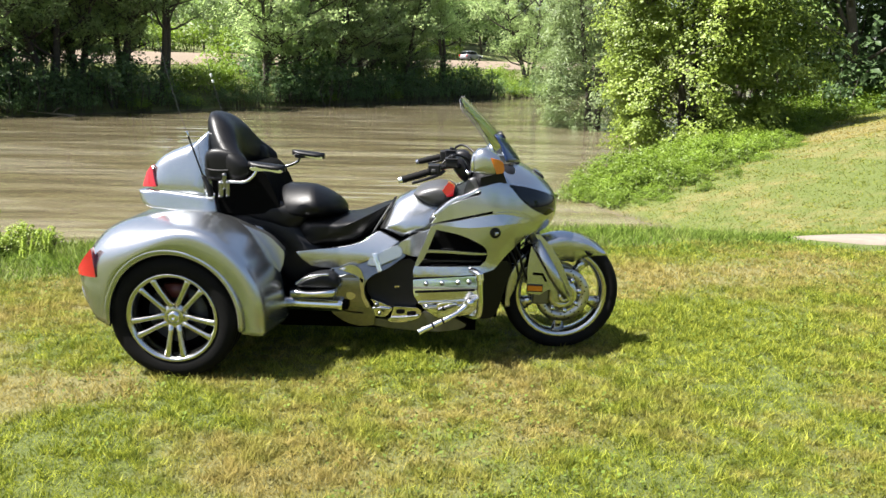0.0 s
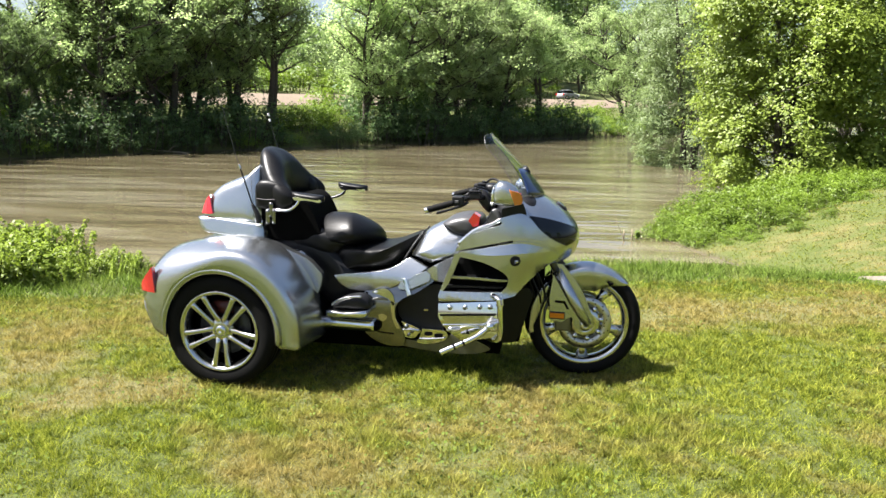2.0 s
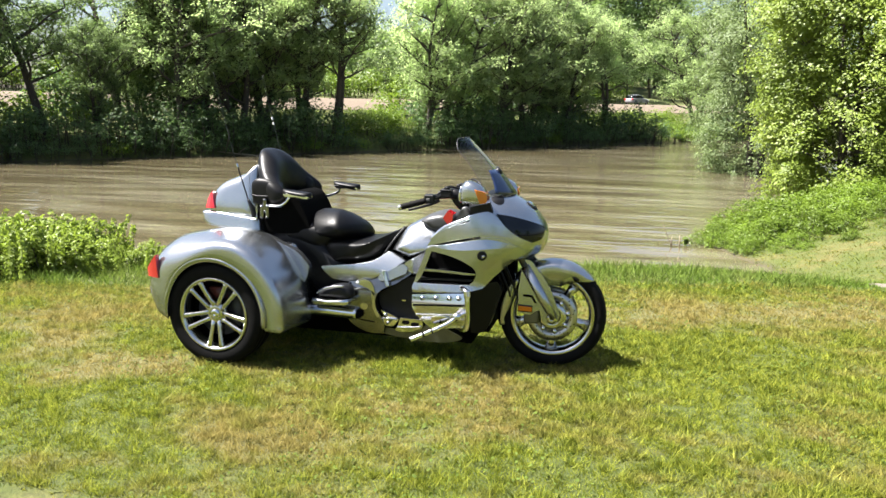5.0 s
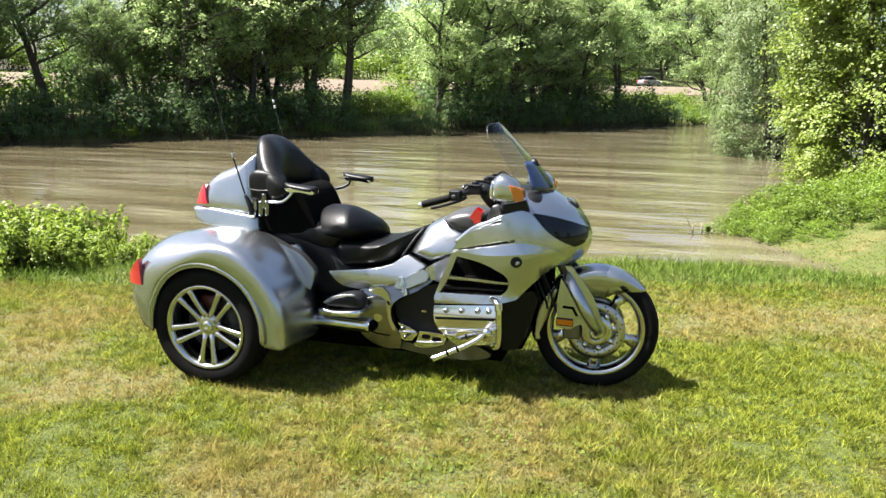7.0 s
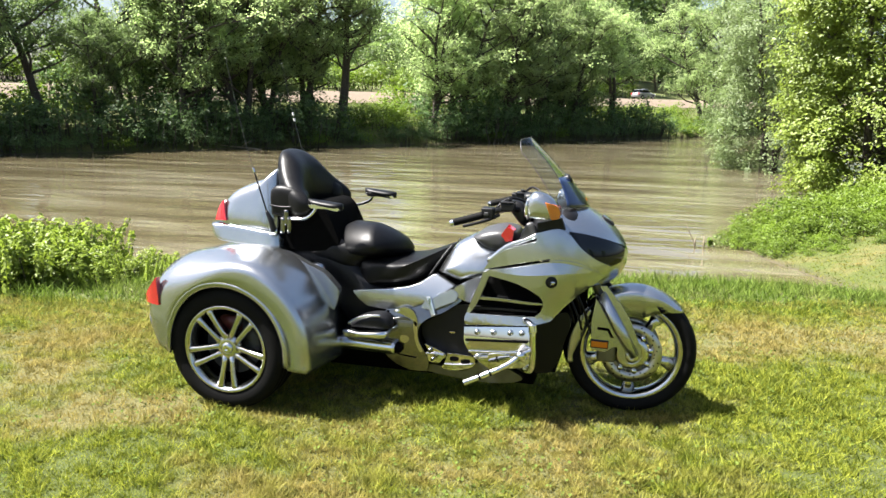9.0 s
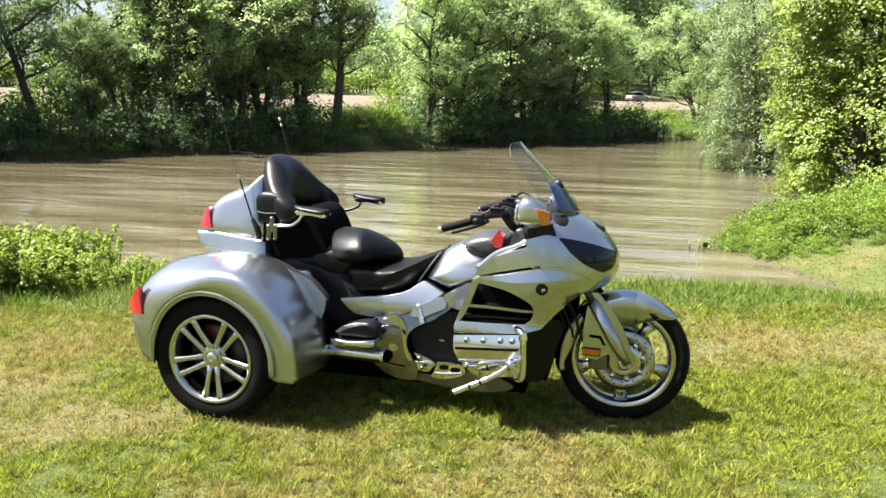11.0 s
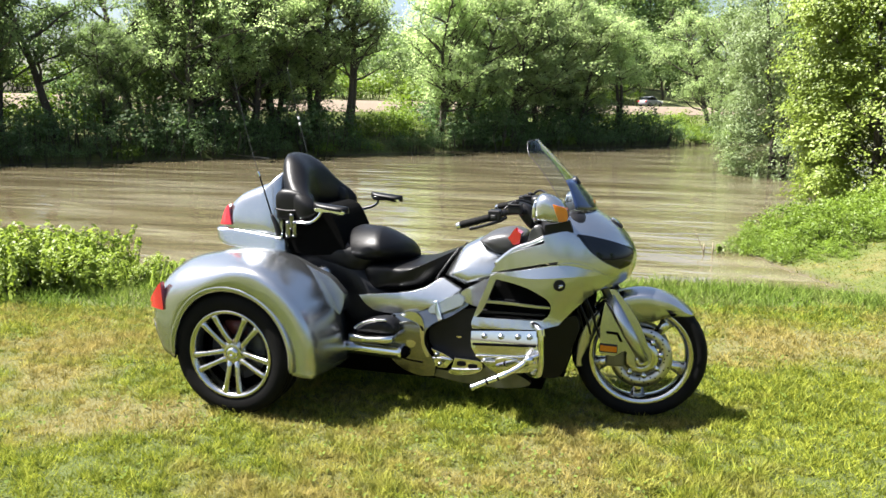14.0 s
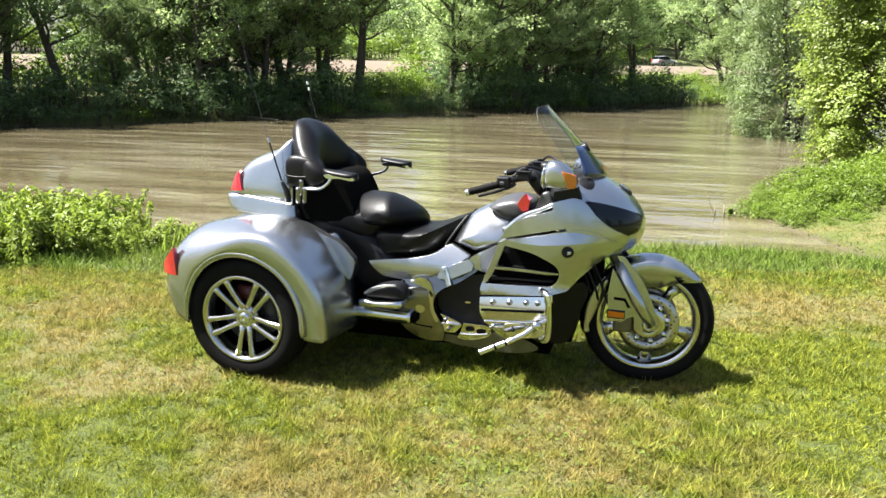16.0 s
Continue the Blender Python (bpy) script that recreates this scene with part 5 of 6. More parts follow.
plate("side_cover", rounded([(0.512, 0.556, 1), (0.60, 0.568), (0.75, 0.585), (0.852, 0.612), (0.915, 0.655), (0.940, 0.664, 1), (1.04, 0.616, 1), (0.93, 0.543), (0.80, 0.482, 1), (0.68, 0.474), (0.59, 0.482, 1), (0.545, 0.515)]),
      lambda x, z: 0.230 - 0.8 * max(0.0, z - 0.545) ** 1.25 - 0.10 * max(0.0, 0.545 - z), 0.03, M_PAINT, trike, "silver side cover below the seat")
for x, wd in ((0.60, 0.012), (0.625, 0.009), (0.655, 0.022), (0.69, 0.010), (0.712, 0.016)):
    plate("badge_bar", [(x, 0.537), (x + wd, 0.538), (x + wd, 0.530), (x, 0.529)], 0.2275, 0.004, M_CHROME, trike, "small chrome script badge", both=False, bevel=0.001)
plate("tank_side", rounded([(1.050, 0.612, 1), (1.13, 0.66), (1.215, 0.708, 1), (1.195, 0.65), (1.155, 0.56), (1.095, 0.548), (1.04, 0.585)]), lambda x, z: 0.212 + 0.09 * max(0, (x - 1.1) / 0.1), 0.03, M_PAINT, trike)
plate("frame_cover", rounded([(0.70, 0.478, 1), (0.79, 0.506), (0.91, 0.566), (1.00, 0.600), (1.06, 0.605, 1), (1.075, 0.535, 1), (0.99, 0.478), (0.905, 0.438), (0.872, 0.395), (0.870, 0.335), (0.905, 0.268), (0.922, 0.22), (0.915, 0.168, 1), (0.84, 0.165), (0.765, 0.185), (0.705, 0.225), (0.668, 0.275), (0.652, 0.345), (0.660, 0.43)]),
      lambda x, z: 0.215 + 0.02 * math.cos((x - 0.8) * 6) + 0.012 * (z < 0.5) * math.cos((z - 0.35) * 8) - 0.28 * max(0.0, z - 0.42), 0.05, M_POLISH, trike, "polished silver-grey frame cover", bevel=0.012)
plate("cover_inset", rounded([(0.715, 0.43, 1), (0.80, 0.445), (0.838, 0.42), (0.848, 0.345), (0.868, 0.272, 1), (0.80, 0.262), (0.728, 0.298), (0.708, 0.36)]), 0.2425, 0.012, M_CAST, trike, "dark grey inset of the frame cover")
bar("cover_seam", [(0.705, -0.232, 0.470), (0.682, -0.236, 0.42), (0.676, -0.237, 0.345), (0.70, -0.238, 0.288), (0.76, -0.240, 0.250), (0.86, -0.240, 0.238)], 0.005, M_DARK, trike)
plate("frame_trim", rounded([(0.735, 0.474, 1), (0.80, 0.497), (0.845, 0.478), (0.865, 0.43), (0.858, 0.40), (0.836, 0.435), (0.80, 0.452)]), 0.246, 0.014, M_ALLOY, trike)
plate("frame_trim", rounded([(0.845, 0.43), (0.862, 0.42), (0.868, 0.34), (0.895, 0.275), (0.878, 0.27), (0.850, 0.335)]), 0.246, 0.014, M_ALLOY, trike)
plate("cover_strap", rounded([(0.90, 0.545, 1), (1.035, 0.602, 1), (1.062, 0.575), (1.058, 0.548, 1), (0.945, 0.495, 1), (0.885, 0.500)]), lambda x, z: 0.226 + 0.03 * max(0, x - 0.98) - 0.2 * (z - 0.55), 0.03, M_PAINT, trike)
# bright strip stands in for a whitish highlight on the silver cover
plate("cover_glint", [(0.908, 0.556), (0.930, 0.562), (0.962, 0.472), (0.940, 0.462)], lambda x, z: 0.240 - 0.2 * (z - 0.55), 0.02, M_CHROME, trike, "bright strip added for a highlight on the frame cover")
plate("frame_badge", rounded([(0.775, 0.347), (0.805, 0.350), (0.822, 0.338), (0.815, 0.318), (0.795, 0.310), (0.778, 0.320)]), 0.247, 0.010, M_ALLOY, trike, "small bare metal disc")
plate("black_cover", rounded([(0.872, 0.405, 1), (0.96, 0.455), (1.045, 0.513, 1), (1.11, 0.52), (1.14, 0.47, 1), (1.15, 0.30), (1.12, 0.262, 1), (1.03, 0.262), (0.915, 0.292), (0.876, 0.335)]), 0.185, 0.05, M_BLACK, trike, "black panel behind the engine")
plate("black_cover_rivet", rounded([(1.02, 0.375), (1.045, 0.376), (1.045, 0.369), (1.02, 0.368)]), 0.192, 0.01, M_ALLOY, trike)
plate("footrest_bracket", rounded([(0.90, 0.312, 1), (0.975, 0.285), (1.012, 0.262), (0.995, 0.238), (0.975, 0.218), (0.925, 0.222), (0.905, 0.25), (0.915, 0.285)]), 0.232, 0.05, M_CHROME, trike, "cast alloy footrest bracket", bevel=0.012)
for s in (-1, 1):
    for x, z, r in ((0.93, 0.282, 0.013), (0.965, 0.258, 0.011), (0.945, 0.236, 0.009)):
        bar("bracket_bolt", [(x, s * 0.226, z), (x, s * 0.243, z)], r, M_POLISH, trike)
    bar("bracket_rib", [(0.905, s * 0.232, 0.262), (0.95, s * 0.240, 0.268), (1.005, s * 0.234, 0.262)], 0.006, M_CHROME, trike)
    bar("casting_rib", [(1.0, s * 0.226, 0.214), (1.06, s * 0.230, 0.216), (1.155, s * 0.228, 0.228)], 0.006, M_CHROME, trike)
plate("gear_casting", rounded([(1.02, 0.272, 1), (1.10, 0.27), (1.155, 0.262), (1.16, 0.225), (1.12, 0.20), (1.05, 0.185), (0.99, 0.192), (1.005, 0.225)]), 0.225, 0.06, M_CHROME, trike, "polished engine casting", bevel=0.012)
plate("casting_slot", rounded([(1.035, 0.255), (1.075, 0.255), (1.075, 0.238), (1.035, 0.236)]), 0.2285, 0.008, M_DARK, trike)
plate("casting_slot", rounded([(1.09, 0.245), (1.135, 0.247), (1.13, 0.225), (1.095, 0.222)]), 0.2285, 0.008, M_DARK, trike)
plate("belly_pan", rounded([(0.735, 0.262, 1), (0.86, 0.208), (0.995, 0.190), (1.10, 0.180), (1.18, 0.24, 1), (1.30, 0.22), (1.40, 0.17), (1.30, 0.135), (1.10, 0.135), (0.87, 0.165), (0.75, 0.215)]), 0.20, 0.38, M_CAST, trike, "dark grey engine belly", both=False, bevel=0.02)

engine = plate("engine_cover", rounded([(1.128, 0.452, 1), (1.30, 0.466), (1.448, 0.478, 1), (1.452, 0.36), (1.450, 0.282, 1), (1.34, 0.262), (1.255, 0.248, 1), (1.20, 0.29), (1.150, 0.345, 1), (1.132, 0.38)]),
               lambda x, z: 0.325 + 0.02 * math.sin(math.pi * float(np.clip((z - 0.25) / 0.23, 0, 1))), 0.16, M_CHROME, trike, "chrome flat-six valve cover")[0]
for z0, x0, x1 in ((0.402, 1.140, 1.44), (0.345, 1.155, 1.44), (0.318, 1.18, 1.44)):
    plate("cooling_rib", rounded([(x0, z0 - 0.004, 1), (x1, z0 + 0.014, 1), (x1, z0 + 0.004, 1), (x0, z0 - 0.014, 1)], 4), 0.353, 0.02, M_DARK if z0 > 0.4 else M_ALLOY, engine, both=False)
plate("cover_insert", rounded([(1.15, 0.393, 1), (1.43, 0.408, 1), (1.43, 0.366, 1), (1.17, 0.352, 1)], 4), 0.352, 0.02, M_ALLOY, engine, "ribbed satin alloy insert", both=False)
plate("lower_insert", rounded([(1.255, 0.335), (1.35, 0.34), (1.352, 0.295), (1.26, 0.29)], 4), 0.356, 0.03, M_CHROME, engine, both=False)
for x, z in ((1.195, 0.436), (1.275, 0.441), (1.355, 0.447), (1.20, 0.315), (1.27, 0.312), (1.41, 0.45)):
    bar("cover_bolt", [(x, -0.332, z), (x, -0.352, z)], 0.0125, M_ALLOY, engine)
    bar("bolt_socket", [(x, -0.345, z), (x, -0.3535, z)], 0.0055, M_CAST, engine)
for s in (-1, 1):
    guard = bar("engine_guard", [(1.36, s * 0.25, 0.50), (1.43, s * 0.33, 0.505), (1.460, s * 0.362, 0.485), (1.466, s * 0.366, 0.40), (1.466, s * 0.364, 0.30), (1.44, s * 0.34, 0.268), (1.36, s * 0.24, 0.262)], 0.0155, M_CHROME, trike, "chrome engine guard bar")
    bar("guard_collar", [(1.46, s * 0.363, 0.505), (1.466, s * 0.367, 0.465)], 0.021, M_CHROME, guard)
    peg = bar("highway_peg", [(1.168, s * 0.484, 0.228), (1.25, s * 0.462, 0.264), (1.325, s * 0.445, 0.298)], 0.0135, M_CHROME, trike, "folded chrome highway foot peg")
    bar("peg_arm", [(1.32, s * 0.446, 0.296), (1.37, s * 0.42, 0.322), (1.42, s * 0.385, 0.36), (1.455, s * 0.366, 0.375)], [0.012, 0.013, 0.012, 0.012], M_CHROME, peg)
    for u in (0.0, 0.42, 0.72):
        p = Vector((1.168, s * 0.484, 0.228)).lerp(Vector((1.325, s * 0.445, 0.298)), u)
        q = Vector((1.168, s * 0.484, 0.228)).lerp(Vector((1.325, s * 0.445, 0.298)), u + 0.1)
        bar("peg_ring", [p, p.lerp(q, 0.5)], 0.0155, M_CHROME if u == 0 else M_DARK, peg)
    bar("peg_clamp", [(1.395, s * 0.37, 0.335), (1.425, s * 0.42, 0.37)], 0.021, M_CHROME, peg)
    board = puff("footboard", rounded([(0.495, 0.385), (0.60, 0.388), (0.725, 0.392), (0.74, 0.372), (0.725, 0.352), (0.60, 0.345), (0.495, 0.345)]), 0.07, M_CHROME, trike, "chrome passenger footboard with black rubber", e=3, yc=s * 0.30)[0]
    puff("rubber", rounded([(0.525, 0.395), (0.56, 0.435), (0.625, 0.462), (0.70, 0.468), (0.735, 0.44), (0.74, 0.395), (0.62, 0.388)]), 0.065, M_BLACK, board, e=3, yc=s * 0.275)
    bar("footboard_rail", [(0.53, s * 0.335, 0.415), (0.575, s * 0.34, 0.445), (0.635, s * 0.34, 0.463), (0.70, s * 0.335, 0.468)], 0.007, M_CHROME, board)
    pipe = bar("exhaust_pipe", [(0.30, s * 0.255, 0.29), (0.50, s * 0.262, 0.292), (0.64, s * 0.262, 0.288), (0.755, s * 0.26, 0.284)], [0.036, 0.037, 0.037, 0.034], M_CHROME, trike, "chrome exhaust pipe")
    bar("pipe_end", [(0.745, s * 0.26, 0.284), (0.785, s * 0.259, 0.283)], [0.03, 0.02], M_DARK, pipe)
plate("radiator_cowl", rounded([(1.44, 0.462, 1), (1.53, 0.51), (1.60, 0.53), (1.622, 0.475), (1.60, 0.395), (1.545, 0.24), (1.47, 0.232, 1), (1.45, 0.32)]), lambda x, z: 0.27 - 0.55 * max(0, x - 1.48), 0.09, M_GLOSS, trike, "glossy black radiator cowl")
block("radiator", 1.44, 1.56, -0.20, 0.20, 0.22, 0.62, M_DARK, trike)
for k, (x, y, z) in enumerate(((1.60, -0.14, 0.56), (1.63, -0.12, 0.60), (1.66, -0.13, 0.57), (1.64, -0.15, 0.53))):
    bar("wiring", [(x - 0.04, y, z + 0.08), (x, y - 0.01, z), (x + 0.02, y, z - 0.05), (x + 0.03, y + 0.02, z - 0.10)], 0.006, M_BLACK, trike)
block("steering_head", 1.50, 1.68, -0.075, 0.075, 0.50, 0.90, M_DARK, trike, bevel=0.02)


# ---- fairing ----
def nose_x(z):
    return curve(z, [0.44, 0.58, 0.65, 0.68, 0.74, 0.815, 0.885, 0.955, 1.00, 1.04], [1.66, 1.70, 1.765, 1.815, 1.855, 1.862, 1.832, 1.765, 1.695, 1.62])


def nose_w(z):
    return curve(z, [0.44, 0.58, 0.68, 0.76, 0.88, 0.96, 1.01, 1.04], [0.305, 0.312, 0.318, 0.320, 0.312, 0.292, 0.262, 0.235])


def hull(x, z):
    """The half-width of the fairing at (x, z)."""
    u = float(np.clip((x - 1.40) / (nose_x(z) - 1.40), 0, 0.9995))
    return nose_w(z) * (1 - u**2.4) ** (1 / 1.9)


bm, rows = bmesh.new(), []
for k in range(33):
    z = 0.665 + (1.035 - 0.665) * k / 32
    row = []
    for j in range(41):
        a = math.pi / 2 * (-1 + 2 * j / 40)
        x = 1.52 + (nose_x(z) - 1.52) * ((math.cos(a)) ** 0.85)
        row.append(bm.verts.new((x, math.copysign(hull(x, z), a) if abs(a) > 1e-6 else 0, z)))
    rows.append(row)
for a, b in zip(rows, rows[1:]):
    for j in range(40):
        bm.faces.new((a[j], a[j + 1], b[j + 1], b[j]))
bmesh.ops.remove_doubles(bm, verts=bm.verts[:], dist=0.0002)
bmesh.ops.recalc_face_normals(bm, faces=bm.faces[:])
cowl = part("front_cowl", bm, M_PAINT, trike, "silver front fairing nose")
so = cowl.modifiers.new("thickness", "SOLIDIFY")
so.thickness, so.offset = 0.008, -1
plate("upper_fairing", rounded([(1.215, 0.742, 1), (1.255, 0.795), (1.315, 0.842), (1.40, 0.872), (1.457, 0.892), (1.452, 0.925, 1), (1.56, 0.948), (1.612, 0.918, 1), (1.66, 0.862), (1.72, 0.812), (1.795, 0.768, 1), (1.775, 0.728, 1), (1.715, 0.772), (1.65, 0.806), (1.60, 0.816), (1.547, 0.815), (1.40, 0.785)]),
      lambda x, z: hull(x, z) + 0.012, 0.03, M_PAINT, cowl, "silver upper fairing panel")
VENT = rounded([(1.242, 0.712, 1), (1.37, 0.684), (1.472, 0.635), (1.498, 0.600), (1.490, 0.555), (1.462, 0.527, 1), (1.30, 0.520), (1.150, 0.518, 1), (1.185, 0.57)], 4)
side_panels = plate("side_fairing", rounded([(1.213, 0.728, 1), (1.40, 0.772), (1.547, 0.802), (1.60, 0.803), (1.65, 0.793), (1.71, 0.760), (1.768, 0.718, 1), (1.735, 0.692), (1.66, 0.628), (1.60, 0.575), (1.535, 0.505, 1), (1.45, 0.487), (1.376, 0.480), (1.25, 0.470), (1.130, 0.462, 1), (1.128, 0.50), (1.165, 0.60), (1.20, 0.685)], 4),
                    lambda x, z: hull(x, z) + 0.010 + 0.015 * math.exp(-((z - 0.48) / 0.03) ** 2), 0.03, M_PAINT, trike, "silver side fairing with a vent opening", hole=VENT, cell=0.04)
for s, panel in zip((-1, 1), side_panels):
    part("vent_recess", plate_mesh(VENT, lambda x, z: hull(x, z) - 0.045, 0.01, s), M_DARK, panel, "dark vent opening")
    sharp(part("vent_slat", plate_mesh(rounded([(1.165, 0.604, 1), (1.30, 0.603), (1.496, 0.592, 1), (1.492, 0.582), (1.30, 0.589), (1.168, 0.592)], 4), lambda x, z: hull(x, z) + 0.002, 0.045, s), M_PAINT, panel), 0.003)
    sharp(part("vent_slat", plate_mesh(rounded([(1.152, 0.545, 1), (1.30, 0.548), (1.47, 0.548, 1), (1.465, 0.540), (1.30, 0.538), (1.152, 0.533)], 4), lambda x, z: hull(x, z) - 0.02, 0.03, s), M_BLACK, panel), 0.003)
    sharp(part("wing_crease", plate_mesh(rounded([(1.222, 0.738, 1), (1.40, 0.770), (1.552, 0.794), (1.66, 0.776), (1.742, 0.746, 1), (1.62, 0.745), (1.524, 0.738), (1.387, 0.729)], 5),
                                         lambda x, z: hull(x, z) + 0.010 + 0.36 * max(0.0, 0.80 - z) * math.sin(math.pi * float(np.clip((x - 1.22) / 0.52, 0, 1))), 0.03, s, 0.02), M_PAINT, panel, "creased upper edge of the fairing"), 0.003)
    disc = [(1.535 + 0.027 * math.cos(a), 0.700 + 0.027 * math.sin(a)) for a in (2 * math.pi * k / 24 for k in range(24))]
    badge = part("emblem", plate_mesh(disc, lambda x, z: hull(x, z) + 0.015, 0.01, s), M_BLACK, panel, "round black emblem with a pale mark")
    part("emblem_mark", plate_mesh([(1.519, 0.712), (1.531, 0.702), (1.545, 0.706), (1.553, 0.702), (1.548, 0.690), (1.530, 0.688), (1.538, 0.696)], lambda x, z: hull(x, z) + 0.0165, 0.004, s), M_ALLOY, badge)
    sharp(part("headlight", plate_mesh(rounded([(1.604, 0.935, 1), (1.66, 0.925), (1.73, 0.905), (1.80, 0.876), (1.848, 0.842), (1.842, 0.785), (1.796, 0.766, 1), (1.70, 0.806), (1.64, 0.850), (1.612, 0.895)], 5), lambda x, z: hull(x, z) + 0.008, 0.03, s, 0.012), M_LAMP, cowl, "dark smoked headlight glass"), 0.003)
    sharp(part("fairing_inner", plate_mesh([(1.452, 0.890), (1.455, 0.970), (1.565, 0.998), (1.585, 0.945), (1.56, 0.944), (1.455, 0.920)], 0.288, 0.03, s, 0.02), M_BLACK, cowl, "black inner panel below the mirror"), 0.003)
    mx, mz = (0.0, 0.0) if s < 0 else (0.07, -0.035)
    mirror = puff("mirror", rounded([(1.412 + mx, 1.00 + mz, 1), (1.408 + mx, 1.06 + mz), (1.425 + mx, 1.105 + mz), (1.455 + mx, 1.123 + mz), (1.505 + mx, 1.108 + mz), (1.55 + mx, 1.070 + mz), (1.556 + mx, 1.01 + mz), (1.50 + mx, 0.992 + mz)]), 0.062, M_PAINT, trike, "silver mirror housing", e=2.8, yc=s * 0.325)[0]
    sharp(part("indicator", plate_mesh(rounded([(1.500 + mx, 1.080 + mz, 1), (1.556 + mx, 1.060 + mz), (1.564 + mx, 1.010 + mz), (1.530 + mx, 1.002 + mz, 1)], 4), lambda x, z: 0.392 - 0.5 * max(0, x - mx - 1.52), 0.07, s, 0.015), M_AMBER, mirror, "amber turn signal lens"), 0.004)
    part("mirror_glass", puff_mesh(rounded([(1.404 + mx, 1.005 + mz), (1.402 + mx, 1.06 + mz), (1.418 + mx, 1.10 + mz), (1.424 + mx, 1.05 + mz), (1.42 + mx, 1.005 + mz)]), 0.05, 3, s * 0.325), M_CHROME, mirror)
puff("nose_vent", rounded([(1.728, 0.978), (1.756, 0.971), (1.786, 0.948), (1.791, 0.936), (1.766, 0.947), (1.740, 0.964)]), 0.036, M_BLACK, cowl, "black slot on the fairing nose", e=4)
puff("nose_trim", rounded([(1.738, 0.986), (1.764, 0.973), (1.778, 0.957), (1.754, 0.964)]), 0.028, M_CHROME, cowl, e=4)
puff("dashboard", rounded([(1.40, 0.86), (1.42, 0.97), (1.50, 1.03), (1.62, 1.02), (1.66, 0.92), (1.60, 0.80), (1.45, 0.80)]), 0.24, M_BLACK, trike, "black instrument panel", e=5)
bar("fairing_edge", [(1.23, -0.30, 0.775), (1.315, -0.300, 0.850), (1.40, -0.288, 0.885), (1.457, -0.278, 0.912)], 0.012, M_CHROME, cowl, "bright edge of the fairing pocket")
puff("fairing_pocket", rounded([(1.20, 0.73), (1.25, 0.80), (1.33, 0.852), (1.45, 0.895), (1.47, 0.80), (1.35, 0.72)]), 0.265, M_BLACK, trike, e=6)
puff("pocket_lid", rounded([(1.375, 0.88), (1.395, 0.955), (1.43, 0.965), (1.452, 0.90)]), 0.02, M_GREY, trike, e=4, yc=-0.255)

# windscreen
bm, rows = bmesh.new(), []
for k in range(15):
    v = k / 14
    row = []
    for j in range(25):
        u = -1 + 2 * j / 24
        edge = 1 - 0.16 * max(0.0, (abs(u) - 0.6) / 0.4) ** 2 * (v > 0.5) * (v - 0.5) * 2
        x = 1.662 + (1.366 - 1.662) * v * edge + 0.018 * math.sin(math.pi * v) - (0.125 - 0.07 * v) * u * u
        row.append(bm.verts.new((x, u * (0.245 - 0.035 * v), 1.018 + 0.331 * v * edge + (0.035 * (1 - v) - 0.012) * u * u)))
    rows.append(row)
for a, b in zip(rows, rows[1:]):
    for j in range(24):
        bm.faces.new((a[j], a[j + 1], b[j + 1], b[j]))
rim_points = [v.co.copy() for v in [r[0] for r in rows] + rows[-1][1:-1] + [r[-1] for r in rows[::-1]]]
base_rows = [[v.co.copy() for v in r] for r in rows[:8]]
bmesh.ops.recalc_face_normals(bm, faces=bm.faces[:])
screen = part("windscreen", bm, M_SCREEN, trike, "tall clear curved windscreen")
screen.visible_shadow = False
part("screen_edge", tube(bmesh.new(), rim_points, 0.0019, 6), M_GREY, screen)
bm = bmesh.new()
vs = []
for k, r in enumerate(base_rows[:7]):
    at = [2 + 0.5 * k + (20.5 - 0.5 * k) * j / 18 for j in range(19)]
    vs.append([bm.verts.new(r[int(q)].lerp(r[int(q) + 1], q - int(q)) + Vector((0.006, 0, 0.006))) for q in at])
for a, b in zip(vs, vs[1:]):
    for j in range(len(a) - 1):
        bm.faces.new((a[j], a[j + 1], b[j + 1], b[j]))
bmesh.ops.recalc_face_normals(bm, faces=bm.faces[:])
bmesh.ops.solidify(bm, geom=bm.faces[:], thickness=0.004)
part("screen_garnish", bm, M_SMOKE, screen, "dark smoked base of the windscreen")
bar("screen_vent", [(1.535, -0.02, 1.135), (1.572, -0.02, 1.160)], [0.03, 0.022], M_BLACK, screen, "round black screen vent")

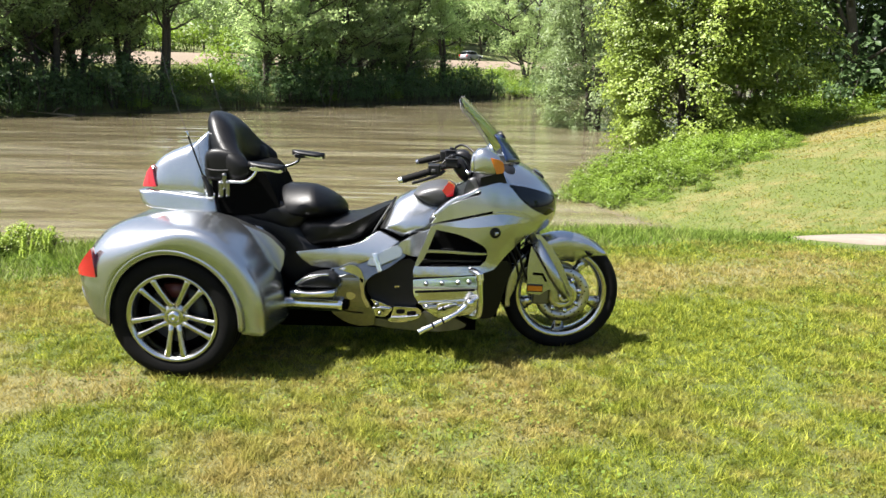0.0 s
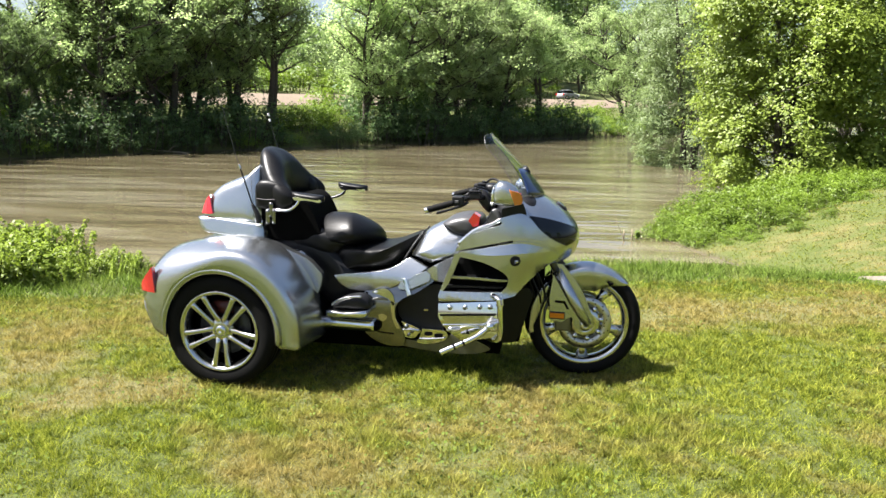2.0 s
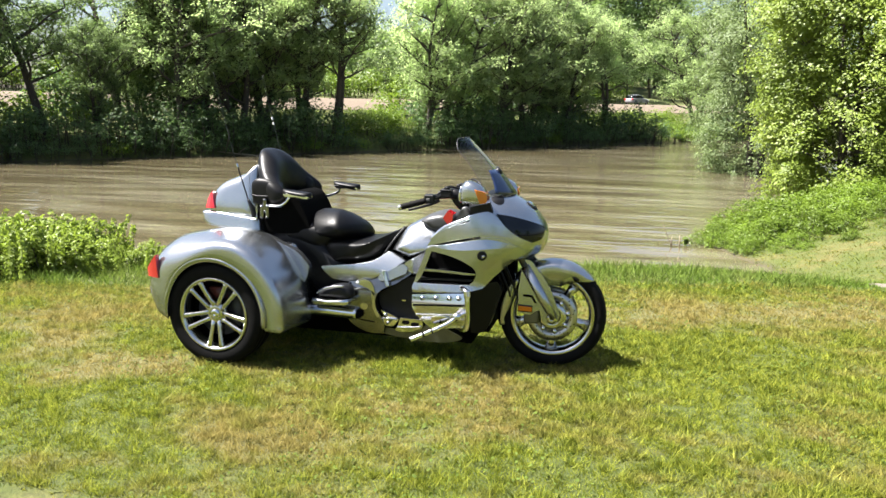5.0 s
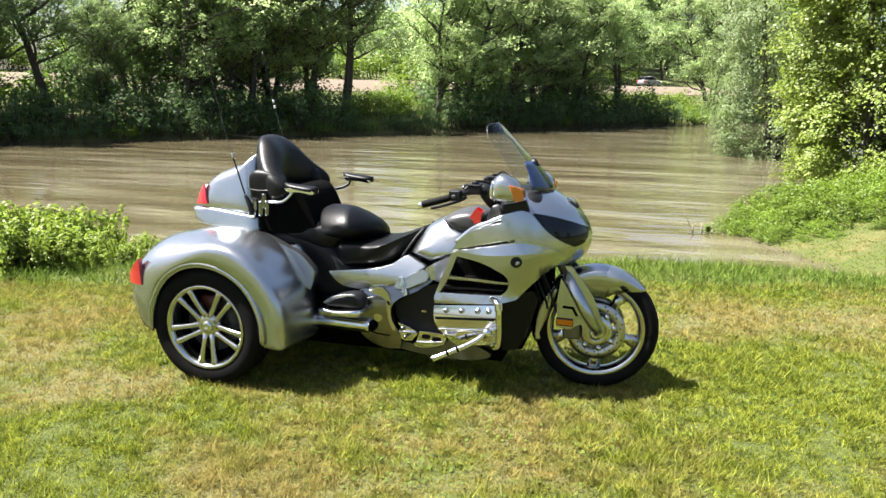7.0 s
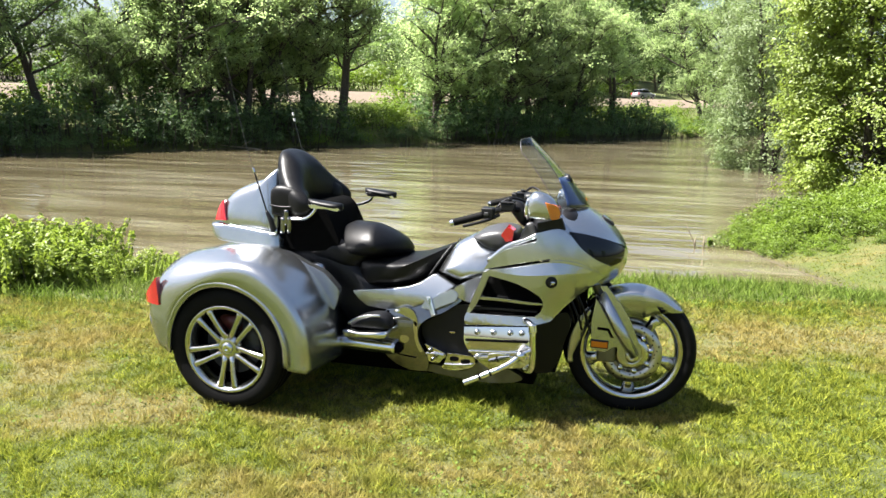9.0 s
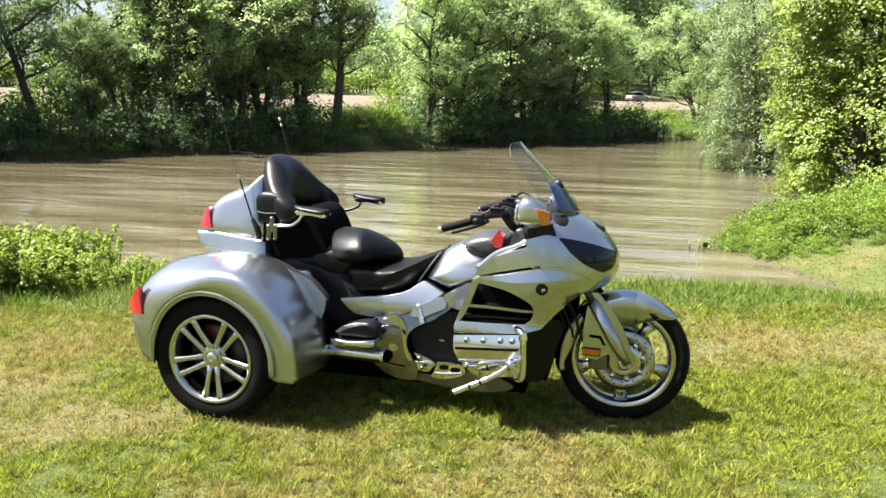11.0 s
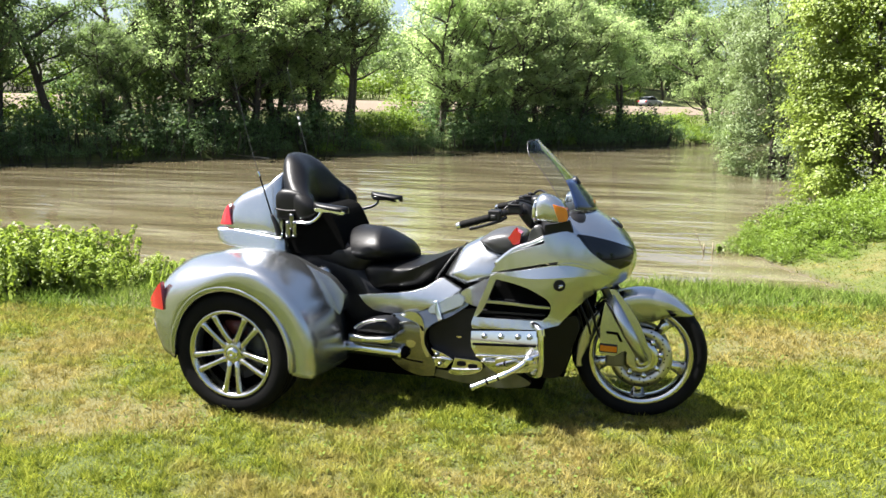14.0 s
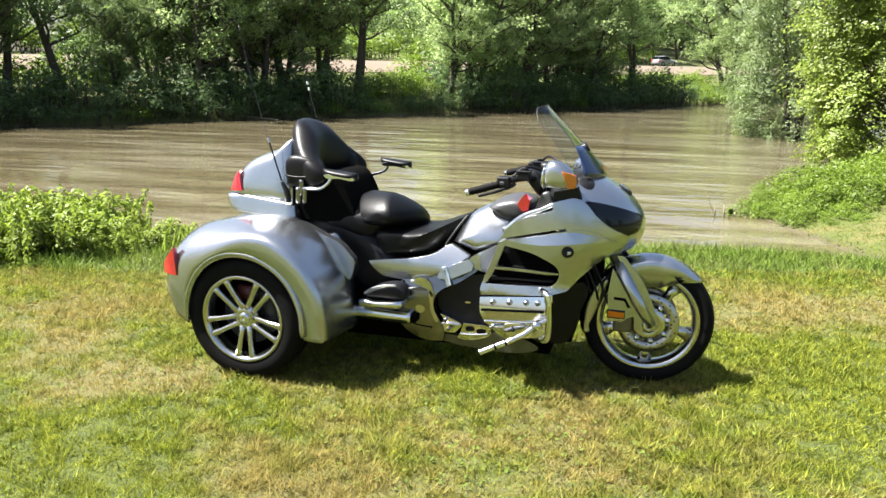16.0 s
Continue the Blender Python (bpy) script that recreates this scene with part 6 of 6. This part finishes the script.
# handlebars
for s in (-1, 1):
    dx = 0.0 if s < 0 else 0.03
    hb = bar("handlebar", [(1.205 + dx, s * 0.335, 1.000), (1.26 + dx, s * 0.30, 1.018), (1.33 + dx, s * 0.21, 1.02), (1.385 + dx, s * 0.12, 0.985), (1.42 + dx, s * 0.06, 0.94)], [0.013, 0.014, 0.017, 0.022, 0.026], M_BLACK, trike, "black handlebar with rubber grip")
    bar("grip", [(1.072 + dx, s * 0.368, 0.962), (1.14 + dx, s * 0.352, 0.981), (1.205 + dx, s * 0.335, 1.000)], [0.0165, 0.0172, 0.0165], M_RUBBER, hb, "ribbed black rubber grip")
    bar("bar_end", [(1.058 + dx, s * 0.372, 0.957), (1.074 + dx, s * 0.368, 0.962)], [0.014, 0.018], M_CHROME, hb)
    for k in range(6):
        u = 0.1 + 0.14 * k
        p = Vector((1.072 + dx, s * 0.368, 0.962)).lerp(Vector((1.205 + dx, s * 0.335, 1.0)), u)
        q = Vector((1.072 + dx, s * 0.368, 0.962)).lerp(Vector((1.205 + dx, s * 0.335, 1.0)), u + 0.05)
        bar("grip_ring", [p, q], 0.0185, M_RUBBER, hb)
    ys = sorted((s * 0.285, s * 0.345))
    block("switch_box", 1.198 + dx, 1.258 + dx, ys[0], ys[1], 0.982, 1.036, M_BLACK, hb, "black switch housing", 0.009)
    block("switch", 1.215 + dx, 1.235 + dx, min(s * 0.34, s * 0.352), max(s * 0.34, s * 0.352), 1.0, 1.015, M_GREY, hb, "", 0.003)
    ys = sorted((s * 0.232, s * 0.298))
    rx, rz = dx + (0.03 if s < 0 else -0.02), (-0.018 if s < 0 else -0.034)
    block("reservoir", 1.25 + rx, 1.312 + rx, ys[0], ys[1], 1.035 + rz, 1.072 + rz, M_BLACK, hb, "black fluid reservoir", 0.007)
    block("reservoir_lid", 1.248 + rx, 1.314 + rx, ys[0] - 0.003, ys[1] + 0.003, 1.072 + rz, 1.08 + rz, M_BLACK, hb, "", 0.003)
    bar("lever", [(1.275 + dx, s * 0.30, 1.0), (1.245 + dx, s * 0.335, 0.985), (1.18 + dx, s * 0.375, 0.965), (1.125 + dx, s * 0.392, 0.952)], [0.009, 0.009, 0.007, 0.0085], M_BLACK, hb, "black brake lever")
    puff("bar_cover", rounded([(1.29 + dx, 1.045), (1.33 + dx, 1.06), (1.37 + dx, 1.04), (1.40 + dx, 0.97), (1.38 + dx, 0.93), (1.34 + dx, 0.96)]), 0.05, M_BLACK, hb, e=3.5, yc=s * 0.15)
    bar("bar_bolt", [(1.385 + dx, s * 0.185, 0.985), (1.40 + dx, s * 0.20, 0.975)], 0.011, M_CHROME, hb)
    bar("cable", [(1.26 + dx, s * 0.29, 1.03), (1.32 + dx, s * 0.25, 1.075), (1.40 + dx, s * 0.16, 1.03), (1.43 + dx, s * 0.08, 0.90)], 0.006, M_BLACK, hb)
    bar("knob", [(1.284 + rx, s * 0.265, 1.078 + rz), (1.288 + rx, s * 0.265, 1.092 + rz)], 0.014, M_BLACK, hb)

# ---- car, pole, path and drift on the banks ----
def make_car(at, turn):
    car = thing("car", Matrix.Translation(at) @ Matrix.Rotation(turn, 4, "Z") @ Matrix.Scale(0.86, 4), "silver-grey car on the far road", "car")
    shell = part("body", puff_mesh(rounded([(-2.15, 0.35), (-2.2, 0.75), (-2.05, 0.95), (-1.0, 1.0), (0.9, 0.98), (1.9, 0.85), (2.2, 0.65), (2.2, 0.35), (1.0, 0.25), (-1.0, 0.25)]), 0.88, 6), M_CARPAINT, car)
    part("cabin", puff_mesh(rounded([(-1.95, 0.95), (-1.6, 1.42), (-0.6, 1.52), (0.3, 1.45), (1.0, 0.97)]), 0.74, 5), M_LAMP, car)
    part("roof", puff_mesh(rounded([(-1.62, 1.42), (-0.6, 1.55), (0.32, 1.46), (0.2, 1.42), (-0.6, 1.49), (-1.5, 1.38)]), 0.72, 5), M_CARPAINT, car)
    for x in (-1.35, 1.35):
        for s in (-1, 1):
            bm = lathe([(0.20, -0.09), (0.31, -0.1), (0.33, -0.07), (0.33, 0.07), (0.31, 0.1), (0.20, 0.09)], 24)
            bmesh.ops.transform(bm, matrix=Matrix.Translation((x, s * 0.8, 0.33)), verts=bm.verts[:])
            w = part("wheel", bm, M_RUBBER, car)
            bm = lathe([(0.002, -0.06), (0.2, -0.08), (0.21, 0.08), (0.002, 0.06)], 20)
            bmesh.ops.transform(bm, matrix=Matrix.Translation((x, s * 0.8, 0.33)), verts=bm.verts[:])
            part("rim", bm, M_ALLOY, w)
    for s in (-1, 1):
        part("headlight", puff_mesh(rounded([(2.1, 0.62), (2.18, 0.75), (2.0, 0.82), (1.9, 0.7)]), 0.2, 3, s * 0.62), M_WHITE, shell)
        part("tail_light", puff_mesh(rounded([(-2.2, 0.7), (-2.1, 0.92), (-2.0, 0.9), (-2.1, 0.68)]), 0.2, 3, s * 0.65), M_RED, shell)
    return car


make_car(along(76.0, 16.6) + Vector((0, 0, 0.06)), math.atan2(FAR_D[1], FAR_D[0]))

pole_at = Vector((8.7, 100.5, float(land(8.7, 100.5))))
pole = thing("utility_pole", pole_at, "weathered wooden utility pole among the trees", "pole")
top = 13.6 - pole_at.z
part("post", tube(bmesh.new(), [(0, 0, -0.5), (0, 0, top * 0.5), (0, 0, top)], [0.16, 0.14, 0.11], 12), M_BARK, pole)
for z, w in ((top - 0.5, 1.2), (top - 1.5, 0.9)):
    part("crossarm", block_mesh(-w, w, -0.06, 0.06, z - 0.06, z + 0.06), M_BARK, pole)
    for x in (-w * 0.85, w * 0.4, w * 0.85):
        part("insulator", tube(bmesh.new(), [(x, 0, z + 0.05), (x, 0, z + 0.24)], [0.06, 0.04], 8), M_GREY, pole)

bm, rows = bmesh.new(), []
line = [(4.4, 3.12), (4.9, 3.14), (5.5, 3.27), (6.4, 3.5), (8, 3.9), (12, 4.6), (20, 5.8)]
for k, (x, y) in enumerate(line):
    a, b = line[max(0, k - 1)], line[min(len(line) - 1, k + 1)]
    d = Vector((b[0] - a[0], b[1] - a[1], 0)).normalized()
    nrm = Vector((-d.y, d.x, 0))
    wide = (0.25, 0.6, 0.95, 1.1, 1.1, 1.1, 1.1)[k]
    rows.append([bm.verts.new((x + nrm.x * o * wide, y + nrm.y * o * wide, float(land(x + nrm.x * o * wide, y + nrm.y * o * wide)) + (0.035 if abs(o) < 0.6 else -0.08))) for o in (-0.62, -0.57, 0, 0.57, 0.62)])
for a, b in zip(rows, rows[1:]):
    for j in range(4):
        bm.faces.new((a[j], a[j + 1], b[j + 1], b[j]))
bmesh.ops.recalc_face_normals(bm, faces=bm.faces[:])
tagged(new("path", finish("path", bm, M_CONCRETE)), "pale worn concrete path ending at the lawn edge", "path", kind="structure")

twig = thing("twig", (3.02, 13.9, WATER), "thin dead twig standing in the river", "twig")
part("stem", tube(bmesh.new(), [(0.14, 0, -0.2), (0.06, 0, 0.12), (-0.08, 0.02, 0.42), (-0.16, 0, 0.62)], [0.014, 0.012, 0.009, 0.004], 6), M_TWIG, twig)
for x, y, z0, h in ((3.30, 14.1, -0.1, 0.28), (3.12, 14.3, -0.1, 0.2)):
    t2 = thing("twig", (x, y, WATER), "short dead stub standing in the river", "twig")
    part("stem", tube(bmesh.new(), [(0, 0, -0.2), (0.01, 0, 0.1), (0.0, 0.01, h)], [0.02, 0.018, 0.008], 6), M_TWIG, t2)
sprig = make_shrub("water_weed", 81, 0.16, 0.3, 0.08, 130, M_HEDGE, "small green weed rising out of the river", "weed", 5)
place(sprig, (3.52, 14.3, WATER - 0.05))
placed_copy(sprig, (4.02, 15.6, WATER - 0.02), 1.0, 0.8)
drift = thing("driftwood", along(11.5, -0.5, WATER), "pale bleached branch lying at the far waterline", "driftwood")
part("stem", tube(bmesh.new(), [(-1.6, -0.6, 0.25), (-0.4, -0.2, 0.12), (0.6, 0.1, 0.02), (1.4, 0.2, -0.1)], [0.03, 0.05, 0.06, 0.05], 6), M_TWIG, drift)
part("branch", tube(bmesh.new(), [(-0.3, -0.2, 0.12), (0.1, -0.3, 0.4), (0.5, -0.3, 0.55)], [0.035, 0.03, 0.012], 6), M_TWIG, drift)


# ---- weeds beside the lawn ----
def make_weed(name, seed, height, leaf, material, label, stalks=16, reach=0.40):
    """A tall leafy weed: upright stalks with leaves in pairs and a leafy tip."""
    r = np.random.default_rng(seed)
    ob = thing(name, (0, 0, 0), label, "weed", group="weeds at the lawn's edge")
    bm, pos, out = bmesh.new(), [], []
    for k in range(stalks):
        a, d = r.uniform(0, 6.28), reach * math.sqrt(r.uniform(0, 1))
        foot = Vector((d * math.cos(a), d * math.sin(a), -0.05))
        h = height * r.uniform(0.5, 1.1)
        lean = Vector((r.normal() * 0.36, r.normal() * 0.36, 1)) * h
        tube(bm, [foot, foot + lean * 0.5 + Vector(r.normal(size=3)) * 0.01, foot + lean], [0.006, 0.005, 0.002], 5)
        n = 19
        for j in range(n):
            u = 0.12 + 0.88 * j / (n - 1)
            for side in (0, math.pi):
                b = j * 1.57 + side + r.normal() * 0.3
                o = Vector((math.cos(b), math.sin(b), 0.25))
                pos.append(foot + lean * u + o * leaf * 0.55 * (1.15 - 0.55 * u))
                out.append(o * 3)
    tagged(part("stem", bm, M_WEED, ob), kind="stuff")
    part("foliage", leaves_mesh("foliage", r, np.array([tuple(p) for p in pos]), leaf, material, np.array([tuple(p) for p in out]), 0.52), material, ob)
    return ob


WEEDS = [make_weed("tall_weed", 91, 0.56, 0.07, M_WEED, "tall bright green leafy weed at the lawn's edge"),
         make_shrub("tall_weed", 92, 0.34, 0.55, 0.06, 1500, M_WEED, "bushy bright green weed at the lawn's edge", "weed", 20)]
tagged(WEEDS[1], group="weeds at the lawn's edge")
wr = np.random.default_rng(5)
spots = [(-2.74 - 0.24 * i + wr.normal() * 0.07, 0.98 + 0.30 * j + wr.normal() * 0.07 - 0.07 * i) for i in range(13) for j in range(4)]
spots += [(-2.6 + 0.13 * i + wr.normal() * 0.05, 1.12 + 0.13 * i + 0.3 * j + wr.normal() * 0.06) for i in range(5) for j in range(2)]
for k, (x, y) in enumerate(spots):
    size = wr.uniform(0.72, 0.98) * (0.45 if x > -2.42 else 0.62 if x > -2.7 else 0.85 if x > -2.95 else 1.0)
    z = max(float(land(x, y)), -0.25)
    if k < 2:
        place(WEEDS[k], (x, y, z), 0.4, size)
    else:
        placed_copy(WEEDS[int(k % 3 > 0)], (x, y, z), wr.uniform(0, 6.28), size)


# ---- grass ----
def blades(name, r, x, y, height, width, material, bend=0.5, sink=0.006):
    n = len(x)
    z = land(x, y) - sink
    a = r.uniform(0, 6.28, n)
    h = height * r.uniform(0.45, 1.25, n)
    lean = r.normal(size=(n, 2)) * bend * h[:, None]
    dx, dy = np.cos(a) * width * 0.5, np.sin(a) * width * 0.5
    v = np.empty((n, 3, 3), np.float32)
    v[:, 0] = np.stack([x - dx, y - dy, z], 1)
    v[:, 1] = np.stack([x + dx, y + dy, z], 1)
    v[:, 2] = np.stack([x + lean[:, 0], y + lean[:, 1], z + h * np.clip(1 - 0.3 * bend, 0.6, 1)], 1)
    return arrays_mesh(name, v.reshape(-1, 3), (np.arange(n) * 3)[:, None] + [0, 1, 2], material)


def scatter(r, n, y0, y1, left, right):
    y = r.uniform(y0, y1, n * 2)
    x = r.uniform(-9, 16, n * 2)
    ok = (x > left(y)) & (x < right(y))
    return x[ok], y[ok]


def mown_edge(x):
    return np.interp(x, [-6, -1.9, 0, 2.0, 2.8, 3.6, 5.1, 9], [-0.3, 0.7, 1.35, 2.02, 2.2, 2.4, 2.68, 3.2])


gr = np.random.default_rng(8)
x, y = scatter(gr, 900000, -2.1, 3.2, lambda v: -0.75 - (v + 1.9) * 1.05, lambda v: 3.5 + (v + 1.5) * 1.15)
tx, ty = scatter(gr, 40000, -2.1, 3.2, lambda v: -0.75 - (v + 1.9) * 1.05, lambda v: 3.5 + (v + 1.5) * 1.15)
many = gr.integers(14, 40, len(tx))
rise = np.concatenate([np.full(len(x), 0.66), np.repeat(gr.uniform(0.6, 1.75, len(tx)), many)])
x = np.concatenate([x, np.repeat(tx, many) + gr.normal(size=many.sum()) * 0.019])
y = np.concatenate([y, np.repeat(ty, many) + gr.normal(size=many.sum()) * 0.019])
keep = (y < mown_edge(x) + np.clip(0.25 - 0.6 * (x - 4.2), -0.15, 0.25)) & (gr.uniform(size=len(x)) < np.clip(1.2 - 0.16 * (y + 2), 0.45, 1))
x, y, rise = x[keep], y[keep], rise[keep]
worn = sum(much * np.clip(1 - np.hypot(x - px, y - py) / reach, 0, 1) for (px, py), reach, much in BARE) * 2.6 * (1 + 0.7 * ripple(x * 3.1, y * 3.1))
keep = gr.uniform(size=len(x)) > np.clip(worn, 0, 0.7)
x, y = x[keep], y[keep]
tuft = rise[keep] * (0.8 + 0.45 * np.clip(ripple(x * 2.3, y * 2.3) + 0.4, 0, 1.2))
fx, fy = gr.uniform(-10, 13, 130000), gr.uniform(-11, 4, 130000)
seen = (fy > -2.1) & (fx > -0.75 - (fy + 1.9) * 1.05) & (fx < 3.5 + (fy + 1.5) * 1.15)
off = ~seen & (fy < mown_edge(fx)) & (gr.uniform(size=len(fx)) < np.clip(1.5 - 0.09 * np.hypot(fx - 1, fy + 1), 0.25, 1))
fx, fy = fx[off], fy[off]
wide = np.concatenate([0.0050 + 0.0015 * (y + 2), np.full(len(fx), 0.018)])
tuft = np.concatenate([tuft, np.full(len(fx), 1.0)])
x, y = np.concatenate([x, fx]), np.concatenate([y, fy])
tagged(new("lawn_grass", blades("lawn_grass", gr, x, y, 0.034 * tuft, wide, M_GRASS, 0.55)), "short mown lawn grass, green with dry straw patches", "grass", kind="stuff")
x, y = scatter(gr, 26000, -2.1, 2.6, lambda v: -0.75 - (v + 1.9) * 1.05, lambda v: 3.5 + (v + 1.5) * 1.15)
keep = (y < mown_edge(x)) & (ripple(x * 1.4 + 3, y * 1.4) > -0.05)
x, y = x[keep], y[keep]
tagged(new("clover", leaves_mesh("clover", gr, np.c_[x, y, land(x, y) + gr.uniform(0.008, 0.03, len(x))], 0.017, M_CLOVER, np.tile((0.0, 0.0, 0.3), (len(x), 1)), 0.8)), "small clover leaves among the lawn grass", "clover", kind="stuff")
x, y = scatter(gr, 150000, 0.0, 5.0, lambda v: -3.4 + 0 * v, lambda v: 8.5 + 0 * v)
back = y - mown_edge(x)
keep = (back > -0.1) & (back < 1.5)
x, y, back = x[keep], y[keep], back[keep]
for (ax, ay), (bx, by) in zip(line, line[1:]):
    u = np.clip(((x - ax) * (bx - ax) + (y - ay) * (by - ay)) / ((bx - ax) ** 2 + (by - ay) ** 2), 0, 1)
    on = np.hypot(x - ax - u * (bx - ax), y - ay - u * (by - ay)) > np.clip((ax - 4.2) * 0.7, 0.15, 0.6)
    x, y, back = x[on], y[on], back[on]
back = back * np.clip((5.0 - x) / 0.8, 0.15, 1)
high = (0.045 + 0.085 * np.clip(back / 0.5, 0, 1)) * (0.75 + 0.4 * np.clip(ripple(x * 1.9, y * 1.9) + 0.3, 0, 1))
tagged(new("bank_grass", blades("bank_grass", gr, x, y, high, 0.0115, M_TALL, 0.5)), "unmown taller grass along the top of the river bank", "grass", kind="stuff")
x, y = gr.uniform(3.4, 22, 330000), gr.uniform(3.0, 30, 330000)
h = land(x, y)
keep = (h > -1.64) & (x < 4.5 + 0.95 * y) & (gr.uniform(size=len(x)) < np.clip(9.0 / (y + 2), 0.2, 1)) & (y > mown_edge(x) + 0.4)
for (ax, ay), (bx, by) in zip(line, line[1:]):
    u = np.clip(((x - ax) * (bx - ax) + (y - ay) * (by - ay)) / ((bx - ax) ** 2 + (by - ay) ** 2), 0, 1)
    keep &= np.hypot(x - ax - u * (bx - ax), y - ay - u * (by - ay)) > 0.6
x, y = x[keep], y[keep]
tagged(new("slope_grass", blades("slope_grass", gr, x, y, 0.05, 0.015 + 0.0009 * y, M_SLOPE, 0.9)), "short grass on the slope above the cove", "grass", kind="stuff")
